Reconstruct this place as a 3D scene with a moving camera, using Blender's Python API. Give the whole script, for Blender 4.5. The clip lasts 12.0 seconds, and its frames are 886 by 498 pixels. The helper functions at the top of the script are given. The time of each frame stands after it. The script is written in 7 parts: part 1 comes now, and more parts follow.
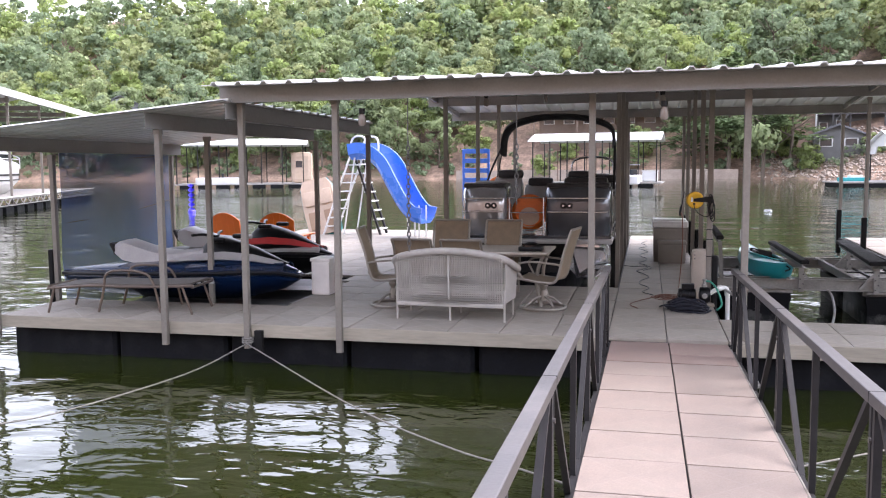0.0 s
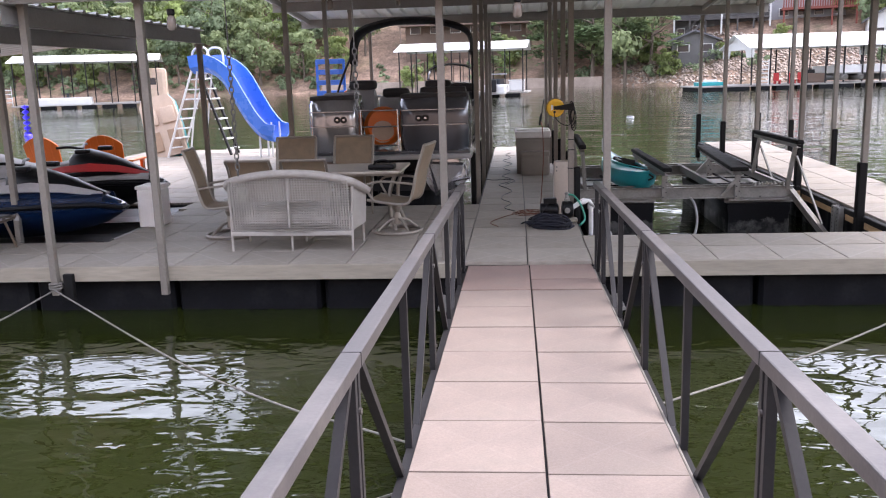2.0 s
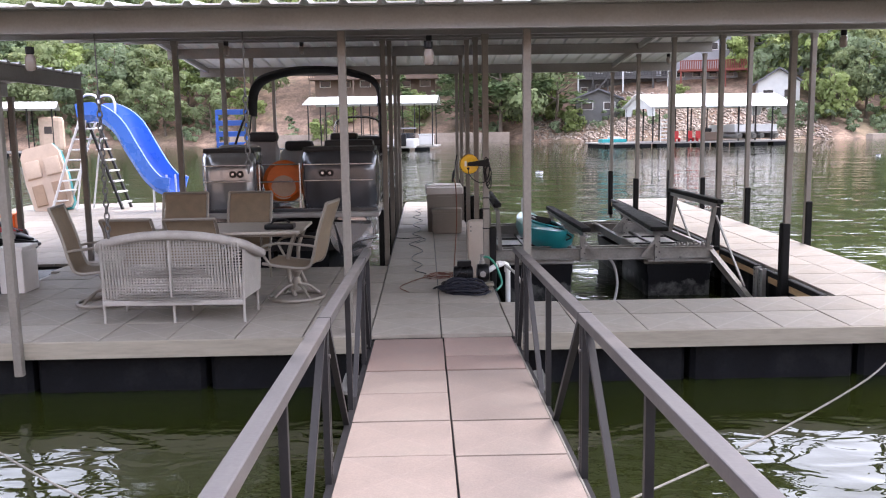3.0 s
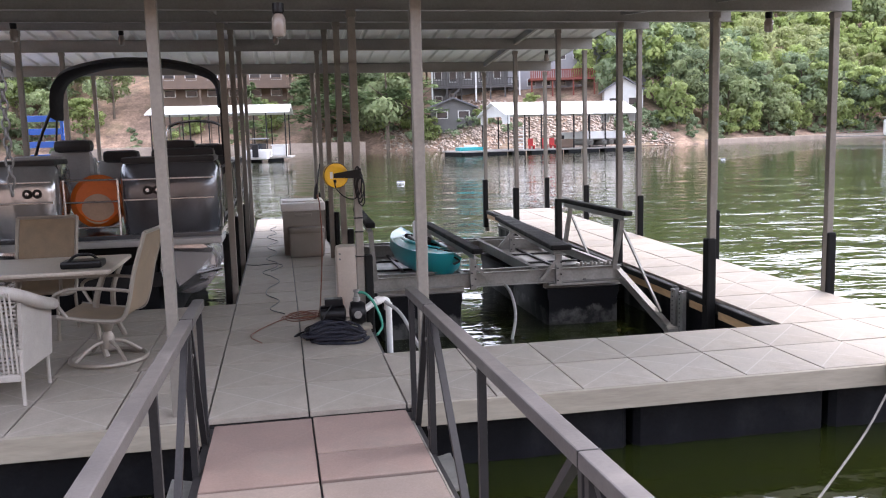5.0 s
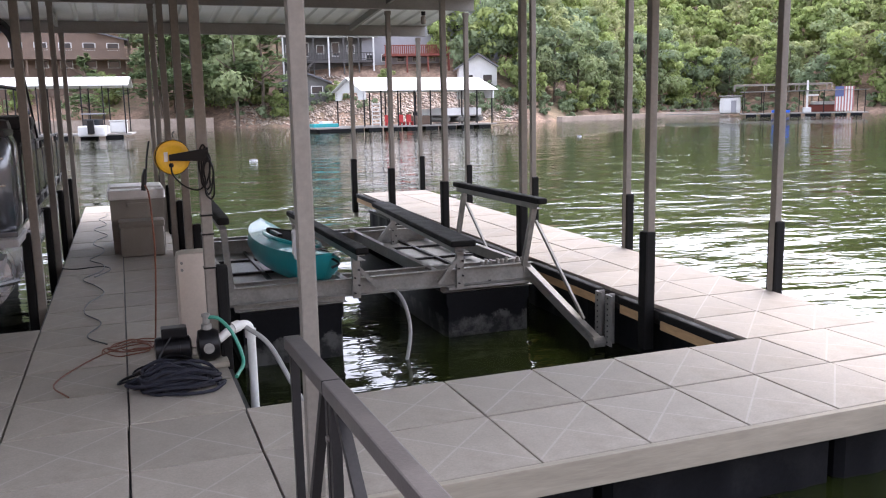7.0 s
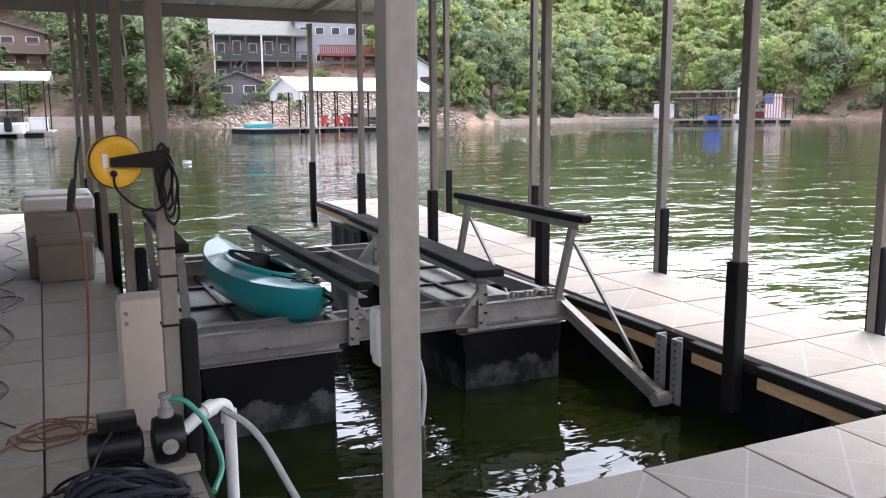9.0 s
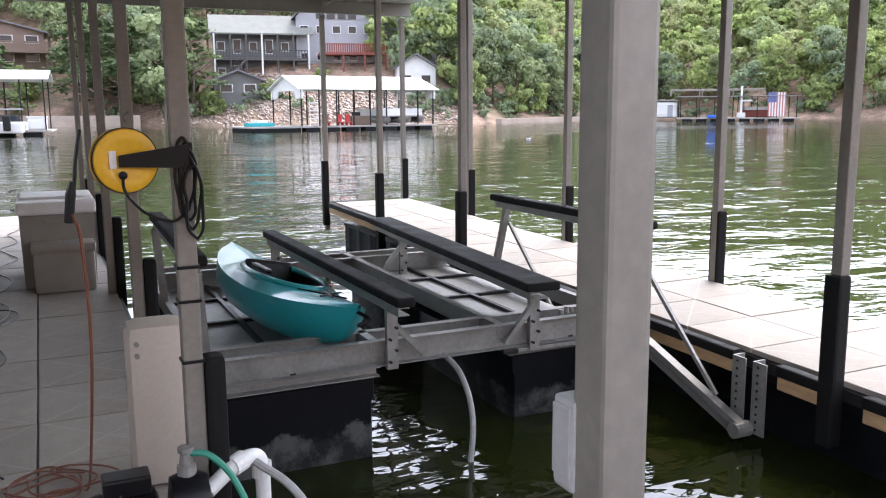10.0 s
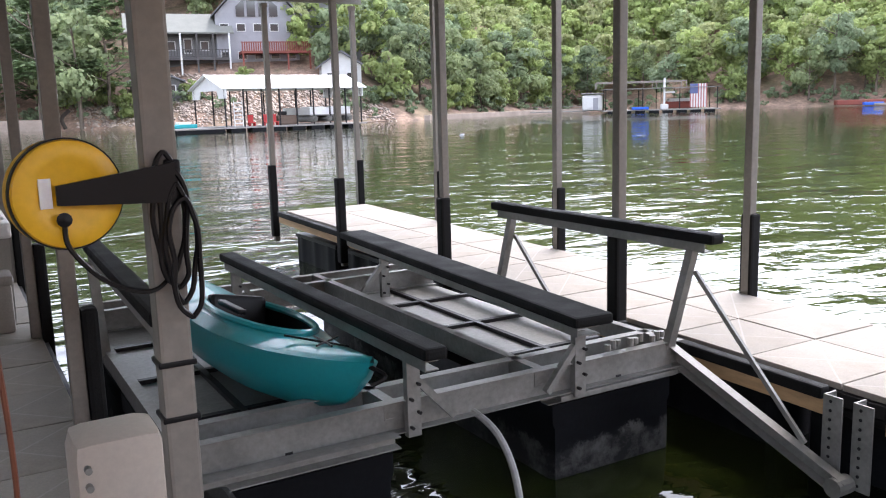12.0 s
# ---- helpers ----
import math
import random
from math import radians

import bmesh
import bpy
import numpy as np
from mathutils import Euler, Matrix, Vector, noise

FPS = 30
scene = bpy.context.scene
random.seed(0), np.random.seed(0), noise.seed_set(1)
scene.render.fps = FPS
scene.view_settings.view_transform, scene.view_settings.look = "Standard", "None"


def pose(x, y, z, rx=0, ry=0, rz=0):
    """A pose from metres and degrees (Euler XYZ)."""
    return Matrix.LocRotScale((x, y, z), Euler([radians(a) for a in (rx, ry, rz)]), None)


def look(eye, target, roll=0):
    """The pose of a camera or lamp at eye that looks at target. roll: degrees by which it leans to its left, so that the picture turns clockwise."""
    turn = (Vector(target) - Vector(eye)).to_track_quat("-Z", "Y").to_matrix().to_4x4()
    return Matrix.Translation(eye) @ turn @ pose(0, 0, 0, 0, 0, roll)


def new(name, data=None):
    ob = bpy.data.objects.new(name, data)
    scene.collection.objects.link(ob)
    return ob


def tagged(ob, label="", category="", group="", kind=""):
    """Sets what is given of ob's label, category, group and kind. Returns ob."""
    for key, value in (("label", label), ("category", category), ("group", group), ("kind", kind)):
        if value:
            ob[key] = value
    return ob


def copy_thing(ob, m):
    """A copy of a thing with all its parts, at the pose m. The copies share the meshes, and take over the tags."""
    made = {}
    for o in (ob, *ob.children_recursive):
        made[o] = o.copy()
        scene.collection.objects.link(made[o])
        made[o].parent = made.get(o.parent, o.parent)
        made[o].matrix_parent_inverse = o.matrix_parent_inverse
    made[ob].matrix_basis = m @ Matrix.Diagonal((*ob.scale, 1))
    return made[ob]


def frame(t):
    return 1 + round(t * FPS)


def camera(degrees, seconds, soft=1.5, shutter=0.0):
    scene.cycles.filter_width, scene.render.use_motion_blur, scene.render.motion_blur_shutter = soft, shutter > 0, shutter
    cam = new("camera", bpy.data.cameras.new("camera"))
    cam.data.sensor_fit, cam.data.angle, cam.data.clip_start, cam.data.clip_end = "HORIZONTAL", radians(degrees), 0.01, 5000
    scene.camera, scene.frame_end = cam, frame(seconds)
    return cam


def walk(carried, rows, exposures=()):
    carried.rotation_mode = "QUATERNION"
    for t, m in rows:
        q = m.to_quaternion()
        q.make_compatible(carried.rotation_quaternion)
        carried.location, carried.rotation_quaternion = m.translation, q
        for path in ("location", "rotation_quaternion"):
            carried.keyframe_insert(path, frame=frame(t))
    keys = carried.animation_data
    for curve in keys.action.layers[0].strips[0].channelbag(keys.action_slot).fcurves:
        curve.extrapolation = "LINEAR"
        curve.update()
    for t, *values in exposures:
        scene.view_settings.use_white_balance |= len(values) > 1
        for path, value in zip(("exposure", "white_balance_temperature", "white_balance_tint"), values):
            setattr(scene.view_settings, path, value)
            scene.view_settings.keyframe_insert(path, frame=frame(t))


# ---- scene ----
cam = camera(55.0, 12.0, soft=1.1)
METRES, EYE, TILT, LEAN, TURN = 9.8, 1.8575, 0.0, 0.0, 13.5
ROWS = [
    (0.0, 0.0, 0.0, 0.0, -0.05, -5.53, 0.47),
    (0.5, 0.0059, 0.0067, -0.0013, 4.69, -5.62, 0.06),
    (1.0, 0.0098, 0.0319, -0.0039, 3.4, -6.78, 0.53),
    (1.5, 0.0185, 0.0633, -0.0016, -6.71, -11.19, 1.59),
    (2.0, 0.0376, 0.0991, -0.005, -8.74, -11.45, 1.71),
    (2.5, 0.0477, 0.1431, -0.0058, -12.2, -8.93, 1.27),
    (3.0, 0.0573, 0.1874, -0.0062, -14.71, -8.05, 0.88),
    (5.0, 0.1058, 0.3878, -0.0137, -24.4, -7.59, 1.49),
    (5.5, 0.1225, 0.4334, -0.0151, -27.56, -7.32, 1.35),
    (6.0, 0.1419, 0.4831, -0.0185, -28.53, -7.67, 1.31),
    (6.5, 0.1516, 0.5282, -0.0173, -33.36, -9.31, 1.13),
    (7.0, 0.1694, 0.5713, -0.0195, -34.16, -9.34, 1.18),
    (9.0, 0.2157, 0.7544, -0.026, -38.65, -9.23, 0.37),
    (9.5, 0.2309, 0.7938, -0.0286, -38.48, -9.21, 0.44),
    (10.0, 0.2369, 0.8317, -0.0304, -38.68, -9.29, 0.43),
    (10.5, 0.2431, 0.8616, -0.0316, -39.73, -10.82, 0.84),
    (11.0, 0.2612, 0.8928, -0.0319, -40.38, -12.31, 1.75),
    (11.5, 0.2685, 0.9199, -0.0339, -42.12, -10.38, 1.67),
    (12.0, 0.2723, 0.9543, -0.0313, -43.72, -9.58, 1.58),
]
walk(cam, [(t, pose(0, 0, EYE, TILT, LEAN, TURN) @ pose(METRES * x, METRES * y, METRES * z, 90 + pitch, roll, yaw)) for t, x, y, z, yaw, pitch, roll in ROWS],
     exposures=((0.0, 2.66, 6550, 20), (0.6, 2.56, 6550, 20), (2.0, 2.57, 6550, 20), (3.0, 2.64, 6550, 20), (5.0, 2.69, 6550, 19), (6.0, 2.58, 6550, 19), (7.0, 2.54, 6550, 19), (9.0, 2.67, 6500, 17), (10.0, 2.78, 6450, 16), (11.0, 2.84, 6450, 16), (12.0, 2.70, 6450, 16)))


# ---- world and light ----
world = bpy.data.worlds.new("sky_world")
scene.world = world
world.use_nodes = True
wt = world.node_tree
sky = wt.nodes.new("ShaderNodeTexSky")
sky.sky_type, sky.sun_disc = "NISHITA", False
sky.sun_elevation, sky.sun_rotation = radians(58), radians(62)
sky.dust_density, sky.air_density, sky.ozone_density = 1.2, 1.0, 1.0
pale = wt.nodes.new("ShaderNodeHueSaturation")
pale.inputs["Saturation"].default_value = 0.42
wt.links.new(sky.outputs[0], pale.inputs["Color"])
wt.links.new(pale.outputs[0], wt.nodes["Background"].inputs[0])
wt.nodes["Background"].inputs[1].default_value = 0.15
sun = new("sun", bpy.data.lights.new("sun", "SUN"))
sun.data.energy, sun.data.angle, sun.data.color = 0.5, radians(28), (1.0, 0.97, 0.93)
sun.matrix_world = look((0, 0, 60), (-60 * math.sin(radians(62)) * 0.625, -60 * math.cos(radians(62)) * 0.625, 0))

# ---- mesh helpers ----
WATER = -0.5
RND = random.Random(7)


def B():
    return bmesh.new()


def box(bm, c, s, bevel=0.0, m=None):
    """A box of size s round c, its edges bevelled, turned by m about its centre."""
    r = bmesh.ops.create_cube(bm, size=1.0)
    vs = r["verts"]
    bmesh.ops.scale(bm, vec=s, verts=vs)
    if bevel:
        es = list({e for v in vs for e in v.link_edges})
        out = bmesh.ops.bevel(bm, geom=es, offset=bevel, segments=2, profile=0.6, affect="EDGES")
        vs = list({v for f in out["faces"] for v in f.verts} | {v for v in vs if v.is_valid})
    if m is not None:
        bmesh.ops.transform(bm, matrix=m.to_4x4(), verts=vs)
    bmesh.ops.translate(bm, vec=c, verts=vs)
    return bm


def frame_of(d):
    d = Vector(d).normalized()
    up = Vector((0, 0, 1)) if abs(d.z) < 0.95 else Vector((0, 1, 0))
    side = d.cross(up).normalized()
    return d, side, side.cross(d).normalized()


def beam(bm, p, q, w, h, bevel=0.0):
    """A bar of width w and height h from p to q."""
    p, q = Vector(p), Vector(q)
    d, side, up = frame_of(q - p)
    m = Matrix((side, d, up)).transposed()
    return box(bm, (p + q) / 2, (w, (q - p).length, h), bevel, m)


def rail(bm, p, q, w, h, t=0.006):
    """A C-channel from p to q, its web on the left side."""
    p, q = Vector(p), Vector(q)
    d, side, up = frame_of(q - p)
    prof = [(-w / 2, -h / 2), (w / 2, -h / 2), (w / 2, -h / 2 + t), (-w / 2 + t, -h / 2 + t), (-w / 2 + t, h / 2 - t), (w / 2, h / 2 - t), (w / 2, h / 2), (-w / 2, h / 2)]
    return loft(bm, [[e + side * a + up * b for a, b in prof] for e in (p, q)])


def tube(bm, pts, r, n=8, closed=False):
    """A round bar along pts; r is a radius or one for each point."""
    pts = [Vector(p) for p in pts]
    k = len(pts)
    rs = [r] * k if isinstance(r, (int, float)) else r
    rings, keep = [], None
    for i, p in enumerate(pts):
        a = pts[(i - 1) % k] if closed or i else p
        b = pts[(i + 1) % k] if closed or i < k - 1 else p
        d = (b - a).normalized()
        if keep is None:
            keep = frame_of(d)[1]
        side = (keep - d * keep.dot(d)).normalized()
        keep, up = side, side.cross(d)
        rings.append([bm.verts.new(p + rs[i] * (math.cos(6.2832 * j / n) * side + math.sin(6.2832 * j / n) * up)) for j in range(n)])
    for i in range(k if closed else k - 1):
        u, v = rings[i], rings[(i + 1) % k]
        for j in range(n):
            bm.faces.new((u[j], u[(j + 1) % n], v[(j + 1) % n], v[j]))
    if not closed:
        bm.faces.new(rings[0][::-1])
        bm.faces.new(rings[-1])
    return bm


def arc(points, n=6):
    """A smooth line (Catmull-Rom) through points."""
    p = [Vector(a) for a in points]
    p = [2 * p[0] - p[1]] + p + [2 * p[-1] - p[-2]]
    out = []
    for i in range(1, len(p) - 2):
        for j in range(n):
            t = j / n
            out.append(0.5 * (2 * p[i] + (p[i + 1] - p[i - 1]) * t + (2 * p[i - 1] - 5 * p[i] + 4 * p[i + 1] - p[i + 2]) * t * t
                              + (3 * p[i] - p[i - 1] - 3 * p[i + 1] + p[i + 2]) * t ** 3))
    return out + [p[-2]]


def loft(bm, rings, caps=True, closed=True):
    """A skin over rings of equally many points."""
    rows = [[bm.verts.new(p) for p in ring] for ring in rings]
    n = len(rows[0])
    for u, v in zip(rows, rows[1:]):
        for j in range(n if closed else n - 1):
            bm.faces.new((u[j], u[(j + 1) % n], v[(j + 1) % n], v[j]))
    if caps and closed:
        bm.faces.new(rows[0][::-1])
        bm.faces.new(rows[-1])
    return bm


def lathe(bm, profile, n=24, at=(0, 0, 0)):
    """A turned shape from (radius, height) pairs."""
    o = Vector(at)
    return loft(bm, [[o + Vector((r * math.cos(6.2832 * j / n), r * math.sin(6.2832 * j / n), z)) for j in range(n)] for r, z in profile])


def part(name, bm, material, parent=None, label="", smooth=False, at=None, flip=True):
    """Links bm as ONE mesh object under a thing or a part."""
    me = bpy.data.meshes.new(name)
    if flip:
        bmesh.ops.recalc_face_normals(bm, faces=bm.faces[:])
    bm.to_mesh(me)
    bm.free()
    me.materials.append(material)
    if smooth:
        me.polygons.foreach_set("use_smooth", [True] * len(me.polygons))
        me.set_sharp_from_angle(angle=radians(38))
    ob = new(name, me)
    if parent is not None:
        ob.parent = parent
    if at is not None:
        ob.matrix_basis = at
    if label:
        tagged(ob, label)
    return ob


def thing(name, at, label, category, group="", kind=""):
    """An Empty at a thing's base, which its parts hang from."""
    e = new(name)
    e.empty_display_size = 0.2
    e.matrix_basis = at if isinstance(at, Matrix) else pose(*at)
    return tagged(e, label, category, group, kind)


def single(name, bm, material, label, category, group="", kind="", smooth=False, at=None):
    return tagged(part(name, bm, material, None, "", smooth, at), label, category, group, kind)


# ---- materials ----
def material(name, colour, rough=0.6, metal=0.0, vary=0.15, scale=6.0, grain=60.0, bump=0.1, stain=None, stain_amount=0.35, stain_scale=1.2,
             per_object=0.0, per_island=0.0, stretch=(1, 1, 1), coat=0.0, spec=0.5, translucent=0.0, gloss_vary=0.15):
    """A surface with large blotches, fine grain, wear in a second colour and a slight relief."""
    m = bpy.data.materials.new(name)
    m.use_nodes = True
    t = m.node_tree
    p = t.nodes["Principled BSDF"]
    N, L = t.nodes.new, t.links.new
    co = N("ShaderNodeTexCoord")
    mp = N("ShaderNodeMapping")
    mp.inputs["Scale"].default_value = stretch
    L(co.outputs["Object"], mp.inputs[0])

    def noise_tex(s, detail=4.0, rough_=0.6):
        n = N("ShaderNodeTexNoise")
        n.inputs["Scale"].default_value, n.inputs["Detail"].default_value, n.inputs["Roughness"].default_value = s, detail, rough_
        L(mp.outputs[0], n.inputs["Vector"])
        return n.outputs["Fac"]

    def mix(kind, fac, a, b):
        n = N("ShaderNodeMix")
        n.data_type, n.blend_type = "RGBA", kind
        for sock, v in ((n.inputs[0], fac), (n.inputs[6], a), (n.inputs[7], b)):
            if isinstance(v, (int, float)):
                sock.default_value = v
            elif isinstance(v, tuple):
                sock.default_value = (*v, 1)
            else:
                L(v, sock)
        return n.outputs[2]

    def span(v, a, b, c, d):
        n = N("ShaderNodeMapRange")
        L(v, n.inputs[0])
        for i, x in enumerate((a, b, c, d)):
            n.inputs[i + 1].default_value = x
        return n.outputs[0]

    big, fine = noise_tex(scale), noise_tex(grain, 3.0)
    v1 = span(big, 0.3, 0.7, 1 - vary, 1 + vary)
    v2 = span(fine, 0.3, 0.7, 1 - vary * 0.6, 1 + vary * 0.6)
    mul = N("ShaderNodeMath")
    mul.operation = "MULTIPLY"
    L(v1, mul.inputs[0]), L(v2, mul.inputs[1])
    val = mul.outputs[0]
    for amount, node, sock in ((per_object, "ShaderNodeObjectInfo", "Random"), (per_island, "ShaderNodeNewGeometry", "Random Per Island")):
        if amount:
            r = span(N(node).outputs[sock], 0, 1, 1 - amount, 1 + amount)
            k = N("ShaderNodeMath")
            k.operation = "MULTIPLY"
            L(val, k.inputs[0]), L(r, k.inputs[1])
            val = k.outputs[0]
    hsv = N("ShaderNodeHueSaturation")
    hsv.inputs["Color"].default_value = (*colour, 1)
    L(val, hsv.inputs["Value"])
    col = hsv.outputs[0]
    if stain:
        f = span(noise_tex(stain_scale, 6.0, 0.65), 0.52, 0.72, 0.0, stain_amount)
        col = mix("MIX", f, col, stain)
    L(col, p.inputs["Base Color"])
    L(span(big, 0.3, 0.7, max(0.02, rough - gloss_vary * rough), min(1, rough + gloss_vary * rough)), p.inputs["Roughness"])
    p.inputs["Metallic"].default_value = metal
    p.inputs["Specular IOR Level"].default_value = spec
    if coat:
        p.inputs["Coat Weight"].default_value, p.inputs["Coat Roughness"].default_value = coat, 0.08
    if bump:
        b = N("ShaderNodeBump")
        b.inputs["Strength"].default_value, b.inputs["Distance"].default_value = bump, 0.01
        L(fine, b.inputs["Height"])
        L(b.outputs[0], p.inputs["Normal"])
    if translucent:
        tr = N("ShaderNodeBsdfTranslucent")
        L(col, tr.inputs[0])
        ms = N("ShaderNodeMixShader")
        ms.inputs[0].default_value = translucent
        L(p.outputs[0], ms.inputs[1]), L(tr.outputs[0], ms.inputs[2])
        L(ms.outputs[0], t.nodes["Material Output"].inputs[0])
    return m


def water_material():
    m = bpy.data.materials.new("lake_water")
    m.use_nodes = True
    t = m.node_tree
    p = t.nodes["Principled BSDF"]
    N, L = t.nodes.new, t.links.new
    p.inputs["Roughness"].default_value = 0.015
    p.inputs["IOR"].default_value = 1.33
    p.inputs["Specular IOR Level"].default_value = 0.8
    co = N("ShaderNodeTexCoord")
    n0 = N("ShaderNodeTexNoise")
    n0.inputs["Scale"].default_value = 0.05
    L(co.outputs["Object"], n0.inputs["Vector"])
    ramp = N("ShaderNodeMix")
    ramp.data_type = "RGBA"
    L(n0.outputs["Fac"], ramp.inputs[0])
    ramp.inputs[6].default_value, ramp.inputs[7].default_value = (0.01, 0.013, 0.003, 1), (0.0185, 0.024, 0.005, 1)
    L(ramp.outputs[2], p.inputs["Base Color"])
    height = None
    for s, amp, stretch in ((0.3, 1.3, (1.0, 1.7, 1)), (1.7, 0.24, (1.0, 1.9, 1)), (6.5, 0.03, (1, 1.4, 1))):
        mp = N("ShaderNodeMapping")
        mp.inputs["Scale"].default_value = stretch
        mp.inputs["Rotation"].default_value = (0, 0, 0.35)
        L(co.outputs["Object"], mp.inputs[0])
        n = N("ShaderNodeTexNoise")
        n.inputs["Scale"].default_value, n.inputs["Detail"].default_value, n.inputs["Distortion"].default_value = s, 2.0, 0.6
        L(mp.outputs[0], n.inputs["Vector"])
        k = N("ShaderNodeMath")
        k.operation = "MULTIPLY_ADD"
        L(n.outputs["Fac"], k.inputs[0])
        k.inputs[1].default_value = amp
        if height is not None:
            L(height, k.inputs[2])
        else:
            k.inputs[2].default_value = 0
        height = k.outputs[0]
    b = N("ShaderNodeBump")
    b.inputs["Strength"].default_value, b.inputs["Distance"].default_value = 0.7, 0.1
    L(height, b.inputs["Height"])
    L(b.outputs[0], p.inputs["Normal"])
    return m


def tile_material(name, colour, cross):
    """A cast deck tile: pale concrete skin, with the light crease that runs from corner to corner."""
    m = material(name, colour, 0.72, vary=0.16, scale=2.5, grain=90, bump=0.12, stain=(0.17, 0.145, 0.12), stain_amount=0.55, stain_scale=1.6, per_object=0.11)
    t = m.node_tree
    p = t.nodes["Principled BSDF"]
    N, L = t.nodes.new, t.links.new
    co = [n for n in t.nodes if n.bl_idname == "ShaderNodeTexCoord"][0]
    sep = N("ShaderNodeSeparateXYZ")
    L(co.outputs["Object"], sep.inputs[0])

    def op(kind, a, b=None):
        n = N("ShaderNodeMath")
        n.operation = kind
        for i, v in enumerate((a, b)):
            if v is None:
                continue
            if isinstance(v, (int, float)):
                n.inputs[i].default_value = v
            else:
                L(v, n.inputs[i])
        return n.outputs[0]
    d = op("ABSOLUTE", op("SUBTRACT", op("ABSOLUTE", sep.outputs[0]), op("ABSOLUTE", sep.outputs[1])))
    f = op("MULTIPLY", op("LESS_THAN", d, 0.008), cross)
    old = p.inputs["Base Color"].links[0].from_socket
    n = N("ShaderNodeMix")
    n.data_type = "RGBA"
    L(f, n.inputs[0]), L(old, n.inputs[6])
    n.inputs[7].default_value = (0.5, 0.47, 0.44, 1)
    L(n.outputs[2], p.inputs["Base Color"])
    return m


M_TILE = tile_material("deck_tile", (0.27, 0.238, 0.2), 0.2)
M_GTILE = tile_material("gangway_tile", (0.19, 0.149, 0.125), 0.03)
M_GTILE2 = tile_material("gangway_end_slab", (0.205, 0.143, 0.119), 0.02)
M_WATER = water_material()
M_POST = material("post_steel", (0.2, 0.182, 0.158), 0.5, 0.25, 0.15, 3, 40, 0.05, stain=(0.22, 0.17, 0.12), stain_amount=0.4)
M_BEAM = material("beam_paint", (0.27, 0.265, 0.25), 0.55, 0.1, 0.12, 2, 40, 0.05, stain=(0.2, 0.18, 0.15), stain_amount=0.3)
M_ROOF = material("roof_sheet", (0.72, 0.73, 0.72), 0.4, 0.2, 0.1, 1.5, 30, 0.03, stain=(0.4, 0.38, 0.33), stain_amount=0.3)
M_RAIL = material("rail_steel", (0.088, 0.08, 0.078), 0.45, 0.4, 0.18, 4, 70, 0.06, stain=(0.32, 0.28, 0.25), stain_amount=0.3)
M_DARKSTEEL = material("dark_steel", (0.02, 0.019, 0.02), 0.5, 0.1, 0.2, 4, 60, 0.05, spec=0.25)
M_GALV = material("galvanised", (0.25, 0.245, 0.23), 0.58, 0.4, 0.2, 5, 35, 0.08, stain=(0.25, 0.22, 0.18), stain_amount=0.4)
M_BLACK = material("black_plastic", (0.008, 0.008, 0.009), 0.45, 0, 0.25, 3, 60, 0.08, stain=(0.03, 0.03, 0.03), stain_amount=0.4, spec=0.25)
M_RUBBER = material("black_rubber", (0.008, 0.0078, 0.0078), 0.75, 0, 0.3, 5, 80, 0.2, spec=0.2)
M_TIMBER = material("grey_timber", (0.27, 0.24, 0.19), 0.8, 0, 0.2, 2, 30, 0.25, stain=(0.16, 0.14, 0.1), stain_amount=0.5, stretch=(0.15, 1, 1))
M_WOOD = material("raw_wood", (0.42, 0.27, 0.14), 0.75, 0, 0.25, 3, 40, 0.2, stretch=(1, 0.2, 1))
M_FLOAT = material("float_shell", (0.007, 0.0075, 0.0095), 0.6, 0, 0.25, 1.5, 40, 0.1, stain=(0.03, 0.03, 0.03), stain_amount=0.35, stain_scale=2.5, spec=0.12)
M_WHITE = material("white_paint", (0.62, 0.62, 0.61), 0.5, 0, 0.06, 1, 20, 0.03, stain=(0.5, 0.47, 0.42), stain_amount=0.25)
M_GREYWALL = material("grey_siding", (0.29, 0.29, 0.31), 0.7, 0, 0.08, 1, 15, 0.1)
M_BROWNWALL = material("brown_siding", (0.17, 0.12, 0.092), 0.8, 0, 0.15, 1, 15, 0.1)
M_REDDECK = material("red_stained_wood", (0.2, 0.05, 0.035), 0.7, 0, 0.15, 1, 15, 0.1)
M_DARKROOF = material("dark_shingle", (0.13, 0.13, 0.14), 0.85, 0, 0.15, 1, 10, 0.2)
M_GLASS = material("window_glass", (0.03, 0.035, 0.04), 0.06, 0, 0.1, 1, 5, 0, spec=0.8)
M_BLUE = material("blue_plastic", (0.02, 0.12, 0.62), 0.35, 0, 0.08, 2, 40, 0.03, spec=0.5)
M_TEAL = material("teal_plastic", (0.0, 0.27, 0.30), 0.32, 0, 0.08, 3, 40, 0.03, coat=0.2)
M_RED = material("red_paint", (0.45, 0.03, 0.03), 0.5, 0, 0.1, 2, 30, 0.03)
M_DECKFAR = material("far_deck", (0.28, 0.265, 0.245), 0.8, 0, 0.15, 0.7, 8, 0.1)


# ---- the lake, the ground and the hills ----
SHORE = [(-400, 20), (-170, 132), (-110, 152), (-50, 155), (0, 150), (24, 138), (48, 124), (62, 121), (82, 132), (100, 143), (113, 146), (124, 128), (135, 110), (165, 85),
         (260, 20), (250, -120), (60, -30), (20, -7), (3, -3.5), (-3, -3.5), (-20, -9), (-60, -30), (-220, -60), (-400, -40)]


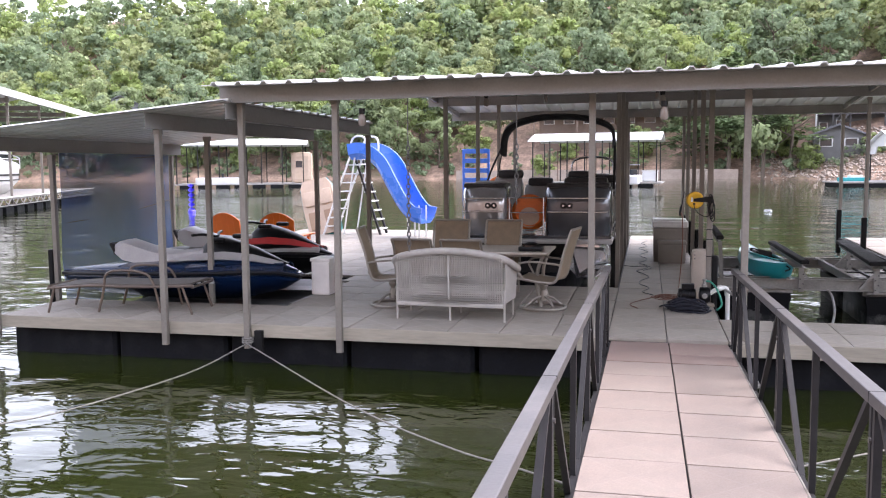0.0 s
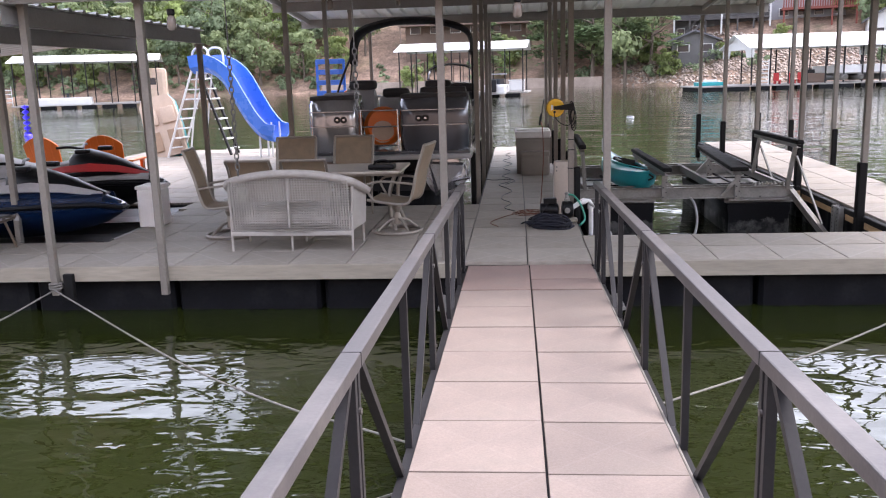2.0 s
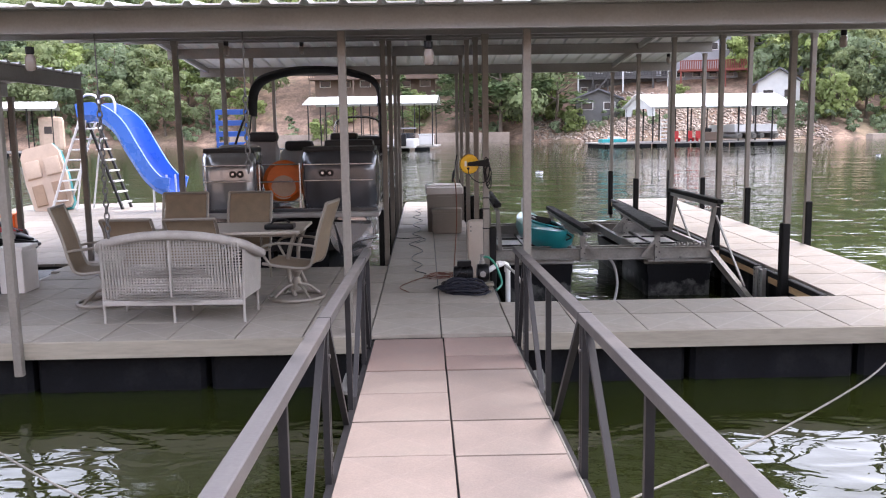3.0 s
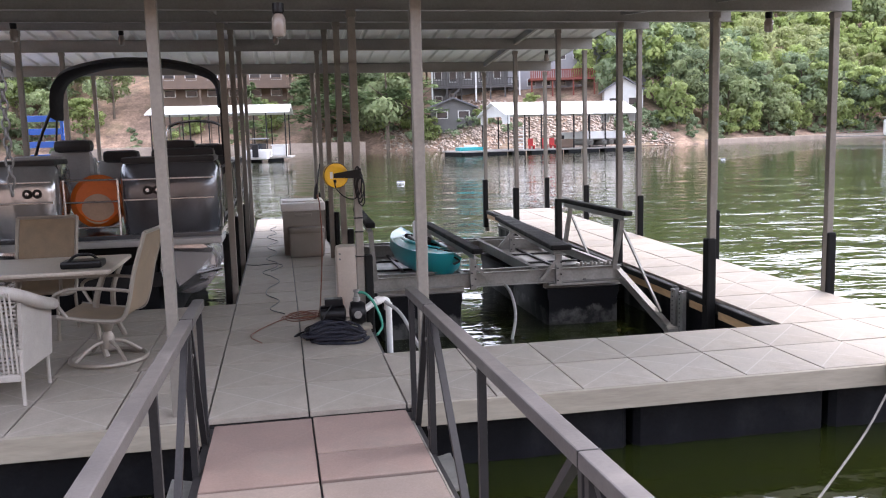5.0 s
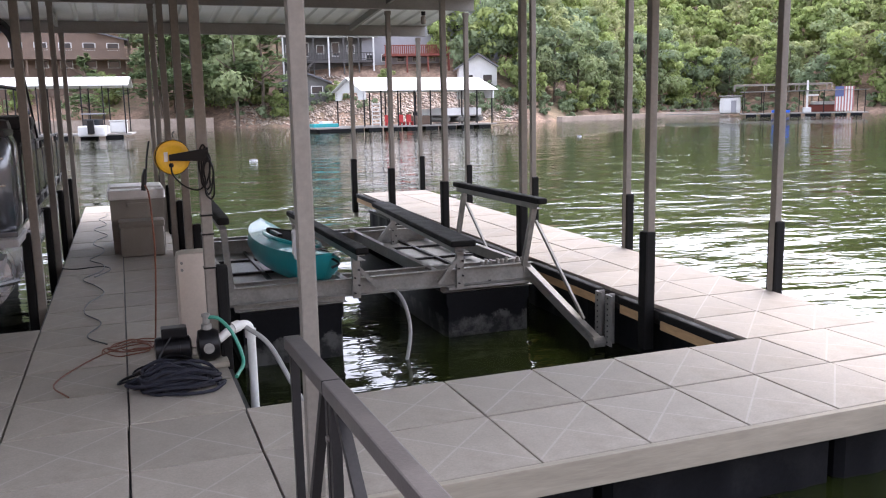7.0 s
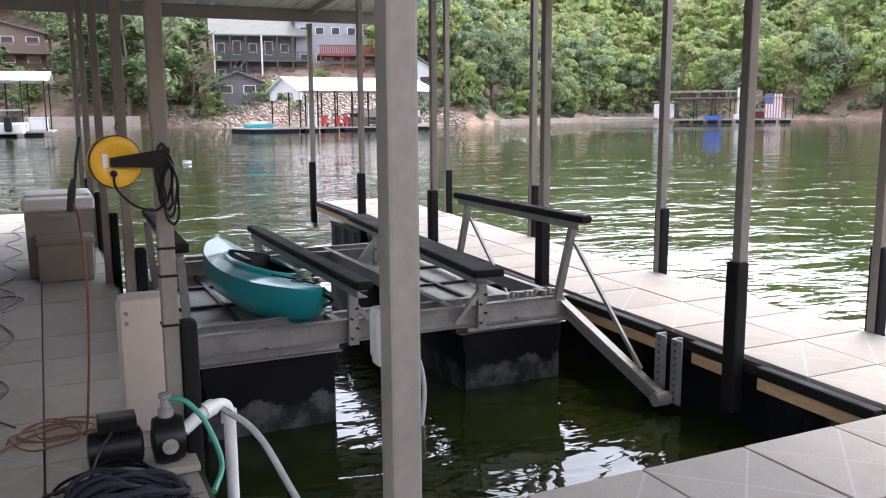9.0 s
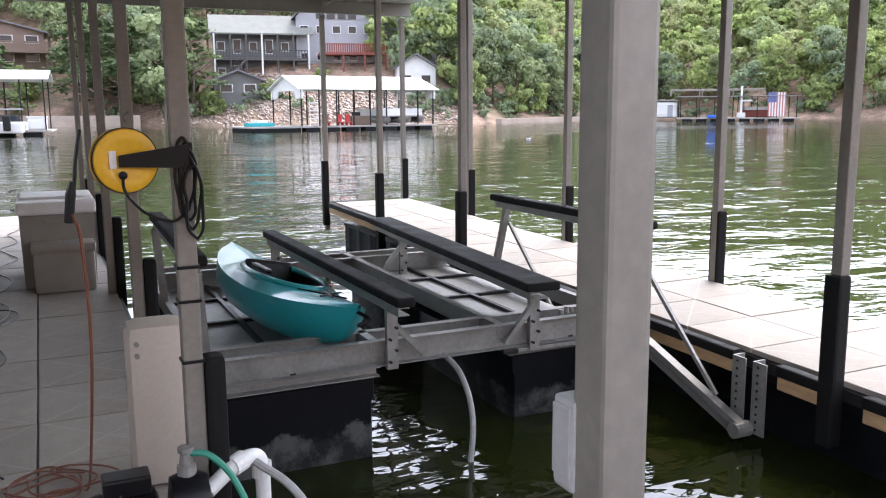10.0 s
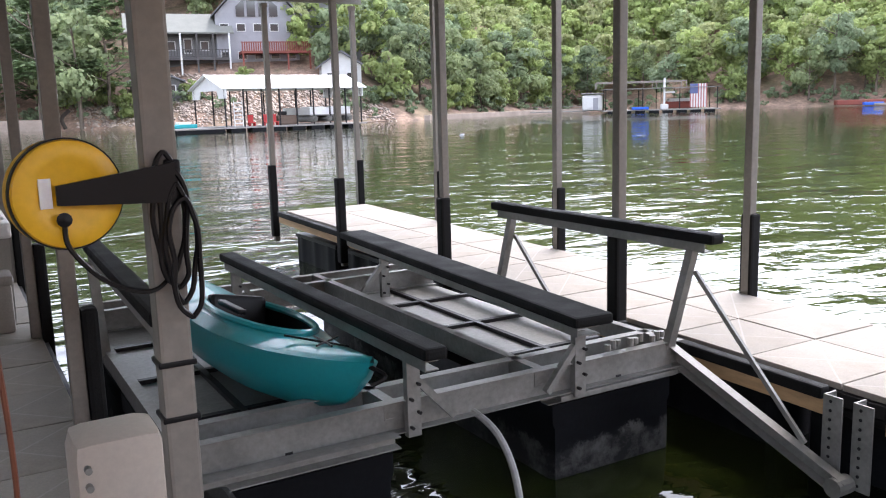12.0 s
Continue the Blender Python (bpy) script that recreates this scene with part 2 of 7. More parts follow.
def shore_distance(xy):
    """Signed distance from the waterline: positive on land."""
    best = np.full(len(xy), 1e9)
    inside = np.zeros(len(xy), bool)
    pts = np.array(SHORE, float)
    for a, b in zip(pts, np.roll(pts, -1, 0)):
        ab = b - a
        u = np.clip(((xy - a) @ ab) / (ab @ ab), 0, 1)
        best = np.minimum(best, np.linalg.norm(xy - (a + u[:, None] * ab), axis=1))
        cross = ((a[1] > xy[:, 1]) != (b[1] > xy[:, 1]))
        with np.errstate(divide="ignore", invalid="ignore"):
            inside ^= cross & (xy[:, 0] < (b[0] - a[0]) * (xy[:, 1] - a[1]) / (b[1] - a[1]) + a[0])
    return np.where(inside, -best, best)


def ground_height(xy):
    d = shore_distance(xy)
    n = np.array([noise.fractal(Vector((x * 0.012, y * 0.012, 3.1)), 1.0, 2.0, 4) for x, y in xy])
    land = WATER + 0.15 + np.minimum(d, 3) * 0.5 + np.maximum(d - 3, 0) * 0.48
    land = np.where(land > 47, 47 + (land - 47) * 0.15, land) + n * np.clip(d / 12, 0, 1) * 4
    return np.where(d > 0, land, WATER + np.maximum(d * 0.35, -5.0) - 0.05)


def build_ground():
    k = np.unique(np.concatenate([np.linspace(-900, -420, 9), np.linspace(-400, 300, 141), np.linspace(320, 900, 10)]))
    ky = np.unique(np.concatenate([np.linspace(-700, -150, 9), np.linspace(-140, 330, 120), np.linspace(350, 1200, 12)]))
    gx, gy = np.meshgrid(k, ky)
    xy = np.stack([gx.ravel(), gy.ravel()], 1)
    z = ground_height(xy)
    nx, ny = len(k), len(ky)
    faces = [(j * nx + i, j * nx + i + 1, (j + 1) * nx + i + 1, (j + 1) * nx + i) for j in range(ny - 1) for i in range(nx - 1)]
    me = bpy.data.meshes.new("ground")
    me.from_pydata([(x, y, h) for (x, y), h in zip(xy, z)], [], faces)
    me.materials.append(M_EARTH)
    me.polygons.foreach_set("use_smooth", [True] * len(me.polygons))
    tagged(new("ground", me), "brown leaf-littered wooded hillside round the lake", "ground", kind="structure")


M_EARTH = material("hill_earth", (0.24, 0.162, 0.118), 0.95, 0, 0.5, 0.5, 2.5, 0.5, stain=(0.09, 0.1, 0.04), stain_amount=0.7, stain_scale=0.1)
build_ground()
bm = B()
bmesh.ops.create_grid(bm, x_segments=1, y_segments=1, size=900)
bmesh.ops.translate(bm, vec=(0, 200, WATER), verts=bm.verts[:])
single("water", bm, M_WATER, "calm dark green lake water with small ripples", "water", kind="structure")

# ---- the dock's decks ----
FRONT = 9.25


def deck(name, x0, x1, y0, y1, label, slope=0.0):
    """A deck's frame: dark edge beams and floats below, its tiles are laid on later."""
    e = thing(name, pose(0, y0, 0, slope) @ pose(0, -y0, 0), label, "deck", kind="structure")
    bm = B()
    box(bm, ((x0 + x1) / 2, (y0 + y1) / 2, -0.075), (x1 - x0, y1 - y0, 0.07))
    part("deck_frame", bm, M_DARKSTEEL, e)
    return e


DECK_F = deck("floor_front", -8.15, 5.62, FRONT, 10.6, "pale concrete-tiled front deck of the boat dock")
DECK_W = deck("floor_walkway", -0.42, 0.9, 10.6, 23.0, "pale tiled dock walkway between two boat slips")
DECK_R = deck("floor_finger", 4.37, 5.62, 10.6, 20.95, "pale tiled finger pier beside the empty lift slip", math.degrees(0.0165))
DECK_M = deck("floor_patio", -4.75, -0.42, 10.6, 13.15, "pale tiled patio deck with outdoor furniture")
DECK_S = deck("floor_side", -4.9, -3.25, 13.15, 13.8, "pale tiled dock passage beside the pontoon boat")
DECK_L = deck("floor_sundeck", -10.2, -3.25, 13.8, 24.2, "sunlit tiled swim deck beyond the personal watercraft")

# front nosing timber and floats under the decks
bm = B()
beam(bm, (-8.17, FRONT - 0.02, -0.075), (-0.42, FRONT - 0.02, -0.075), 0.04, 0.15, 0.004)
single("trim_front_left", bm, M_TIMBER, "weathered grey timber nosing board along the deck", "trim", kind="structure")
bm = B()
beam(bm, (0.9, FRONT - 0.02, -0.075), (5.64, FRONT - 0.02, -0.075), 0.04, 0.15, 0.004)
single("trim_front_right", bm, M_TIMBER, "weathered grey timber nosing board along the deck", "trim", kind="structure")


def dock_float(x, y, sx, sy, top=-0.12):
    """A moulded float: ribbed tub with a flange."""
    e = thing("dock_float", (x, y, WATER), "black moulded plastic dock float under the deck", "dock float", "floats under the dock")
    bm = B()
    h = top - WATER
    ring = []
    corners = [(-1, -1), (1, -1), (1, 1), (-1, 1)]
    for k in range(4):
        (ax, ay), (bx, by) = corners[k], corners[(k + 1) % 4]
        length = sx if ay == by else sy
        n = max(2, int(length / 0.42))
        ox, oy = (0, ay) if ay == by else (ax, 0)
        for i in range(n):
            for f, o in ((0.08, 0.0), (0.34, 0.0), (0.4, 0.01), (0.6, 0.01), (0.66, 0.0), (0.92, 0.0)):
                u = (i + f) / n
                ring.append(((ax + (bx - ax) * u) * sx * 0.49 + ox * o, (ay + (by - ay) * u) * sy * 0.49 + oy * o))
    loft(bm, [[(x, y, z) for x, y in ring] for z in (-0.25, h * 0.3, h - 0.02)])
    part("shell", bm, M_FLOAT, e, smooth=True)
    bm = B()
    box(bm, (0, 0, h - 0.03), (sx, sy, 0.05), 0.01)
    part("flange", bm, M_BLACK, e)
    return e


for x in (-7.3, -5.75, -4.2, -2.65, -1.1, 1.7, 3.25, 4.8):
    dock_float(x, 9.95, 1.53, 1.15)
for y in (12.0, 13.6, 15.2, 16.8, 18.4, 20.1):
    dock_float(4.98, y, 1.05, 1.4)
for y in (11.6, 13.2, 14.8, 16.4, 18.0, 19.6, 21.2, 22.4):
    dock_float(0.24, y, 1.1, 1.4)
for x, y in ((-3.6, 11.9), (-1.6, 11.9), (-8.6, 15), (-6.5, 15), (-4.3, 15), (-8.6, 22), (-6.5, 22), (-4.3, 22)):
    dock_float(x, y, 1.5, 1.5)

# ---- posts ----
POST_W = 0.07


def roof_z(y):
    """Underside of the main roof's beams."""
    return 2.6 + 0.088 * (y - 9.0) if y < 17.2 else 3.32 - 0.085 * (y - 17.2)


def wing_z(x):
    """Underside of the lower wing roof's beams."""
    return 2.42 + 0.085 * (x + 4.6)


def pier_z(y):
    """The finger pier rides a little higher towards its end."""
    return max(0.0, (y - 10.6) * 0.0165)


def post(x, y, z1, z0=-0.28, w=POST_W, bumper=0, bx=0):
    """A square steel post; some carry a black guard below."""
    e = thing("dock_post", (x, y, z0), "grey painted square steel roof post on the dock" if not bumper else "grey steel roof post with a black rubber guard", "post", "roof posts")
    bm = B()
    box(bm, (0, 0, (z1 - z0) / 2), (w, w, z1 - z0), 0.008)
    part("shaft", bm, M_POST, e)
    bm = B()
    box(bm, (0, 0, z1 - z0 - 0.03), (w + 0.014, w + 0.014, 0.06), 0.003)
    part("top_bracket", bm, M_POST, e)
    if bumper:
        bm = B()
        reach = bx * (w / 2 + 0.04) if x < 4 else bx * 0.016
        rise = 0.0 if x < 4 else pier_z(y) - 0.05
        box(bm, (reach, 0, 0.17 + rise - z0), (0.075 if x < 4 else 0.098, 0.11, 1.0), 0.02)
        part("rubber_guard", bm, M_RUBBER, e)
    return e


for x in (-8.1, -5.69):
    post(x, FRONT - 0.08, wing_z(x))
for x in (-4.6, -3.44, 4.41, 5.66):
    post(x, FRONT - 0.08, roof_z(9.2) + 0.02)
for x, y in ((-0.585, 9.4), (1.0, 9.335)):
    post(x, y, roof_z(9.4) + 0.17, 0.0)
for y in (11.74, 14.1, 16.46, 18.85, 21.2):
    post(4.33, y, roof_z(y), bumper=1, bx=-1)
    post(5.63, y, roof_z(y), bumper=1, bx=1)
for y in (14.0, 16.3, 18.7, 21.05):
    post(-0.45, y, roof_z(y), bumper=1, bx=-1)
for y in (11.6, 13.9, 16.3, 18.7, 21.05):
    post(0.8 if y < 12 else 0.83, y, roof_z(y), bumper=1, bx=1)
for y in (13.6, 16.3, 18.7, 21.05):
    post(-3.2, y, roof_z(y))
for x, y in ((-8.6, 11.0), (-6.0, 10.9), (-8.5, 14.1), (-4.7, 14.1), (-5.66, 14.1)):
    post(x, y, wing_z(x), bumper=1 if x < -8 else 0, bx=-1)


# ---- roofs ----
def sheet(bm, p, along, across, n, rib=0.03, pitch=0.3, t=0.012):
    """A ribbed metal sheet from corner p; ribs run along 'along' and repeat along 'across'."""
    p, a, c = Vector(p), Vector(along), Vector(across)
    up = a.cross(c).normalized()
    if up.z < 0:
        up = -up
    width = c.length
    c = c.normalized()
    prof = []
    s = 0.0
    while s < width - 1e-6:
        for o, h in ((0.0, 0), (pitch * 0.36, 0), (pitch * 0.44, rib), (pitch * 0.56, rib), (pitch * 0.64, 0)):
            prof.append((min(s + o, width), h))
        s += pitch
    prof.append((width, 0))
    top = [[bm.verts.new(p + c * s + up * (h + t) + a * k) for s, h in prof] for k in (0, 1)]
    low = [[bm.verts.new(p + c * s + up * h + a * k) for s, h in prof] for k in (0, 1)]
    for i in range(len(prof) - 1):
        bm.faces.new((top[0][i], top[0][i + 1], top[1][i + 1], top[1][i]))
        bm.faces.new((low[0][i], low[1][i], low[1][i + 1], low[0][i + 1]))
        for k in (0, 1):
            bm.faces.new((low[k][i], low[k][i + 1], top[k][i + 1], top[k][i]))
    return bm


RX0, RX1 = -4.85, 5.78
bm = B()
H = 0.19
sheet(bm, (RX0, 8.72, roof_z(8.72) + H + 0.005), (0, 17.2 - 8.72, roof_z(17.19) - roof_z(8.72)), (RX1 - RX0, 0, 0), 0)
sheet(bm, (RX0, 17.2, roof_z(17.2) + H + 0.005), (0, 21.6 - 17.2, roof_z(21.6) - roof_z(17.2)), (RX1 - RX0, 0, 0), 0)
single("ceiling_main_roof", bm, M_ROOF, "ribbed pale metal sheet roof over the dock", "roof", kind="structure")
for y in (9.02, 11.6, 13.9, 16.3, 18.7, 21.05):
    bm = B()
    z = roof_z(y) + H / 2
    rail(bm, (RX0 + 0.05, y, z), (RX1 - 0.05, y, z), 0.07, H)
    single("roof_beam", bm, M_BEAM, "grey painted steel C-channel roof beam", "roof beam", "main roof beams")
for x in (-4.6, -0.5, 0.95, 4.3):
    bm = B()
    beam(bm, (x, 9.07, roof_z(9.07) + H - 0.06), (x, 17.0, roof_z(17) + H - 0.06), 0.05, 0.1)
    beam(bm, (x, 17.4, roof_z(17.4) + H - 0.06), (x, 21.0, roof_z(21.0) + H - 0.06), 0.05, 0.1)
    single("roof_rafter", bm, M_BEAM, "grey painted steel roof rafter", "roof rafter", "main roof rafters")
bm = B()
sheet(bm, (-8.85, 8.85, wing_z(-8.85) + 0.2), (4.2, 0, 4.2 * 0.085), (0, 5.4, 0), 0)
single("ceiling_wing_roof", bm, M_ROOF, "low ribbed metal roof over the personal watercraft", "roof", kind="structure")
for x, y1 in ((-8.3, 14.15), (-5.69, 14.15), (-4.66, 14.15)):
    bm = B()
    z = wing_z(x) + 0.095
    rail(bm, (x, 8.95, z), (x, y1, z), 0.06, 0.19)
    single("wing_roof_beam", bm, M_BEAM, "grey painted steel beam under the wing roof", "roof beam", "wing roof beams")

# ---- the gangway ----
GW0, GW1, GC, SLOPE = -3.2, 9.2, 0.245, 0.032


def gz(y):
    return (FRONT - y) * SLOPE - 0.022


GANG = thing("floor_gangway", (0, 0, 0), "sloping steel gangway paved with pinkish square tiles", "gangway", kind="structure")
bm = B()
for s in (-1, 1):
    beam(bm, (GC + s * 0.62, GW0, gz(GW0) - 0.07), (GC + s * 0.62, GW1, gz(GW1) - 0.07), 0.05, 0.1)
for i in range(12):
    y = GW0 + 0.3 + i * 1.08
    beam(bm, (GC - 0.6, y, gz(y) - 0.1), (GC + 0.6, y, gz(y) - 0.1), 0.05, 0.05)
part("underframe", bm, M_DARKSTEEL, GANG)
bm = B()
beam(bm, (GC, GW0, gz(GW0) - 0.04), (GC, GW1 - 0.02, gz(GW1) - 0.04), 1.2, 0.02)
part("subfloor", bm, M_DARKSTEEL, GANG)

RAIL_H = 0.79


def gangway_rail(s):
    """One side's railing: flat-topped hand rail, bottom rail, uprights and long diagonals."""
    x = GC + s * 0.635
    e = thing("gangway_railing", (x, 0, 0), "grey steel gangway railing with uprights and diagonal braces", "railing", "gangway railings")
    bm = B()
    beam(bm, (0, GW0, gz(GW0) + RAIL_H), (0, GW1 - 0.1, gz(GW1 - 0.1) + RAIL_H), 0.064, 0.05, 0.006)
    part("hand_rail", bm, M_RAIL, e, "worn grey steel hand rail")
    bm = B()
    beam(bm, (0, GW0, gz(GW0) - 0.14), (0, GW1, gz(GW1) - 0.14), 0.05, 0.06, 0.004)
    part("bottom_rail", bm, M_DARKSTEEL, e)
    joints, plains = [8.41, 5.97, 3.53, 1.09, -1.35], [7.19, 4.75, 2.31, -0.13, -2.57]
    for y in [9.06] + plains:
        bm = B()
        beam(bm, (0, y, gz(y) - 0.14), (0, y, gz(y) + RAIL_H - 0.025), 0.034, 0.034, 0.003)
        part("upright", bm, M_DARKSTEEL, e)
    for y in joints:
        for o in (-0.026, 0.026):
            bm = B()
            beam(bm, (0, y + o, gz(y) - 0.14), (0, y + o, gz(y) + RAIL_H - 0.025), 0.034, 0.034, 0.003)
            part("upright", bm, M_DARKSTEEL, e)
        for z in (0.12, 0.62):
            bm = B()
            tube(bm, [(-s * 0.017, y, gz(y) + z), (-s * 0.026, y, gz(y) + z)], 0.012, 8)
            part("bolt", bm, M_RAIL, e)
        bm = B()
        box(bm, (0, y, gz(y) + RAIL_H), (0.0665, 0.006, 0.0525))
        part("rail_joint", bm, M_DARKSTEEL, e)
        for foot, k in ((y + 1.02, 1), (y - 1.02, -1)):
            if foot > 9.0:
                foot = 8.98
            bm = B()
            beam(bm, (0, y + k * 0.09, gz(y) + RAIL_H - 0.03), (0, foot, gz(foot) - 0.12), 0.034, 0.03)
            part("brace", bm, M_DARKSTEEL, e)


gangway_rail(-1)
gangway_rail(1)
bm = B()
tube(bm, [(GC + 0.607, GW0, gz(GW0) - 0.008), (GC + 0.607, GW1 - 0.25, gz(GW1 - 0.25) - 0.008)], 0.008, 8)
single("conduit", bm, M_POST, "pale conduit pipe run along the gangway's edge", "conduit")


# ---- more materials ----
M_TEALK = material("kayak_teal", (0.012, 0.3, 0.33), 0.33, 0, 0.07, 3, 50, 0.04, coat=0.25)
M_YELLOW = material("reel_yellow", (0.72, 0.4, 0.01), 0.42, 0, 0.08, 4, 60, 0.05)
M_RESIN = material("beige_resin", (0.27, 0.245, 0.215), 0.6, 0, 0.1, 3, 80, 0.15)
M_RESINLID = material("pale_resin_skylit", (0.74, 0.71, 0.68), 0.6, 0, 0.08, 3, 80, 0.12)
M_PVC = material("white_pvc", (0.7, 0.7, 0.68), 0.4, 0, 0.08, 5, 60, 0.03)
M_POLY = material("cloudy_poly", (0.56, 0.49, 0.42), 0.45, 0, 0.07, 2, 60, 0.04, translucent=0.25)
M_ORANGE = material("orange_plastic", (0.72, 0.16, 0.015), 0.4, 0, 0.08, 4, 50, 0.03)
M_ORCORD = material("orange_cord", (0.15, 0.05, 0.025), 0.55, 0, 0.1, 20, 90, 0.05)
M_GREENHOSE = material("green_hose", (0.02, 0.22, 0.15), 0.45, 0, 0.1, 20, 90, 0.05)
M_BLUEROPE = material("navy_rope", (0.005, 0.006, 0.014), 0.8, 0, 0.2, 20, 120, 0.3)
M_GREYHOSE = material("grey_hose", (0.3, 0.3, 0.29), 0.5, 0, 0.15, 20, 90, 0.05)
M_WICKER = material("white_wicker", (0.35, 0.325, 0.295), 0.7, 0, 0.12, 8, 120, 0.3)
M_SLING = material("tan_sling", (0.22, 0.165, 0.11), 0.85, 0, 0.15, 8, 200, 0.3)
M_FRAME = material("champagne_frame", (0.26, 0.23, 0.195), 0.45, 0.3, 0.1, 5, 60, 0.03)
M_BRONZE = material("bronze_frame", (0.12, 0.09, 0.07), 0.45, 0.4, 0.15, 5, 60, 0.03)
M_TOP = material("table_top", (0.42, 0.37, 0.31), 0.4, 0, 0.15, 5, 40, 0.05)
M_JETBLUE = material("jet_blue", (0.004, 0.017, 0.055), 0.22, 0.2, 0.08, 3, 40, 0.0, coat=0.5)
M_JETGREY = material("jet_seat_grey", (0.36, 0.345, 0.34), 0.6, 0, 0.1, 5, 60, 0.08)
M_JETBLACK = material("jet_black", (0.006, 0.006, 0.007), 0.35, 0, 0.15, 5, 60, 0.03, spec=0.22)
M_SILVER = material("pontoon_silver", (0.6, 0.6, 0.62), 0.25, 0.85, 0.08, 3, 40, 0.02)
M_BOATGREY = material("boat_grey", (0.1, 0.105, 0.12), 0.2, 0.55, 0.08, 2, 40, 0.0, coat=0.5)
M_PODSILVER = material("pod_silver", (0.4, 0.41, 0.43), 0.16, 0.7, 0.08, 2, 40, 0.0, coat=0.4)
M_VINYL = material("grey_vinyl", (0.34, 0.335, 0.33), 0.5, 0, 0.08, 5, 80, 0.08)
M_TAUPE = material("taupe_sling", (0.1, 0.088, 0.076), 0.85, 0, 0.15, 8, 200, 0.3)
M_DARKVINYL = material("dark_vinyl", (0.022, 0.022, 0.025), 0.5, 0, 0.12, 5, 80, 0.08)
M_CANVAS = material("black_canvas", (0.015, 0.015, 0.018), 0.85, 0, 0.2, 5, 120, 0.2)
M_SLIDE = material("slide_blue", (0.035, 0.16, 0.62), 0.28, 0, 0.06, 2, 40, 0.02, coat=0.3)
M_ALU = material("white_aluminium", (0.7, 0.7, 0.69), 0.4, 0.2, 0.06, 4, 50, 0.02)
M_TANPLASTIC = material("tan_plastic", (0.5, 0.38, 0.29), 0.5, 0, 0.1, 3, 50, 0.05)
M_ROPE = material("pale_rope", (0.16, 0.15, 0.135), 0.85, 0, 0.2, 20, 160, 0.4)
M_CHAIN = material("chain_steel", (0.12, 0.115, 0.11), 0.5, 0.7, 0.2, 20, 90, 0.1)
M_BULB = material("lamp_glass", (0.24, 0.2, 0.17), 0.1, 0, 0.05, 10, 40, 0.0)
M_BROWNPL = material("brown_plastic", (0.3, 0.2, 0.13), 0.6, 0, 0.1, 4, 50, 0.05)
M_VIOLET = material("violet_glitter", (0.08, 0.06, 0.75), 0.35, 0.2, 0.1, 20, 60, 0.05)


def tarp_material():
    m = material("blue_mesh_tarp", (0.045, 0.095, 0.24), 0.8, 0, 0.1, 1.0, 150, 0.1)
    t = m.node_tree
    out = t.nodes["Material Output"]
    p = t.nodes["Principled BSDF"]
    tr = t.nodes.new("ShaderNodeBsdfTransparent")
    ms = t.nodes.new("ShaderNodeMixShader")
    ms.inputs[0].default_value = 0.3
    t.links.new(p.outputs[0], ms.inputs[1]), t.links.new(tr.outputs[0], ms.inputs[2])
    t.links.new(ms.outputs[0], out.inputs[0])
    return m


M_TARP = tarp_material()


def chalk_material():
    """Black tank shell with the ragged chalk band that the waterline leaves."""
    m = material("chalky_tank", (0.006, 0.0065, 0.008), 0.55, 0, 0.25, 1.5, 40, 0.1, spec=0.12)
    t = m.node_tree
    p = t.nodes["Principled BSDF"]
    N, L = t.nodes.new, t.links.new
    co = [n for n in t.nodes if n.bl_idname == "ShaderNodeTexCoord"][0]
    sep = N("ShaderNodeSeparateXYZ")
    L(co.outputs["Object"], sep.inputs[0])
    n = N("ShaderNodeTexNoise")
    n.inputs["Scale"].default_value, n.inputs["Detail"].default_value, n.inputs["Roughness"].default_value = 5.0, 8.0, 0.7
    L(co.outputs["Object"], n.inputs["Vector"])
    band = N("ShaderNodeMath")
    band.operation = "SUBTRACT"
    wob = N("ShaderNodeMath")
    wob.operation = "MULTIPLY_ADD"
    L(n.outputs["Fac"], wob.inputs[0])
    wob.inputs[1].default_value, wob.inputs[2].default_value = 0.3, 0.05
    L(wob.outputs[0], band.inputs[0]), L(sep.outputs[2], band.inputs[1])
    r = N("ShaderNodeMapRange")
    L(band.outputs[0], r.inputs[0])
    for i, v in enumerate((0.0, 0.03, 0.0, 1.0)):
        r.inputs[i + 1].default_value = v
    k = N("ShaderNodeMapRange")
    L(n.outputs["Fac"], k.inputs[0])
    for i, v in enumerate((0.45, 0.62, 0.12, 0.75)):
        k.inputs[i + 1].default_value = v
    f = N("ShaderNodeMath")
    f.operation = "MULTIPLY"
    L(r.outputs[0], f.inputs[0]), L(k.outputs[0], f.inputs[1])
    mx = N("ShaderNodeMix")
    mx.data_type = "RGBA"
    old = p.inputs["Base Color"].links[0].from_socket
    L(f.outputs[0], mx.inputs[0]), L(old, mx.inputs[6])
    mx.inputs[7].default_value = (0.11, 0.11, 0.105, 1)
    L(mx.outputs[2], p.inputs["Base Color"])
    return m


M_CHALK = chalk_material()


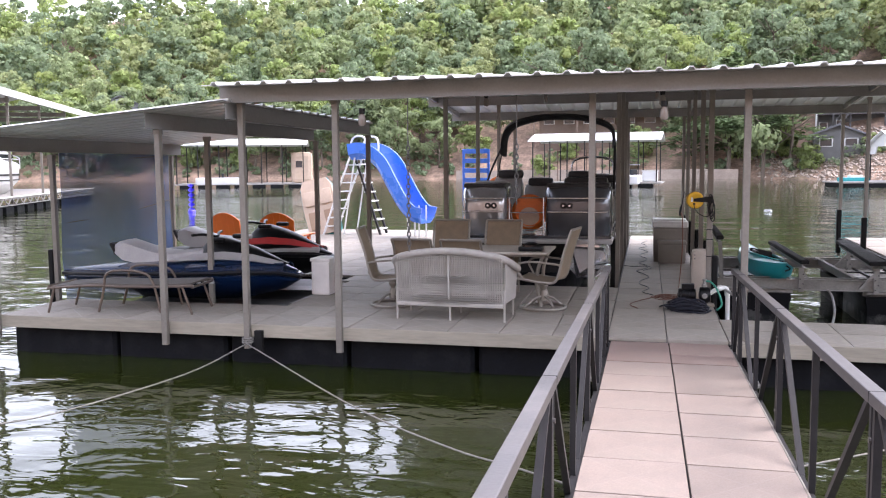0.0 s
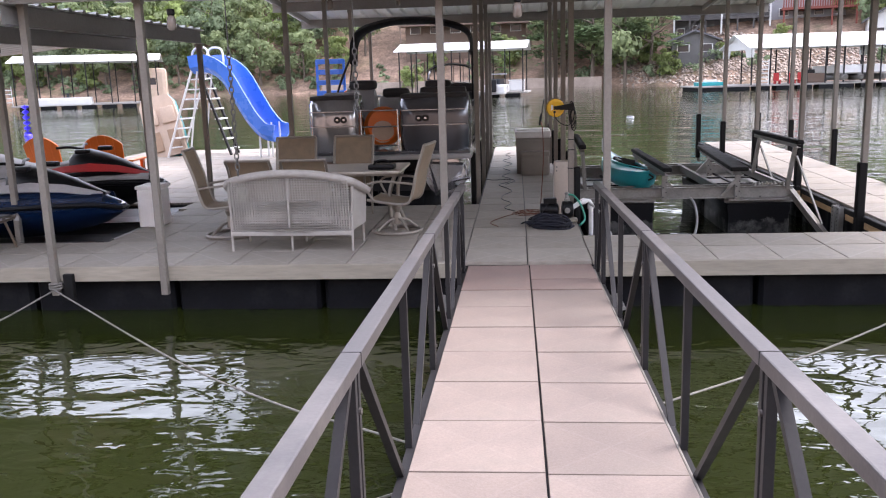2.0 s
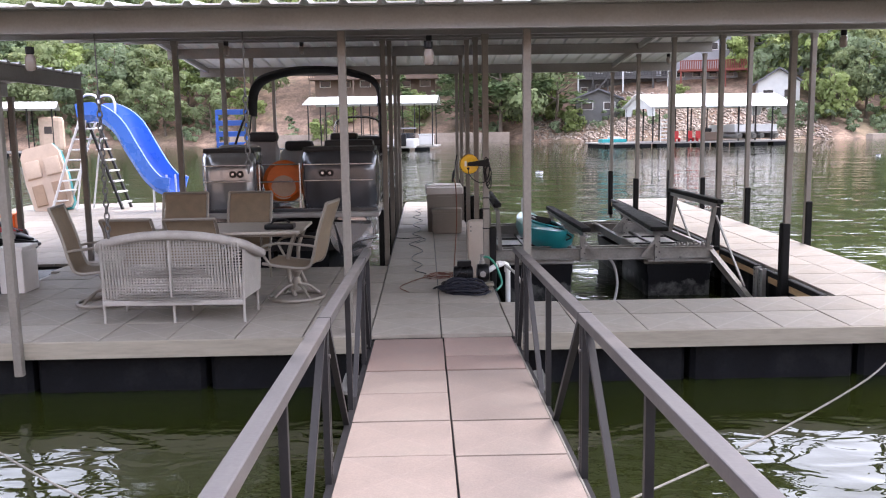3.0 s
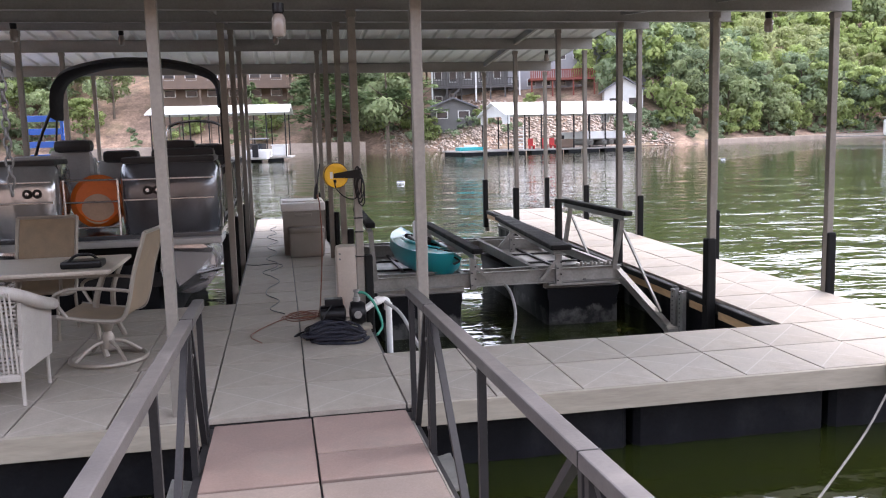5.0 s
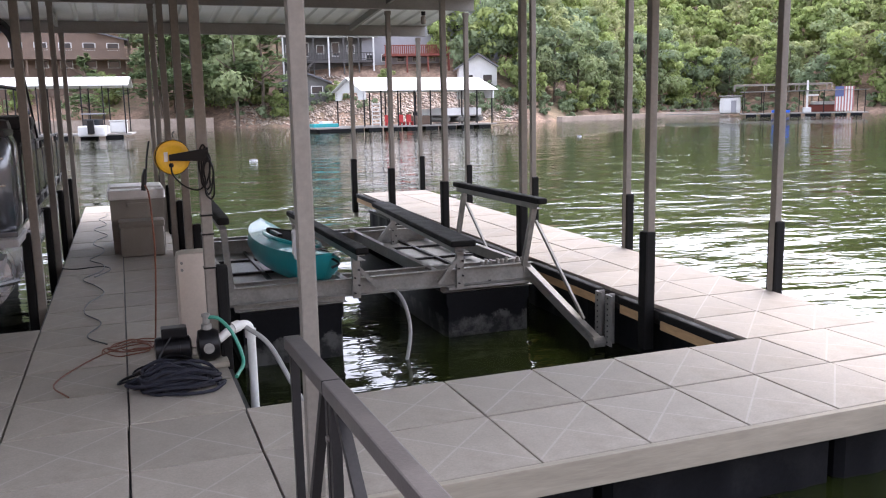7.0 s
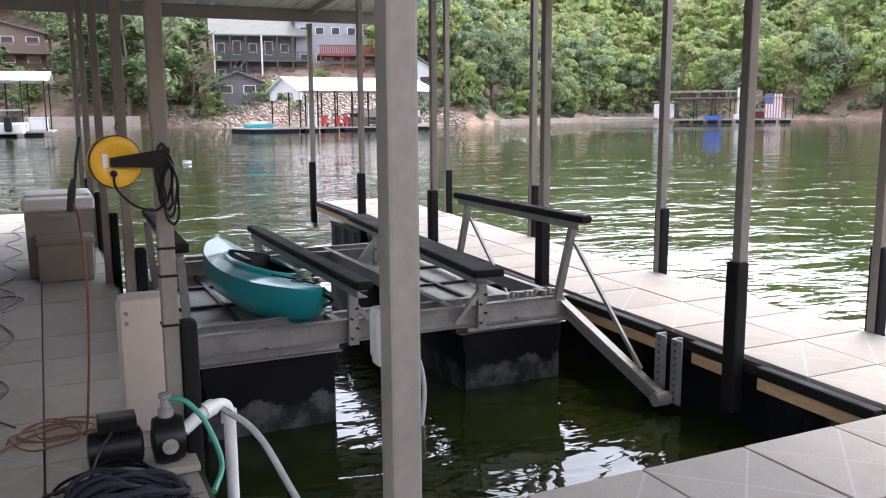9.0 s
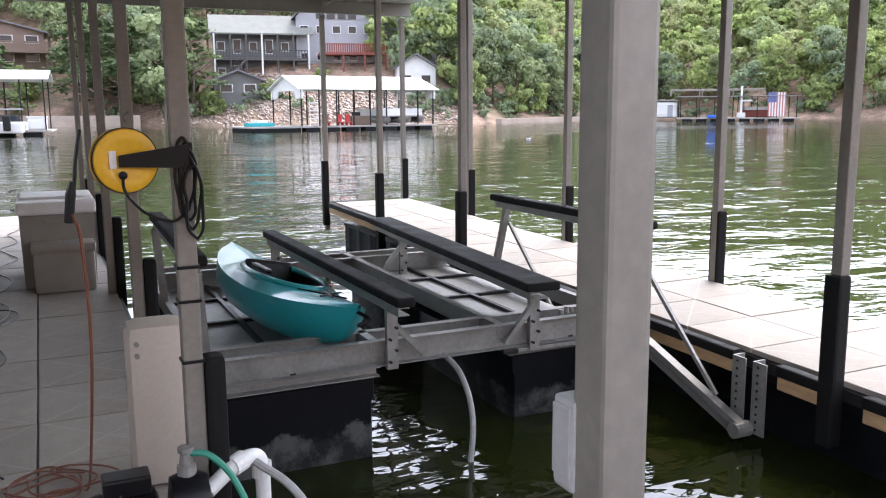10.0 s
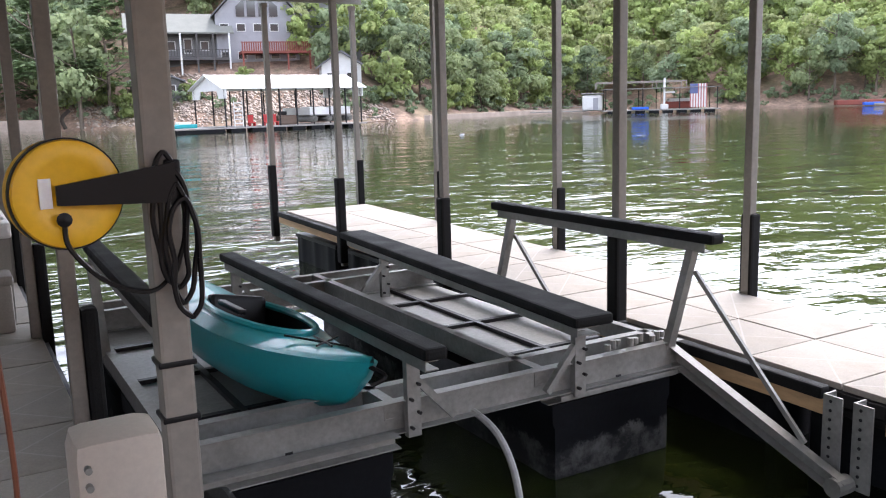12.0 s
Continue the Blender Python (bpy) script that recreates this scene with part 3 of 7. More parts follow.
# ---- the boat lift in the open slip ----
def boat_lift():
    e = thing("boat_lift", (0, 0, WATER), "galvanised floating boat lift with black tanks and carpeted bunks", "boat lift")
    z = -WATER
    for x0, x1, back, low in ((1.13, 2.06, 0.0, 0.0), (3.08, 3.98, 0.18, 0.05)):
        bm = B()
        w = x1 - x0
        xm = (x0 + x1) / 2
        rings = []
        for y, s in ((13.06, 0.96), (13.1, 1.0), (14.7, 1.0), (14.72, 0.97), (14.8, 0.97), (14.82, 1.0), (16.5, 1.0), (16.54, 0.96)):
            a = w / 2 * s
            y += back * (1 if y < 14 else 0)
            rings.append([(xm - a, y, z - 0.02 - low), (xm - a, y, z - 0.12 - low), (xm - a * 0.96, y, z - 0.16 - low), (xm - a * 0.96, y, -0.28), (xm + a * 0.96, y, -0.28), (xm + a * 0.96, y, z - 0.16 - low), (xm + a, y, z - 0.12 - low), (xm + a, y, z - 0.02 - low)])
        loft(bm, rings)
        tk = part("tank", bm, M_CHALK, e, "black plastic tank with a chalky waterline", smooth=True)
        bm = B()
        box(bm, (xm, 14.8, z - 0.005), (w * 0.98, 3.3, 0.03), 0.006)
        part("tank_plate", bm, M_GALV, tk)
        for y in (13.14, 16.45):
            bm = B()
            y += back * (1 if y < 14 else 0)
            rail(bm, (x0 - 0.02, y - 0.06, z + 0.025 - low), (x1 + 0.02, y - 0.06, z + 0.025 - low), 0.07, 0.06)
            part("tank_strap", bm, M_GALV, tk)
        for y in (13.9, 14.7, 15.5):
            bm = B()
            box(bm, (xm, y, z + 0.02), (w, 0.04, 0.03))
            part("tank_bar", bm, M_DARKSTEEL, tk)
        bm = B()
        box(bm, (xm, 14.8, z + 0.02), (0.035, 3.2, 0.035))
        part("tank_bar", bm, M_DARKSTEEL, tk)
    for y, x0 in ((13.18, 1.02), (13.42, 1.1), (16.05, 1.1), (16.35, 1.1)):
        bm = B()
        rail(bm, (x0, y, z + 0.1), (3.97, y, z + 0.1), 0.06, 0.16)
        part("cross_beam", bm, M_GALV, e)
    for x in (1.12, 2.1, 2.98, 3.92):
        bm = B()
        rail(bm, (x, 13.2, z + 0.13), (x, 16.35, z + 0.13), 0.055, 0.1)
        part("side_beam", bm, M_GALV, e)
    for x, z1, w, y0, y1, skew in ((2.2, 0.46, 0.12, 12.9, 16.1, -0.02), (3.19, 0.44, 0.24, 13.0, 16.65, 0.28)):
        bm = B()
        beam(bm, (x, y0, z + z1), (x + skew, y1, z + z1), w, 0.06, 0.018)
        part("bunk", bm, M_RUBBER, e, "bunk board wrapped in black carpet")
        bm = B()
        rail(bm, (x, y0 + 0.05, z + z1 - 0.065), (x + skew, y1 - 0.05, z + z1 - 0.065), w * 0.6, 0.05)
        part("bunk_rail", bm, M_GALV, e)
        x_near = x
        for y in (13.15, 15.9):
            x = x_near + skew * (y - y0) / (y1 - y0)
            bm = B()
            beam(bm, (x, y, z + 0.0), (x, y, z + z1 - 0.08), 0.07, 0.04)
            part("bunk_leg", bm, M_GALV, e)
            bm = B()
            beam(bm, (x - 0.01, y, z + z1 - 0.15), (x + (0.22 if x < 3 else -0.22), y - 0.01, z + 0.06), 0.035, 0.035)
            part("bunk_brace", bm, M_GALV, e)
            for i in range(4):
                bm = B()
                tube(bm, [(x - 0.02 + 0.04 * (i % 2), y - 0.045, z + 0.05 + 0.07 * i), (x - 0.02 + 0.04 * (i % 2), y - 0.018, z + 0.05 + 0.07 * i)], 0.009, 6)
                part("bolt", bm, M_DARKSTEEL, e)
    # guide rails on splayed legs
    for x, o in ((3.92, 1), (1.06, -1)):
        bm = B()
        beam(bm, (x + 0.02 * o, 12.88, z + 0.8), (x - 0.02 * o, 14.97, z + 0.81), 0.1, 0.06, 0.02)
        part("guide_pad", bm, M_RUBBER, e, "black padded guide rail")
        bm = B()
        rail(bm, (x + 0.02 * o, 12.95, z + 0.745), (x - 0.02 * o, 14.9, z + 0.755), 0.06, 0.05)
        part("guide_rail", bm, M_GALV, e)
        for y in (13.05, 14.8):
            bm = B()
            beam(bm, (x + 0.01 * o, y, z + 0.73), (x - 0.04 * o, y + 0.12, z + 0.16), 0.05, 0.05)
            part("guide_leg", bm, M_GALV, e)
            if o > 0:
                bm = B()
                beam(bm, (x + 0.03, y, z + 0.6), (x + 0.2, y - 0.62, z - 0.24), 0.024, 0.024)
                part("guide_strut", bm, M_GALV, e)
    bm = B()
    rail(bm, (3.95, 13.25, z + 0.1), (4.15, 12.22, z - 0.42), 0.07, 0.09)
    part("arm", bm, M_GALV, e)
    bm = B()
    tube(bm, [(4.09, 12.24, z - 0.41), (4.21, 12.24, z - 0.41)], 0.05, 12)
    part("pivot", bm, M_GALV, e)
    for i in range(9):
        bm = B()
        tube(bm, [(3.45 + 0.055 * i, 13.2 + 0.02 * (i % 3), z + 0.19), (3.45 + 0.055 * i, 13.2 + 0.02 * (i % 3), z + 0.225 + 0.012 * (i % 2))], 0.018, 8)
        part("bolt", bm, M_GALV, e)
    bm = B()
    tube(bm, arc([(2.56, 13.3, z + 0.05), (2.6, 13.02, z - 0.05), (2.6, 12.85, z - 0.3), (2.46, 12.65, -0.15)], 6), 0.018, 8)
    part("air_hose", bm, M_GREYHOSE, e, "grey corrugated air hose")


boat_lift()
# lift brackets bolted to the finger
for y in (12.35, 12.18):
    e = thing("lift_bracket", (4.27, y, -0.5), "galvanised lift bracket bolted to the finger pier", "bracket", "lift brackets")
    bm = B()
    box(bm, (0, 0.05, 0.29), (0.09, 0.012, 0.46), 0.003)
    box(bm, (-0.045, 0.0, 0.29), (0.012, 0.11, 0.46), 0.003)
    part("angle", bm, M_GALV, e)
    for i in range(9):
        bm = B()
        # Dark discs on the face stand in for shaded bolt holes, none cut.
        tube(bm, [(-0.05, 0.01, 0.09 + 0.05 * i), (-0.054, 0.01, 0.09 + 0.05 * i)], 0.009, 8)
        part("bolt_hole", bm, M_DARKSTEEL, e)


def edge_board(p, q, side=-1):
    """A timber fender under a black rubber lip."""
    e = thing("edge_fender", (0, 0, 0), "rough timber fender with a black rubber cap on the slip's edge", "fender", "slip fenders")
    p, q = Vector(p), Vector(q)
    bm = B()
    beam(bm, p + Vector((0, 0, -0.11)), q + Vector((0, 0, -0.11)), 0.05, 0.09, 0.006)
    part("board", bm, M_WOOD, e, "raw yellow-brown timber board")
    bm = B()
    beam(bm, p + Vector((side * 0.01, 0, -0.035)), q + Vector((side * 0.01, 0, -0.035)), 0.075, 0.07, 0.015)
    part("cap", bm, M_RUBBER, e)


for a, b in ((10.65, 11.5), (11.7, 12.1), (12.45, 13.8), (14.0, 16.2), (16.4, 18.6), (18.8, 20.95)):
    edge_board((4.31, a, pier_z(a)), (4.31, b, pier_z(b)))


# ---- kayak ----
def kayak():
    L = 2.42
    e = thing("kayak", look((1.95, 13.13, 0.225), (1.69, 15.5, 0.29)) @ pose(0, 0, 0, -90, 0, 0) @ pose(0, L / 2, 0, 0, 12, 0), "teal plastic sit-inside kayak lying tilted on the lift", "kayak")

    def w(t):
        return 0.31 * max(0.0, 1 - abs(2 * t - 1) ** 2.4) ** 0.75 + 0.012

    def keel(t):
        return -0.2 + 0.19 * abs(2 * t - 1) ** 3.2

    def top(t):
        return 0.10 + 0.11 * abs(2 * t - 1) ** 2
    bm = B()
    rings = []
    for i in range(29):
        t = i / 28
        y, a, k, d = (t - 0.5) * L, w(t), keel(t), top(t)
        rake = 0.12 * abs(2 * t - 1) ** 5 * (1 if t < 0.5 else -1)
        rings.append([(-a, y, d - 0.03), (-a * 0.97, y + rake * 0.4, (k + d) / 2), (-a * 0.7, y + rake, k + 0.045), (-a * 0.25, y + rake, k + 0.005), (a * 0.25, y + rake, k + 0.005), (a * 0.7, y + rake, k + 0.045), (a * 0.97, y + rake * 0.4, (k + d) / 2), (a, y, d - 0.03)])
    loft(bm, rings, closed=False)
    bm.verts.ensure_lookup_table()
    n = 8
    bm.faces.new([bm.verts[i] for i in range(n)])
    bm.faces.new([bm.verts[len(bm.verts) - n + i] for i in range(n)])
    part("hull", bm, M_TEALK, e, smooth=True)
    # deck with the cockpit left open
    bm = B()
    cy, cl, cw = 0.0, 0.5, 0.25
    rows = []
    for i in range(57):
        t = i / 56
        y, a, d = (t - 0.5) * L, w(t), top(t)
        u = (y - cy) / cl
        hole = cw * math.sqrt(max(0, 1 - u * u)) if abs(u) < 1 else 0.0
        crest = d + 0.05 * (1 - abs(2 * t - 1))
        rows.append(([(-a, y, d - 0.03), (-(a * 0.55 + hole * 0.45), y, crest - 0.012), (-max(hole, 0.001), y, crest)], [(max(hole, 0.001), y, crest), (a * 0.55 + hole * 0.45, y, crest - 0.012), (a, y, d - 0.03)]))
    for s in (0, 1):
        loft(bm, [r[s] for r in rows], closed=False)
    part("deck", bm, M_TEALK, e, smooth=True)
    bm = B()
    tube(bm, [(cw * math.cos(a), cy + cl * math.sin(a), 0.155) for a in [6.2832 * i / 32 for i in range(32)]], 0.022, 8, closed=True)
    part("cockpit_rim", bm, M_TEALK, e, smooth=True)
    bm = B()
    loft(bm, [[(cw * 0.98 * s * math.cos(a), cy + cl * 0.98 * s * math.sin(a), zz) for a in [6.2832 * i / 24 for i in range(24)]] for s, zz in ((1, 0.14), (0.95, -0.02), (0.7, -0.1), (0.05, -0.11))], caps=False)
    part("cockpit_well", bm, M_JETBLACK, e, "dark hollow of the cockpit", smooth=True)
    bm = B()
    box(bm, (0, 0.28, 0.06), (0.36, 0.07, 0.3), 0.03, Matrix.Rotation(radians(-18), 3, "X"))
    part("seat_back", bm, M_JETBLACK, e)
    for x in (-0.15, 0.02, 0.16):
        bm = B()
        tube(bm, [(x, -0.62, 0.17), (x * -0.6, -0.86, 0.175)], 0.006, 6)
        part("bungee", bm, M_JETBLACK, e)
    for s in (-1, 1):
        bm = B()
        tube(bm, arc([(0, s * (L / 2 - 0.03), 0.16), (0.05, s * (L / 2 + 0.05), 0.13), (0, s * (L / 2 + 0.02), 0.08)], 5), 0.012, 6)
        part("grab_handle", bm, M_JETBLACK, e)
    bm = B()
    for i in range(7):
        box(bm, (0.315, -0.55 + i * 0.035, 0.055), (0.008, 0.02, 0.035))
    part("lettering", bm, M_ORCORD, e, "small orange lettering")
    bm = B()
    box(bm, (-0.16, 0.02, 0.185), (0.05, 0.3, 0.03), 0.01)
    part("thigh_pad", bm, M_JETBLACK, e)


kayak()


# ---- cord reel on the post ----
def cord_reel():
    e = thing("cord_reel", pose(0.605, 11.61, 1.396) @ Matrix.Diagonal((1.07, 1.07, 1.07, 1)), "yellow drum extension-cord reel hung on the roof post", "cord reel")
    rot = pose(0, 0, 0, 90, 0, 12)
    bm = B()
    lathe(bm, [(0.01, 0.053), (0.06, 0.053), (0.064, 0.055), (0.088, 0.055), (0.1, 0.05), (0.103, 0.04), (0.103, 0.0), (0.099, -0.012), (0.09, -0.015), (0.01, -0.015)], 48)
    part("drum", bm, M_YELLOW, e, smooth=True, at=rot)
    bm = B()
    lathe(bm, [(0.1, 0.042), (0.1055, 0.042), (0.1055, 0.03), (0.1, 0.03)], 48)
    part("rim", bm, M_JETBLACK, e, at=rot)
    bm = B()
    loft(bm, [[(x, -0.062 - o, z) for x, z in ((-0.015, 0.018), (-0.015, -0.018), (0.2, -0.028), (0.2, 0.05))] for o in (0, 0.012)])
    part("bracket", bm, M_JETBLACK, e)
    bm = B()
    box(bm, (0.2, 0.0, 0.01), (0.03, 0.12, 0.09), 0.006)
    part("mount", bm, M_JETBLACK, e)
    bm = B()
    box(bm, (-0.045, 0.005, 0.0555), (0.022, 0.055, 0.004))
    part("label_plate", bm, M_RESINLID, e, "small pale printed label", at=rot)
    bm = B()
    tube(bm, arc([(-0.12, 0, 0.1), (-0.14, -0.02, 0.0), (-0.145, -0.03, -0.05), (-0.155, -0.03, -0.1)], 5), 0.006, 6)
    part("lead", bm, M_JETBLACK, e)
    bm = B()
    tube(bm, [(-0.152, -0.03, -0.06), (-0.16, -0.03, -0.1), (-0.172, -0.03, -0.19)], [0.009, 0.016, 0.014], 8)
    part("socket", bm, M_JETBLACK, e)
    bm = B()
    tube(bm, arc([(-0.005, -0.06, -0.05), (0.0, -0.075, -0.1), (0.06, -0.07, -0.17), (0.14, -0.06, -0.2), (0.19, -0.05, -0.17)], 5), 0.005, 6)
    part("lead", bm, M_JETBLACK, e)
    bm = B()
    lathe(bm, [(0.002, 0.0), (0.012, 0.0), (0.014, 0.012), (0.002, 0.016)], 12, (0, 0, 0))
    part("crank_knob", bm, M_JETBLACK, e, at=pose(-0.005, -0.058, -0.045, 90, 0, 0))
    for k in range(4):
        bm = B()
        r = random.Random(k)
        pts = []
        for i in range(14):
            a = 6.2832 * i / 14
            pts.append((0.185 + 0.028 * math.cos(a) + r.uniform(-0.006, 0.006) + 0.008 * k, -0.055 - 0.008 * k, -0.05 + 0.12 * math.sin(a) - 0.03 * k))
        tube(bm, arc(pts + pts[:1], 3), 0.0055, 6)
        part("cord_loop", bm, M_JETBLACK, e, "hank of black cord")
    bm = B()
    tube(bm, arc([(0.02, 0.0, 0.12), (0.015, 0, 0.14), (0.03, 0, 0.155)], 4), 0.004, 6)
    part("hook", bm, M_CHAIN, e)


cord_reel()
for z in (1.01, 0.885, 0.66):
    bm = B()
    box(bm, (0.8, 11.6, z), (POST_W + 0.012, POST_W + 0.012, 0.012), 0.003)
    single("cable_tie", bm, M_JETBLACK, "black strap tied round the roof post", "strap", "post straps")

# ---- boxes on the walkway ----
def deck_box():
    e = thing("deck_box", (0.44, 17.35, 0), "beige resin deck storage box with a pale lid coloured as sky-lit", "storage box")
    bm = B()
    loft(bm, [[(sx * 0.31 * s, sy * 0.55 * s, z) for sx, sy in ((-1, -1), (1, -1), (1, 1), (-1, 1))] for z, s in ((0, 0.95), (0.06, 0.97), (0.6, 1.0), (0.66, 1.0))])
    part("body", bm, M_RESIN, e)
    # The lid's pale colour is raised to hold the sky's brightness on top.
    bm = B()
    box(bm, (0, 0, 0.72), (0.66, 1.14, 0.12), 0.025)
    part("lid", bm, M_RESINLID, e)
    bm = B()
    box(bm, (0, -0.08, 0.79), (0.6, 0.5, 0.03), 0.01)
    part("lid_panel", bm, M_RESINLID, e)
    bm = B()
    box(bm, (0, -0.565, 0.6), (0.24, 0.02, 0.04), 0.006)
    part("handle", bm, M_RESIN, e)


deck_box()
e = thing("cooler", (0.47, 16.66, 0), "small tan plastic cooler in front of the deck box", "cooler")
bm = B()
box(bm, (0, 0, 0.18), (0.5, 0.3, 0.36), 0.03)
part("body", bm, M_RESIN, e, smooth=True)
bm = B()
box(bm, (0, 0, 0.39), (0.53, 0.33, 0.08), 0.03)
part("lid", bm, M_RESIN, e, smooth=True)
e = thing("water_tank", (0.73, 12.14, 0), "tall cloudy white plastic tank beside the post", "tank")
bm = B()
box(bm, (0, 0, 0.35), (0.24, 0.22, 0.7), 0.05)
part("body", bm, M_POLY, e, smooth=True)
for z in (0.6, 0.65):
    bm = B()
    tube(bm, [(-0.085, -0.105, z - 0.02), (-0.085, -0.13, z - 0.02)], 0.01, 8)
    part("fitting", bm, M_GALV, e)


def pump():
    e = thing("water_pump", pose(0.63, 11.5, 0.0) @ Matrix.Diagonal((1.15, 1.15, 1.15, 1)), "black electric transfer pump with white and green pipes", "pump")
    R = pose(0, 0, 0, 0, 90, 0)
    bm = B()
    box(bm, (0, 0.02, 0.03), (0.42, 0.2, 0.03), 0.006)
    part("base_board", bm, M_TIMBER, e)
    bm = B()
    lathe(bm, [(0.03, -0.17), (0.07, -0.165), (0.075, -0.15), (0.072, -0.02), (0.072, 0.02), (0.05, 0.03)], 24)
    part("motor", bm, M_JETBLACK, e, smooth=True, at=pose(-0.02, 0, 0.135) @ R)
    for i in range(10):
        bm = B()
        lathe(bm, [(0.073, 0), (0.078, 0), (0.078, 0.004), (0.073, 0.004)], 24)
        part("fin", bm, M_JETBLACK, e, at=pose(-0.16 + 0.012 * i, 0, 0.135) @ R)
    bm = B()
    lathe(bm, [(0.03, -0.06), (0.085, -0.05), (0.095, -0.02), (0.095, 0.03), (0.08, 0.06), (0.03, 0.07)], 24)
    part("volute", bm, M_JETBLACK, e, smooth=True, at=pose(0.1, 0, 0.14) @ R)
    bm = B()
    box(bm, (-0.08, 0, 0.235), (0.14, 0.09, 0.06), 0.008)
    part("terminal_box", bm, M_JETBLACK, e)
    bm = B()
    lathe(bm, [(0.02, 0), (0.03, 0), (0.03, 0.03), (0.022, 0.035), (0.018, 0.07), (0.025, 0.075), (0.025, 0.09), (0.01, 0.095)], 12)
    part("priming_cap", bm, M_GALV, e, at=pose(0.1, 0, 0.23))
    bm = B()
    lathe(bm, [(0.005, 0), (0.03, 0), (0.03, 0.006), (0.005, 0.008)], 16)
    part("badge", bm, M_GALV, e, at=pose(0.1, -0.094, 0.14, 90, 0, 0))
    bm = B()
    tube(bm, arc([(0.16, 0, 0.16), (0.26, 0.05, 0.21), (0.33, 0.1, 0.21), (0.36, 0.12, 0.17), (0.365, 0.12, 0.05), (0.365, 0.12, -0.45)], 5), 0.026, 12)
    part("pvc_pipe", bm, M_PVC, e, "white PVC elbow pipe", smooth=True)
    for x, y, z in ((0.27, 0.055, 0.213), (0.362, 0.12, 0.15)):
        bm = B()
        lathe(bm, [(0.027, -0.025), (0.034, -0.025), (0.034, 0.025), (0.027, 0.025)], 14)
        part("pipe_collar", bm, M_PVC, e, at=pose(x, y, z, 0, 80 if z > 0.2 else 0, 30))
    bm = B()
    tube(bm, arc([(0.1, 0, 0.3), (0.17, -0.03, 0.29), (0.24, -0.06, 0.2), (0.28, -0.14, 0.06), (0.22, -0.3, 0.02)], 6), 0.011, 8)
    part("green_hose", bm, M_GREENHOSE, e, smooth=True)
    bm = B()
    tube(bm, arc([(0.33, 0.08, 0.2), (0.45, -0.05, 0.1), (0.6, -0.3, -0.2), (0.85, -0.5, -0.42), (1.3, -0.4, -0.47), (1.7, 0.3, -0.49), (2.05, 1.1, -0.5)], 7), 0.014, 8)
    part("grey_hose", bm, M_GREYHOSE, e, smooth=True)
    bm = B()
    tube(bm, arc([(-0.1, -0.05, 0.22), (-0.17, -0.1, 0.12), (-0.2, -0.2, 0.02), (-0.1, -0.3, 0.015)], 6), 0.006, 6)
    part("power_lead", bm, M_JETBLACK, e)


pump()


def heap(name, x, y, rx, ry, rad, loops, mat, label, category, seed, lift=0.14):
    """A heap of coils that lie over one another."""
    r = random.Random(seed)
    e = thing(name, (x, y, 0), label, category)
    for k in range(loops):
        pts = []
        ph = r.uniform(0, 6.28)
        ax, ay = rx * r.uniform(0.55, 1.0), ry * r.uniform(0.5, 1.0)
        ox, oy = r.uniform(-0.08, 0.08), r.uniform(-0.06, 0.06)
        for i in range(11):
            a = ph + 6.6 * i / 10
            pts.append((ox + ax * math.cos(a) + r.uniform(-0.02, 0.02), oy + ay * math.sin(a) + r.uniform(-0.02, 0.02), rad + max(0.0, lift * (k / loops) * (1.1 - 0.5 * abs(math.cos(a))) + r.uniform(-0.01, 0.015))))
        bm = B()
        tube(bm, arc(pts, 4), rad, 6)
        part("coil", bm, mat, e, smooth=True)
    return e


heap("rope_heap", 0.52, 11.14, 0.22, 0.13, 0.011, 26, M_BLUEROPE, "heap of dark navy rope on the deck beside the pump", "rope", 4)
heap("cable_heap", 0.45, 11.3, 0.2, 0.12, 0.008, 8, M_JETBLACK, "tangle of black cable by the pump", "cable", 8)
e = heap("orange_cord_coil", 0.3, 12.25, 0.19, 0.2, 0.0045, 4, M_ORCORD, "loose coils of orange extension cord on the deck", "extension cord", 12, 0.01)


def cord(name, pts, r, mat, label, category="cord"):
    bm = B()
    tube(bm, arc(pts, 6), r, 6)
    single(name, bm, mat, label, category, smooth=True)


cord("extension_lead", [(0.43, 11.4, 1.24), (0.45, 11.42, 1.15), (0.46, 11.5, 0.8), (0.44, 11.7, 0.35), (0.42, 12.0, 0.06), (0.36, 12.3, 0.012), (0.15, 12.2, 0.01), (-0.05, 11.9, 0.01), (-0.2, 11.5, 0.01), (-0.1, 11.2, 0.01)], 0.0055, M_ORCORD, "orange extension cord hanging from the reel")
r = random.Random(5)
cord("black_cord", [(0.1, 12.4, 0.008)] + [(-0.05 + 0.09 * math.sin(i * 1.9) + r.uniform(-0.03, 0.03), 12.7 + i * 0.42, 0.008) for i in range(22)], 0.006, M_JETBLACK, "dark power cord wandering along the walkway")
cord("black_cord", [(-0.4, 16.0, 0.008), (-0.25, 15.9, 0.008), (0.0, 15.95, 0.008), (0.1, 15.7, 0.008), (-0.05, 15.3, 0.008)], 0.006, M_JETBLACK, "short dark cord across the walkway")


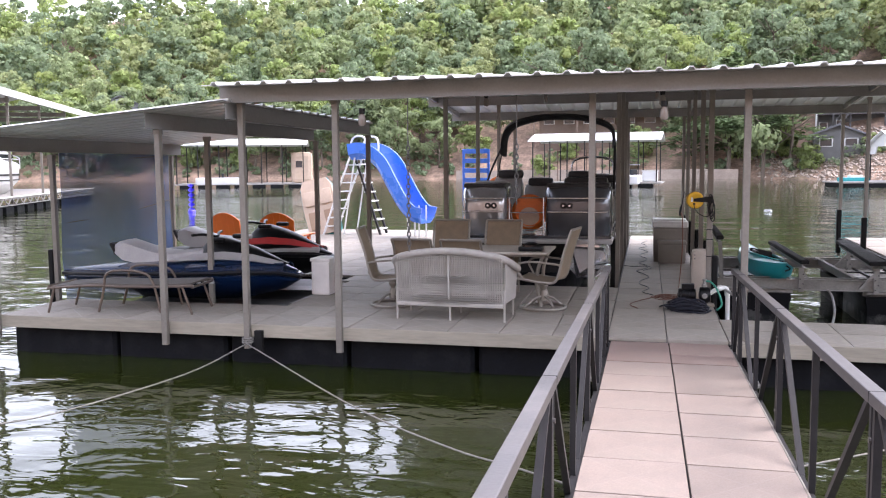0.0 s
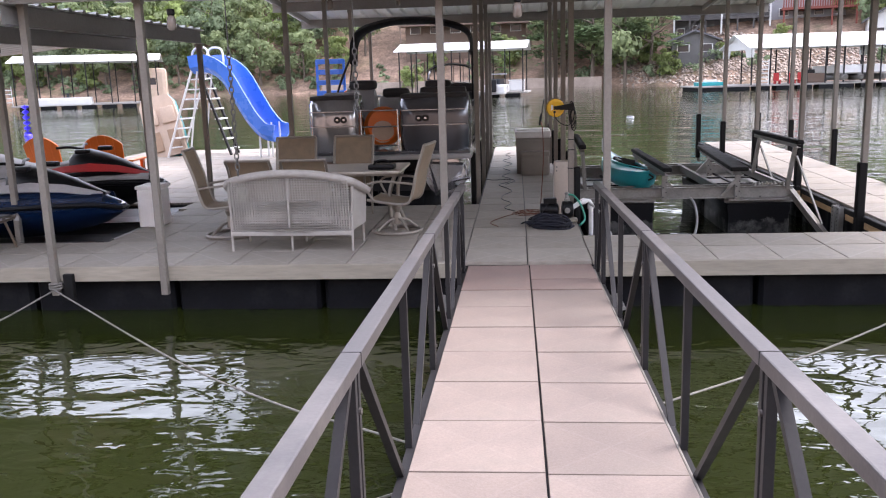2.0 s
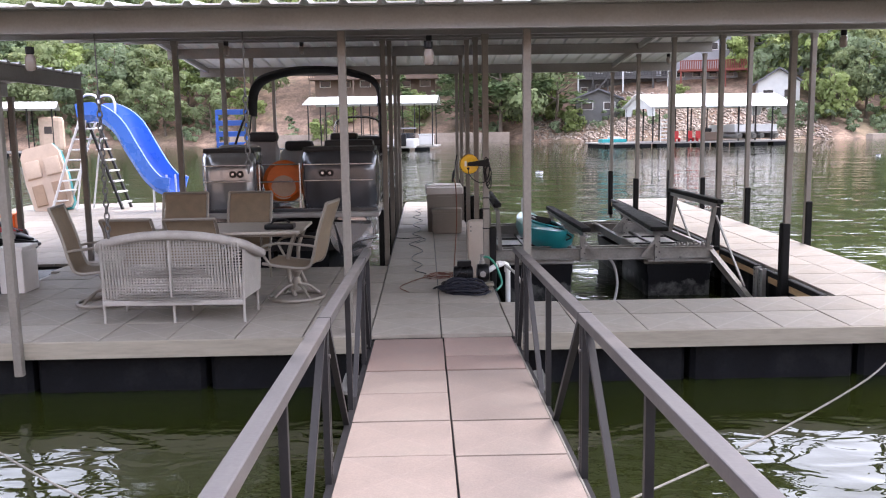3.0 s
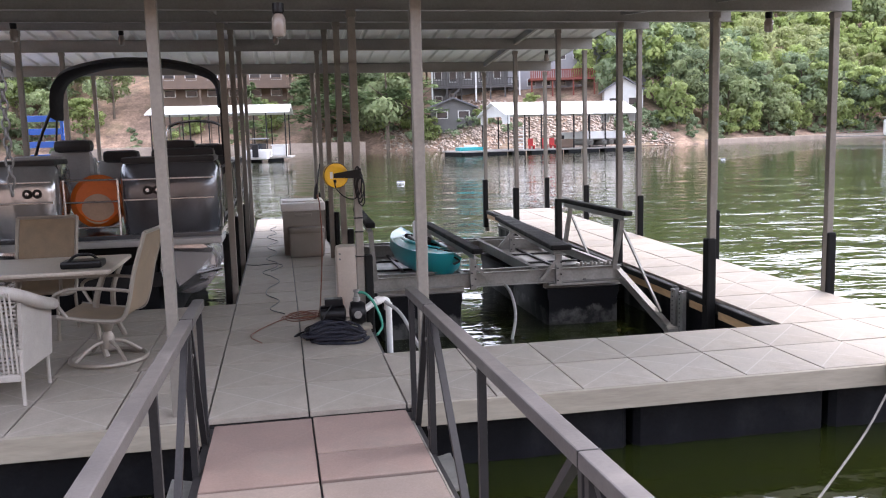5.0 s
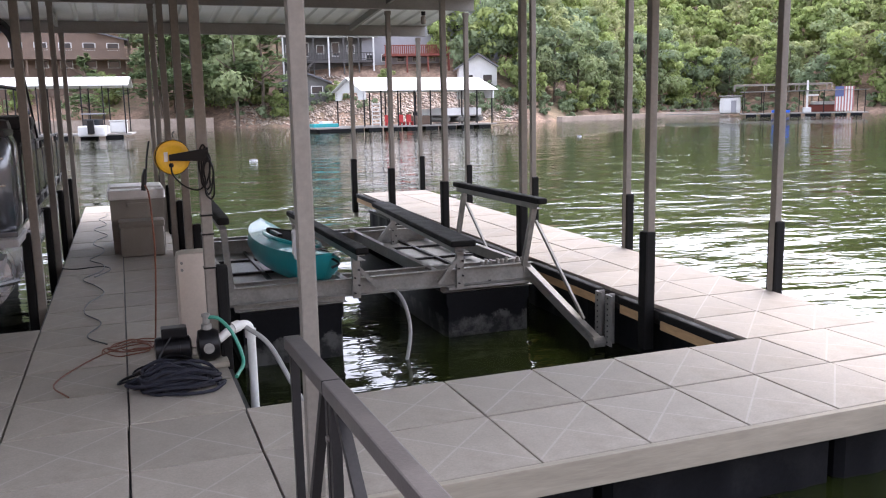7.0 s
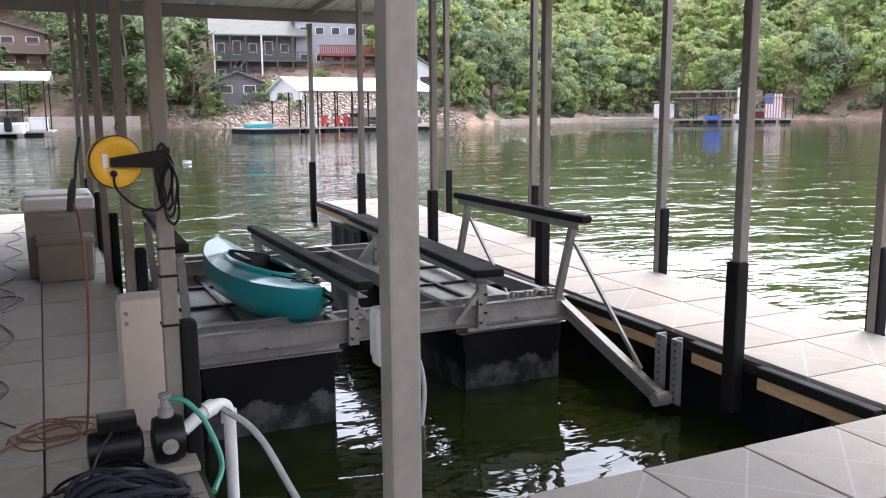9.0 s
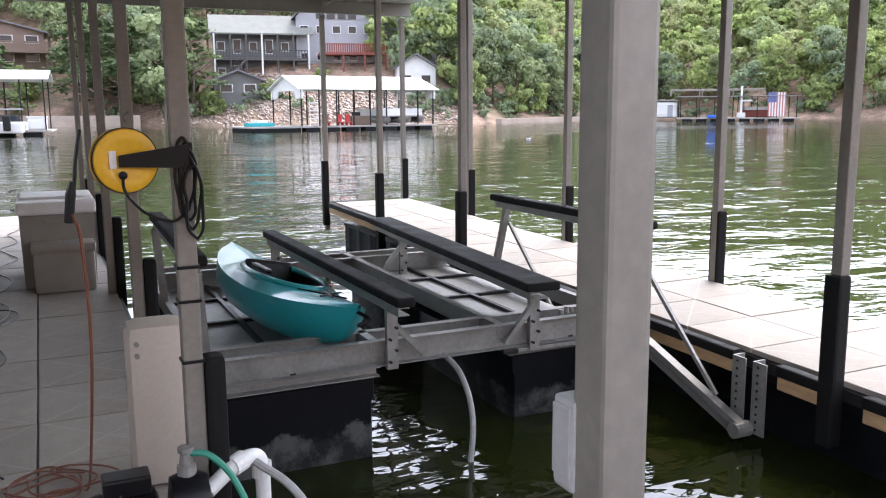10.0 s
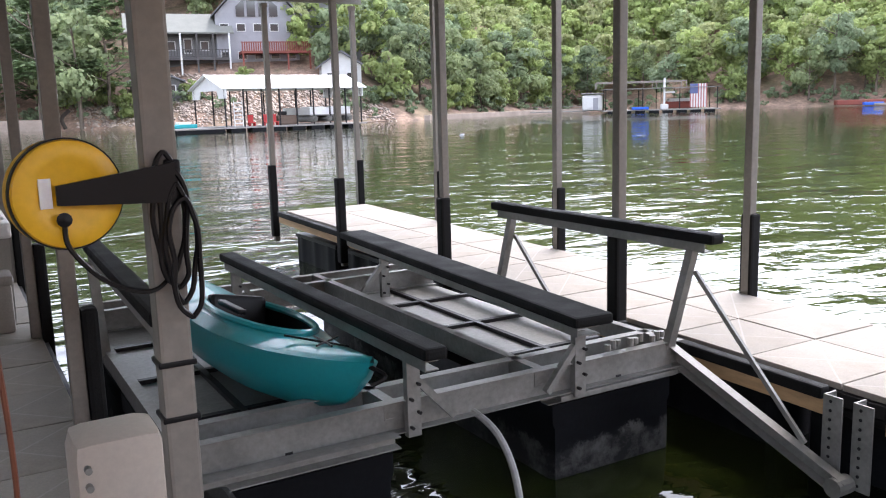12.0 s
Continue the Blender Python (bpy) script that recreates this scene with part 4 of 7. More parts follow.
# ---- personal watercraft ----
def watercraft(at, hull_mat, seat_mat, trim_mat, label, accent, panel, letters=False):
    """Bow towards +x."""
    e = thing("personal_watercraft", at, label, "jet ski", "personal watercraft")
    st = ((-1.6, 0.46, 0.02, 0.36), (-1.2, 0.56, -0.02, 0.38), (-0.4, 0.6, -0.06, 0.4), (0.4, 0.58, -0.06, 0.42), (1.0, 0.44, 0.0, 0.44), (1.4, 0.22, 0.12, 0.42), (1.62, 0.05, 0.26, 0.36))
    bm = B()
    loft(bm, [[(x, -w, h), (x, -w, h - 0.1), (x, -w * 0.75, (k + h) / 2 - 0.04), (x, -w * 0.2, k), (x, w * 0.2, k), (x, w * 0.75, (k + h) / 2 - 0.04), (x, w, h - 0.1), (x, w, h)] for x, w, k, h in st])
    part("hull", bm, hull_mat, e, smooth=True)
    bm = B()
    tube(bm, [(x, -w - 0.015, h - 0.05) for x, w, k, h in st] + [(x, w + 0.015, h - 0.05) for x, w, k, h in st[::-1]], 0.03, 8, closed=True)
    part("bumper_strip", bm, M_JETBLACK, e, smooth=True)
    def shell(sections):
        bm = B()
        loft(bm, [[(x, -w * math.cos(math.pi * k / 12), z0 + (z1 - z0) * math.sin(math.pi * k / 12) ** 0.8) for k in range(13)] for x, w, z0, z1 in sections])
        return bm
    part("body", shell(((-1.58, 0.4, 0.33, 0.38), (-1.1, 0.5, 0.33, 0.45), (-0.4, 0.53, 0.34, 0.5), (0.2, 0.52, 0.35, 0.57), (0.7, 0.48, 0.36, 0.64), (1.05, 0.37, 0.36, 0.6), (1.35, 0.22, 0.35, 0.51), (1.58, 0.05, 0.33, 0.4))), hull_mat, e, smooth=True)
    bm = B()
    loft(bm, [[(x, -w, z0), (x, -w * 0.85, z1 - 0.04), (x, -w * 0.4, z1), (x, w * 0.4, z1), (x, w * 0.85, z1 - 0.04), (x, w, z0)] for x, w, z0, z1 in ((-1.0, 0.2, 0.6, 0.76), (-0.85, 0.24, 0.5, 0.8), (-0.6, 0.25, 0.45, 0.72), (-0.4, 0.24, 0.45, 0.66), (-0.1, 0.24, 0.48, 0.64), (0.2, 0.2, 0.5, 0.68), (0.4, 0.13, 0.55, 0.72))])
    part("seat", bm, seat_mat, e, smooth=True)
    bm = B()
    box(bm, (-1.02, 0, 0.66), (0.05, 0.4, 0.2), 0.02, Matrix.Rotation(radians(-25), 3, "Y"))
    part("seat_handle", bm, M_JETBLACK, e)
    part("cowl", shell(((0.24, 0.1, 0.5, 0.7), (0.36, 0.2, 0.5, 0.82), (0.55, 0.27, 0.5, 0.86), (0.8, 0.27, 0.5, 0.79), (1.05, 0.2, 0.48, 0.69), (1.3, 0.1, 0.45, 0.56), (1.42, 0.03, 0.45, 0.5))), trim_mat, e, smooth=True)
    for s in (-1, 1):
        bm = B()
        loft(bm, [[(x, s * w, z), (x, s * (w + 0.012), z + 0.012), (x, s * (w - 0.1) if w > 0.12 else s * w * 0.4, z + h), (x, s * (w - 0.11) if w > 0.12 else s * w * 0.3, z + h - 0.02)] for x, w, z, h in ((-0.1, 0.43, 0.51, 0.03), (0.3, 0.42, 0.54, 0.09), (0.7, 0.4, 0.56, 0.11), (1.05, 0.3, 0.54, 0.09), (1.4, 0.14, 0.47, 0.04))])
        part("side_panel", bm, panel, e, smooth=True)
    bm = B()
    tube(bm, arc([(0.3, -0.38, 0.9), (0.36, -0.2, 0.9), (0.44, 0, 0.86), (0.36, 0.2, 0.9), (0.3, 0.38, 0.9)], 4), 0.02, 8)
    part("handlebar", bm, M_JETBLACK, e, smooth=True)
    for s in (-1, 1):
        bm = B()
        box(bm, (0.62, s * 0.3, 0.84), (0.2, 0.1, 0.07), 0.03)
        part("mirror", bm, M_JETBLACK, e)
        bm = B()
        loft(bm, [[(x, s * (w + 0.004), z), (x, s * (w + 0.012), z + 0.06), (x, s * w * 0.7, z + 0.1)] for x, w, z in ((0.3, 0.58, 0.4), (0.9, 0.42, 0.42), (1.45, 0.16, 0.4))])
        part("side_trim", bm, accent, e)
    if letters:
        for i in range(5):
            bm = B()
            box(bm, (0.3 + 0.09 * i, -0.595 + 0.008 * i, 0.27), (0.06, 0.01, 0.06))
            part("lettering", bm, M_VINYL, e)
    return e


watercraft(pose(-6.68, 11.45, 0.0, 0, 0, -3) @ Matrix.Diagonal((1.14, 1.05, 1.0, 1)), M_JETBLUE, M_JETGREY, M_JETBLACK, "dark blue jet ski with a grey seat on its float", M_JETBLUE, M_JETGREY, True)
watercraft(pose(-6.6, 12.95, 0.1, 0, 0, -3) @ Matrix.Diagonal((1.05, 1.02, 0.98, 1)), M_JETBLACK, M_VINYL, M_JETBLACK, "black, red and white jet ski on its float", M_VINYL, M_RED, True)
for y in (11.5, 12.95):
    e = thing("jet_ski_float", (-6.2, y, WATER), "black drive-on float under a jet ski", "float", "drive-on floats")
    bm = B()
    for_ring = [[(x, -0.68, 0.0), (x, -0.66, h), (x, -0.25, h - 0.06), (x, 0.25, h - 0.06), (x, 0.66, h), (x, 0.68, 0.0)] for x, h in ((-1.5, 0.2), (-1.4, 0.42), (1.3, 0.46), (1.45, 0.38))]
    loft(bm, for_ring)
    part("body", bm, M_BLACK, e)
    for x in (1.35, 1.55):
        bm = B()
        tube(bm, [(x, -0.5, 0.44), (x, 0.5, 0.44)], 0.03, 8)
        part("roller", bm, M_GALV, e)


# ---- chaise, orange chairs, white box ----
def chaise():
    e = thing("chaise_lounge", pose(-6.63, 9.92, 0, 0, 0, 6), "flat bronze-framed chaise lounge with grey sling", "lounge chair")
    bm = B()
    loft(bm, [[(x, -0.3, z), (x, 0.3, z), (x, 0.3, z + 0.02), (x, -0.3, z + 0.02)] for x, z in ((-0.95, 0.33), (-0.4, 0.37), (0.2, 0.36), (0.95, 0.38))])
    part("sling", bm, M_TAUPE, e, "grey-brown woven sling")
    for s in (-0.32, 0.32):
        bm = B()
        tube(bm, arc([(-1.0, s, 0.32), (-0.4, s, 0.36), (0.2, s, 0.35), (1.0, s, 0.37)], 4), 0.018, 8)
        part("side_rail", bm, M_BRONZE, e)
        bm = B()
        tube(bm, arc([(-0.3, s, 0.02), (-0.22, s, 0.3), (-0.18, s, 0.5), (-0.02, s, 0.56), (0.3, s, 0.54), (0.45, s, 0.42), (0.55, s, 0.02)], 5), 0.017, 8)
        part("arm_loop", bm, M_BRONZE, e, smooth=True)
        for x, d in ((-0.9, -0.1), (0.85, 0.12)):
            bm = B()
            tube(bm, [(x, s, 0.35), (x + d, s, 0.0)], 0.016, 8)
            part("leg", bm, M_BRONZE, e)
    for x in (-0.98, 0.98):
        bm = B()
        tube(bm, [(x, -0.32, 0.35), (x, 0.32, 0.35)], 0.016, 8)
        part("end_rail", bm, M_BRONZE, e)


chaise()


def adirondack(at):
    e = thing("adirondack_chair", at, "bright orange plastic Adirondack chair on the swim deck", "chair", "orange chairs")
    for i in range(5):
        x = -0.22 + 0.11 * i
        bm = B()
        crown = [(x + o, 0.98 - 1.9 * (x + o) ** 2) for o in (0.0535, 0.02, -0.02, -0.0535)]
        outline = [(x * 0.9 - 0.048, 0.3), (x * 0.9 + 0.048, 0.3)] + crown
        loft(bm, [[(u, 0.2 + 0.26 * (v - 0.3) + o, v) for u, v in outline] for o in (0, 0.025)])
        part("back_slat", bm, M_ORANGE, e)
    for i in range(5):
        bm = B()
        box(bm, (0, -0.3 + 0.11 * i, 0.38 - 0.02 * i), (0.52, 0.1, 0.025), 0.008)
        part("seat_slat", bm, M_ORANGE, e)
    for s in (-1, 1):
        bm = B()
        box(bm, (s * 0.33, -0.05, 0.56), (0.13, 0.7, 0.03), 0.01)
        part("arm", bm, M_ORANGE, e)
        bm = B()
        box(bm, (s * 0.3, -0.33, 0.28), (0.04, 0.1, 0.56), 0.008)
        part("leg", bm, M_ORANGE, e)
        bm = B()
        beam(bm, (s * 0.25, -0.38, 0.36), (s * 0.25, 0.55, 0.02), 0.04, 0.1)
        part("leg", bm, M_ORANGE, e)


adirondack(pose(-7.68, 15.0, 0, 0, 0, 172) @ Matrix.Diagonal((1.2, 1.1, 1.05, 1)))
adirondack(pose(-6.72, 15.05, 0, 0, 0, 184) @ Matrix.Diagonal((1.2, 1.1, 1.05, 1)))
e = thing("dock_locker", (-4.63, 11.78, 0), "white plastic dock step box beside the jet skis", "box")
bm = B()
box(bm, (0, 0, 0.245), (0.28, 0.38, 0.49), 0.02)
part("body", bm, M_RESINLID, e)
bm = B()
box(bm, (0, 0, 0.515), (0.31, 0.41, 0.05), 0.015)
part("lid", bm, M_RESINLID, e)


# ---- patio furniture ----
def loveseat():
    e = thing("wicker_loveseat", pose(-2.29, 10.2, 0, 0, 0, 178), "white open-weave wicker loveseat seen from behind", "loveseat")
    W = 0.72
    bm = B()
    tube(bm, arc([(-W, -0.32, 0.58), (-W - 0.03, 0.05, 0.66), (-W * 0.9, 0.28, 0.76), (-W * 0.45, 0.33, 0.83), (0, 0.34, 0.85), (W * 0.45, 0.33, 0.83), (W * 0.9, 0.28, 0.76), (W + 0.03, 0.05, 0.66), (W, -0.32, 0.58)], 6), 0.045, 10)
    part("rolled_rim", bm, M_WICKER, e, "thick rolled wicker rim", smooth=True)
    bm = B()
    for i in range(46):
        x = -W * 0.9 + i * W * 1.8 / 45
        lim = 0.84 - 0.08 * (abs(x) / W) ** 2
        zs = [0.2, 0.36, 0.52, 0.68, lim]
        tube(bm, [(x, 0.29 + 0.05 * k / 4, z) for k, z in enumerate(zs)], 0.0078, 5)
    part("weave_upright", bm, M_WICKER, e, "open wicker weave")
    bm = B()
    for j in range(22):
        z = 0.21 + j * 0.0275
        if 8 < j < 13 or j > 18 or j < 4:
            for o in (-0.004, 0.004):
                tube(bm, arc([(-W * 0.92, 0.28, z), (-W * 0.4, 0.315, z), (0, 0.32, z), (W * 0.4, 0.315, z), (W * 0.92, 0.28, z)], 4), 0.011, 5)
        else:
            tube(bm, arc([(-W * 0.92, 0.28, z), (-W * 0.4, 0.31, z), (0, 0.315, z), (W * 0.4, 0.31, z), (W * 0.92, 0.28, z)], 4), 0.0072, 5)
    part("weave_cross", bm, M_WICKER, e, "open wicker weave")
    bm = B()
    box(bm, (0, 0.34, 0.55), (0.022, 0.02, 0.56), 0.004)
    part("centre_stay", bm, M_WICKER, e)
    bm = B()
    box(bm, (0, 0, 0.36), (W * 1.9, 0.58, 0.05), 0.015)
    part("seat", bm, M_WICKER, e)
    bm = B()
    box(bm, (0, 0.3, 0.2), (W * 1.86, 0.05, 0.05), 0.012)
    part("back_rail", bm, M_WICKER, e)
    for x in (-W * 0.95, W * 0.95):
        bm = B()
        loft(bm, [[(x + o - 0.012, -0.3, z0), (x + o + 0.012, -0.3, z0), (x + o + 0.012, 0.0, (z0 + z1) / 2 + 0.02), (x * 0.97 + o + 0.012, 0.27, z1), (x * 0.97 + o - 0.012, 0.27, z1), (x + o - 0.012, 0.0, (z0 + z1) / 2 + 0.02)] for z0, z1, o in ((0.22, 0.22, 0.0), (0.56, 0.7, 0.02 if x > 0 else -0.02))])
        part("side_panel", bm, M_WICKER, e)
    for x in (-W * 0.93, 0.0, W * 0.93):
        for y in (-0.27, 0.28):
            bm = B()
            tube(bm, [(x, y, 0.0), (x, y, 0.36)], 0.014, 8)
            part("leg", bm, M_WICKER, e)


loveseat()


def sling_chair(at, swivel, label, group, low=False):
    """Faces -y; a sling seat and back in a light frame."""
    e = thing("patio_chair", at, label, "chair", group)
    k = 1.0 if not low else 0.85
    prof = [(-0.28, 0.42), (0.0, 0.38), (0.2, 0.38), (0.27, 0.5), (0.33, 0.75), (0.43, 1.05 * k)]
    bm = B()
    loft(bm, [[(-0.25, y, z), (0.25, y, z), (0.25, y + 0.012, z + 0.008), (-0.25, y + 0.012, z + 0.008)] for y, z in [(v.y, v.z) for v in arc([(0, a, b) for a, b in prof], 4)]])
    part("sling", bm, M_SLING, e, "brown woven sling", smooth=True)
    for s in (-0.27, 0.27):
        bm = B()
        tube(bm, arc([(s, a, b) for a, b in prof], 5), 0.017, 8)
        part("side_frame", bm, M_FRAME, e, smooth=True)
        bm = B()
        tube(bm, arc([(s, -0.2, 0.41), (s * 1.12, -0.28, 0.58), (s * 1.15, -0.1, 0.64), (s * 1.1, 0.2, 0.62), (s, 0.3, 0.6)], 5), 0.014, 8)
        part("arm", bm, M_FRAME, e, smooth=True)
    bm = B()
    tube(bm, [(-0.27, 0.43, 1.05 * k), (0.27, 0.43, 1.05 * k)], 0.017, 8)
    part("top_rail", bm, M_FRAME, e)
    if swivel:
        bm = B()
        lathe(bm, [(0.045, 0.1), (0.05, 0.2), (0.03, 0.24), (0.06, 0.3), (0.05, 0.34), (0.03, 0.37)], 14)
        part("swivel_post", bm, M_FRAME, e, smooth=True)
        bm = B()
        tube(bm, [(0.29 * math.cos(6.2832 * i / 28), 0.29 * math.sin(6.2832 * i / 28), 0.022) for i in range(28)], 0.02, 8, closed=True)
        part("ring_base", bm, M_FRAME, e, smooth=True)
        for i in range(4):
            a = 0.785 + i * 1.5708
            bm = B()
            tube(bm, arc([(0.04 * math.cos(a), 0.04 * math.sin(a), 0.16), (0.14 * math.cos(a), 0.14 * math.sin(a), 0.13), (0.29 * math.cos(a), 0.29 * math.sin(a), 0.02)], 4), 0.016, 8)
            part("foot", bm, M_FRAME, e)
    else:
        for s in (-0.25, 0.25):
            for y in (-0.25, 0.25):
                bm = B()
                tube(bm, [(s, y, 0.4), (s, y * 1.15, 0.0)], 0.016, 8)
                part("leg", bm, M_FRAME, e)
    return e


sling_chair(pose(-3.32, 10.92, 0, 0, 0, 98), True, "swivel patio chair with brown sling, side on to the table", "chairs round the table")
sling_chair(pose(-1.3, 11.02, 0, 0, 0, -98), True, "swivel patio chair with brown sling across the table", "chairs round the table")
sling_chair(pose(-2.85, 12.15, 0, 0, 0, 3), False, "tall brown sling patio chair beyond the table", "chairs round the table")
sling_chair(pose(-2.1, 12.15, 0, 0, 0, -4), False, "tall brown sling patio chair beyond the table", "chairs round the table")
sling_chair(pose(-3.05, 11.35, 0, 0, 0, 178), False, "low brown sling chair with its back to the gangway", "chairs round the table", True)
sling_chair(pose(-2.38, 11.3, 0, 0, 0, 180), False, "low brown sling chair pushed under the table", "chairs round the table", True)
e = thing("patio_table", (-2.02, 11.55, 0), "tan stone-topped rectangular patio table", "table")
bm = B()
box(bm, (0, 0, 0.71), (1.55, 1.0, 0.035), 0.012)
part("tabletop", bm, M_TOP, e)
bm = B()
box(bm, (0, 0, 0.68), (1.45, 0.9, 0.03), 0.006)
part("apron", bm, M_FRAME, e)
for sx in (-1, 1):
    for sy in (-1, 1):
        bm = B()
        tube(bm, arc([(sx * 0.7, sy * 0.42, 0.68), (sx * 0.62, sy * 0.37, 0.45), (sx * 0.62, sy * 0.37, 0.2), (sx * 0.68, sy * 0.42, 0.0)], 4), 0.025, 8)
        part("leg", bm, M_FRAME, e, smooth=True)
e = thing("table_bag", (-1.5, 11.3, 0.728), "flat black pouch lying on the patio table", "pouch")
bm = B()
box(bm, (0, 0, 0.03), (0.32, 0.22, 0.06), 0.02)
part("body", bm, M_JETBLACK, e)
bm = B()
tube(bm, arc([(-0.1, -0.08, 0.05), (-0.05, -0.02, 0.1), (0.05, 0.02, 0.1), (0.1, 0.08, 0.05)], 5), 0.012, 6)
part("strap", bm, M_JETBLACK, e)


# ---- pontoon boat ----
def pontoon_boat():
    e = thing("pontoon_boat", (-1.77, 13.6, 0.1), "grey and silver pontoon boat with a folded black bimini, stern on", "pontoon boat")
    for x in (-0.85, 0.85):
        bm = B()
        tube(bm, [(x, 0.0, 0.26), (x, 0.02, 0.26), (x, 0.6, 0.26), (x, 6.4, 0.26), (x, 7.2, 0.4), (x, 7.5, 0.5)], [0.12, 0.3, 0.31, 0.31, 0.2, 0.05], 20)
        pt = part("pontoon", bm, M_SILVER, e, "bright aluminium pontoon", smooth=True)
        bm = B()
        loft(bm, [[(x - 0.26, 0.02, 0.48), (x + 0.28, 0.02, 0.46), (x + 0.22, 0.02, 0.1), (x - 0.16, 0.02, -0.04)], [(x - 0.22, -0.1, 0.46), (x + 0.26, -0.1, 0.42), (x + 0.1, -0.08, 0.2), (x - 0.1, -0.08, 0.06)]])
        part("end_plate", bm, M_SILVER, pt)
        bm = B()
        tube(bm, [(x + 0.1, -0.1, 0.2), (x + 0.36, -0.06, 0.24)], 0.025, 8)
        part("step_tube", bm, M_SILVER, pt)
    bm = B()
    box(bm, (0, 3.6, 0.6), (2.46, 7.3, 0.1), 0.015)
    part("deck", bm, M_BOATGREY, e)
    bm = B()
    box(bm, (0, 0.15, 0.565), (2.5, 0.7, 0.07), 0.02)
    part("swim_platform", bm, M_VINYL, e)
    bm = B()
    box(bm, (0, 0.9, 0.2), (1.0, 1.0, 0.75), 0.05)
    part("motor_well", bm, M_JETBLACK, e)

    def pod(x0, x1, name, mat):
        rings = []
        for z, gx, gy in ((0.62, 0.0, 0.0), (0.75, 0.03, -0.03), (1.1, 0.04, -0.05), (1.35, 0.03, -0.02), (1.42, -0.02, 0.04)):
            pts = []
            for i in range(20):
                a = 6.2832 * i / 20
                c, s = math.cos(a), math.sin(a)
                px_ = (abs(c) ** 0.55) * (1 if c > 0 else -1)
                py_ = (abs(s) ** 0.55) * (1 if s > 0 else -1)
                pts.append(((x0 + x1) / 2 + px_ * ((x1 - x0) / 2 + gx * 0.5), 0.45 + py_ * (0.36 - gy), z))
            rings.append(pts)
        bm = B()
        loft(bm, rings)
        p = part(name, bm, mat, e, "glossy grey stern pod", smooth=True)
        xm = (x0 + x1) / 2
        bm = B()
        box(bm, (xm, 0.45, 1.44), (x1 - x0 - 0.06, 0.66, 0.07), 0.03)
        part("pod_cushion", bm, M_DARKVINYL, p, smooth=True)
        for k in (-0.08, 0.02):
            bm = B()
            lathe(bm, [(0.001, 0), (0.045, 0), (0.05, 0.012), (0.04, 0.02), (0.001, 0.02)], 16)
            part("speaker", bm, M_DARKSTEEL, p, at=pose(xm + k + (0.16 if x0 < -0.5 else -0.14), 0.035, 1.12, 90, 0, 0))
            bm = B()
            lathe(bm, [(0.001, 0), (0.022, 0), (0.02, 0.012), (0.001, 0.014)], 12)
            part("speaker_ring", bm, M_SILVER, p, at=pose(xm + k + (0.16 if x0 < -0.5 else -0.14), 0.02, 1.12, 90, 0, 0))
        for z in (1.02, 1.24):
            bm = B()
            box(bm, (xm, 0.03, z), (x1 - x0 - 0.1, 0.025, 0.018), 0.006)
            part("chrome_line", bm, M_SILVER, p)
        return p

    pod(-1.2, -0.45, "stern_pod", M_PODSILVER)
    pod(0.17, 1.22, "stern_pod", M_BOATGREY)
    # gate with the orange tow tube behind it
    for x in (-0.42, 0.14):
        bm = B()
        tube(bm, [(x, 0.2, 0.62), (x, 0.2, 1.25)], 0.014, 8)
        part("gate_post", bm, M_SILVER, e)
    for z in (0.72, 1.0, 1.24):
        bm = B()
        tube(bm, [(-0.42, 0.2, z), (0.14, 0.2, z)], 0.011, 8)
        part("gate_bar", bm, M_SILVER, e)
    # fence panels along both sides
    for x in (-1.2, 1.2):
        for i in range(4):
            y0 = 0.95 + i * 1.6
            for z in (0.72, 1.32):
                bm = B()
                tube(bm, [(x, y0, z), (x, y0 + 1.5, z)], 0.018, 8)
                part("fence_rail", bm, M_DARKSTEEL, e)
            for j in range(3):
                bm = B()
                tube(bm, [(x, y0 + 0.75 * j, 0.65), (x, y0 + 0.75 * j, 1.32)], 0.016, 8)
                part("fence_post", bm, M_DARKSTEEL, e)
            bm = B()
            box(bm, (x, y0 + 0.75, 1.0), (0.02, 1.46, 0.45))
            part("fence_panel", bm, M_BOATGREY, e)
    # seats
    for x, y, w, d, h, mat in ((-0.85, 1.35, 0.6, 0.9, 1.25, M_VINYL), (0.75, 1.6, 0.75, 1.0, 1.3, M_DARKVINYL), (-0.85, 3.6, 0.6, 2.0, 1.2, M_VINYL), (0.85, 4.6, 0.6, 1.8, 1.2, M_VINYL)):
        bm = B()
        box(bm, (x, y, 0.82), (w, d, 0.36), 0.05)
        s = part("bench", bm, mat, e, smooth=True)
        bm = B()
        box(bm, (x, y - d / 2 + 0.1, h - 0.05), (w, 0.2, 0.62), 0.07)
        part("bench_back", bm, mat, s, smooth=True)
    for x, y, z in ((-0.72, 2.0, 0.95), (-0.22, 2.4, 0.8), (0.5, 2.6, 0.92), (0.95, 2.4, 0.85)):
        bm = B()
        box(bm, (x, y, z + 0.35), (0.52, 0.22, 0.55), 0.1, Matrix.Rotation(radians(-8), 3, "X"))
        s = part("seat_back", bm, M_VINYL if x < 0 else M_DARKVINYL, e, "padded helm seat", smooth=True)
        bm = B()
        box(bm, (x + 0.05, y - 0.02, z + 0.66), (0.46, 0.26, 0.16), 0.07)
        part("headrest", bm, M_DARKVINYL, s, smooth=True)
    bm = B()
    box(bm, (0.75, 3.2, 1.1), (0.7, 0.5, 1.0), 0.08)
    part("console", bm, M_BOATGREY, e, smooth=True)
    bm = B()
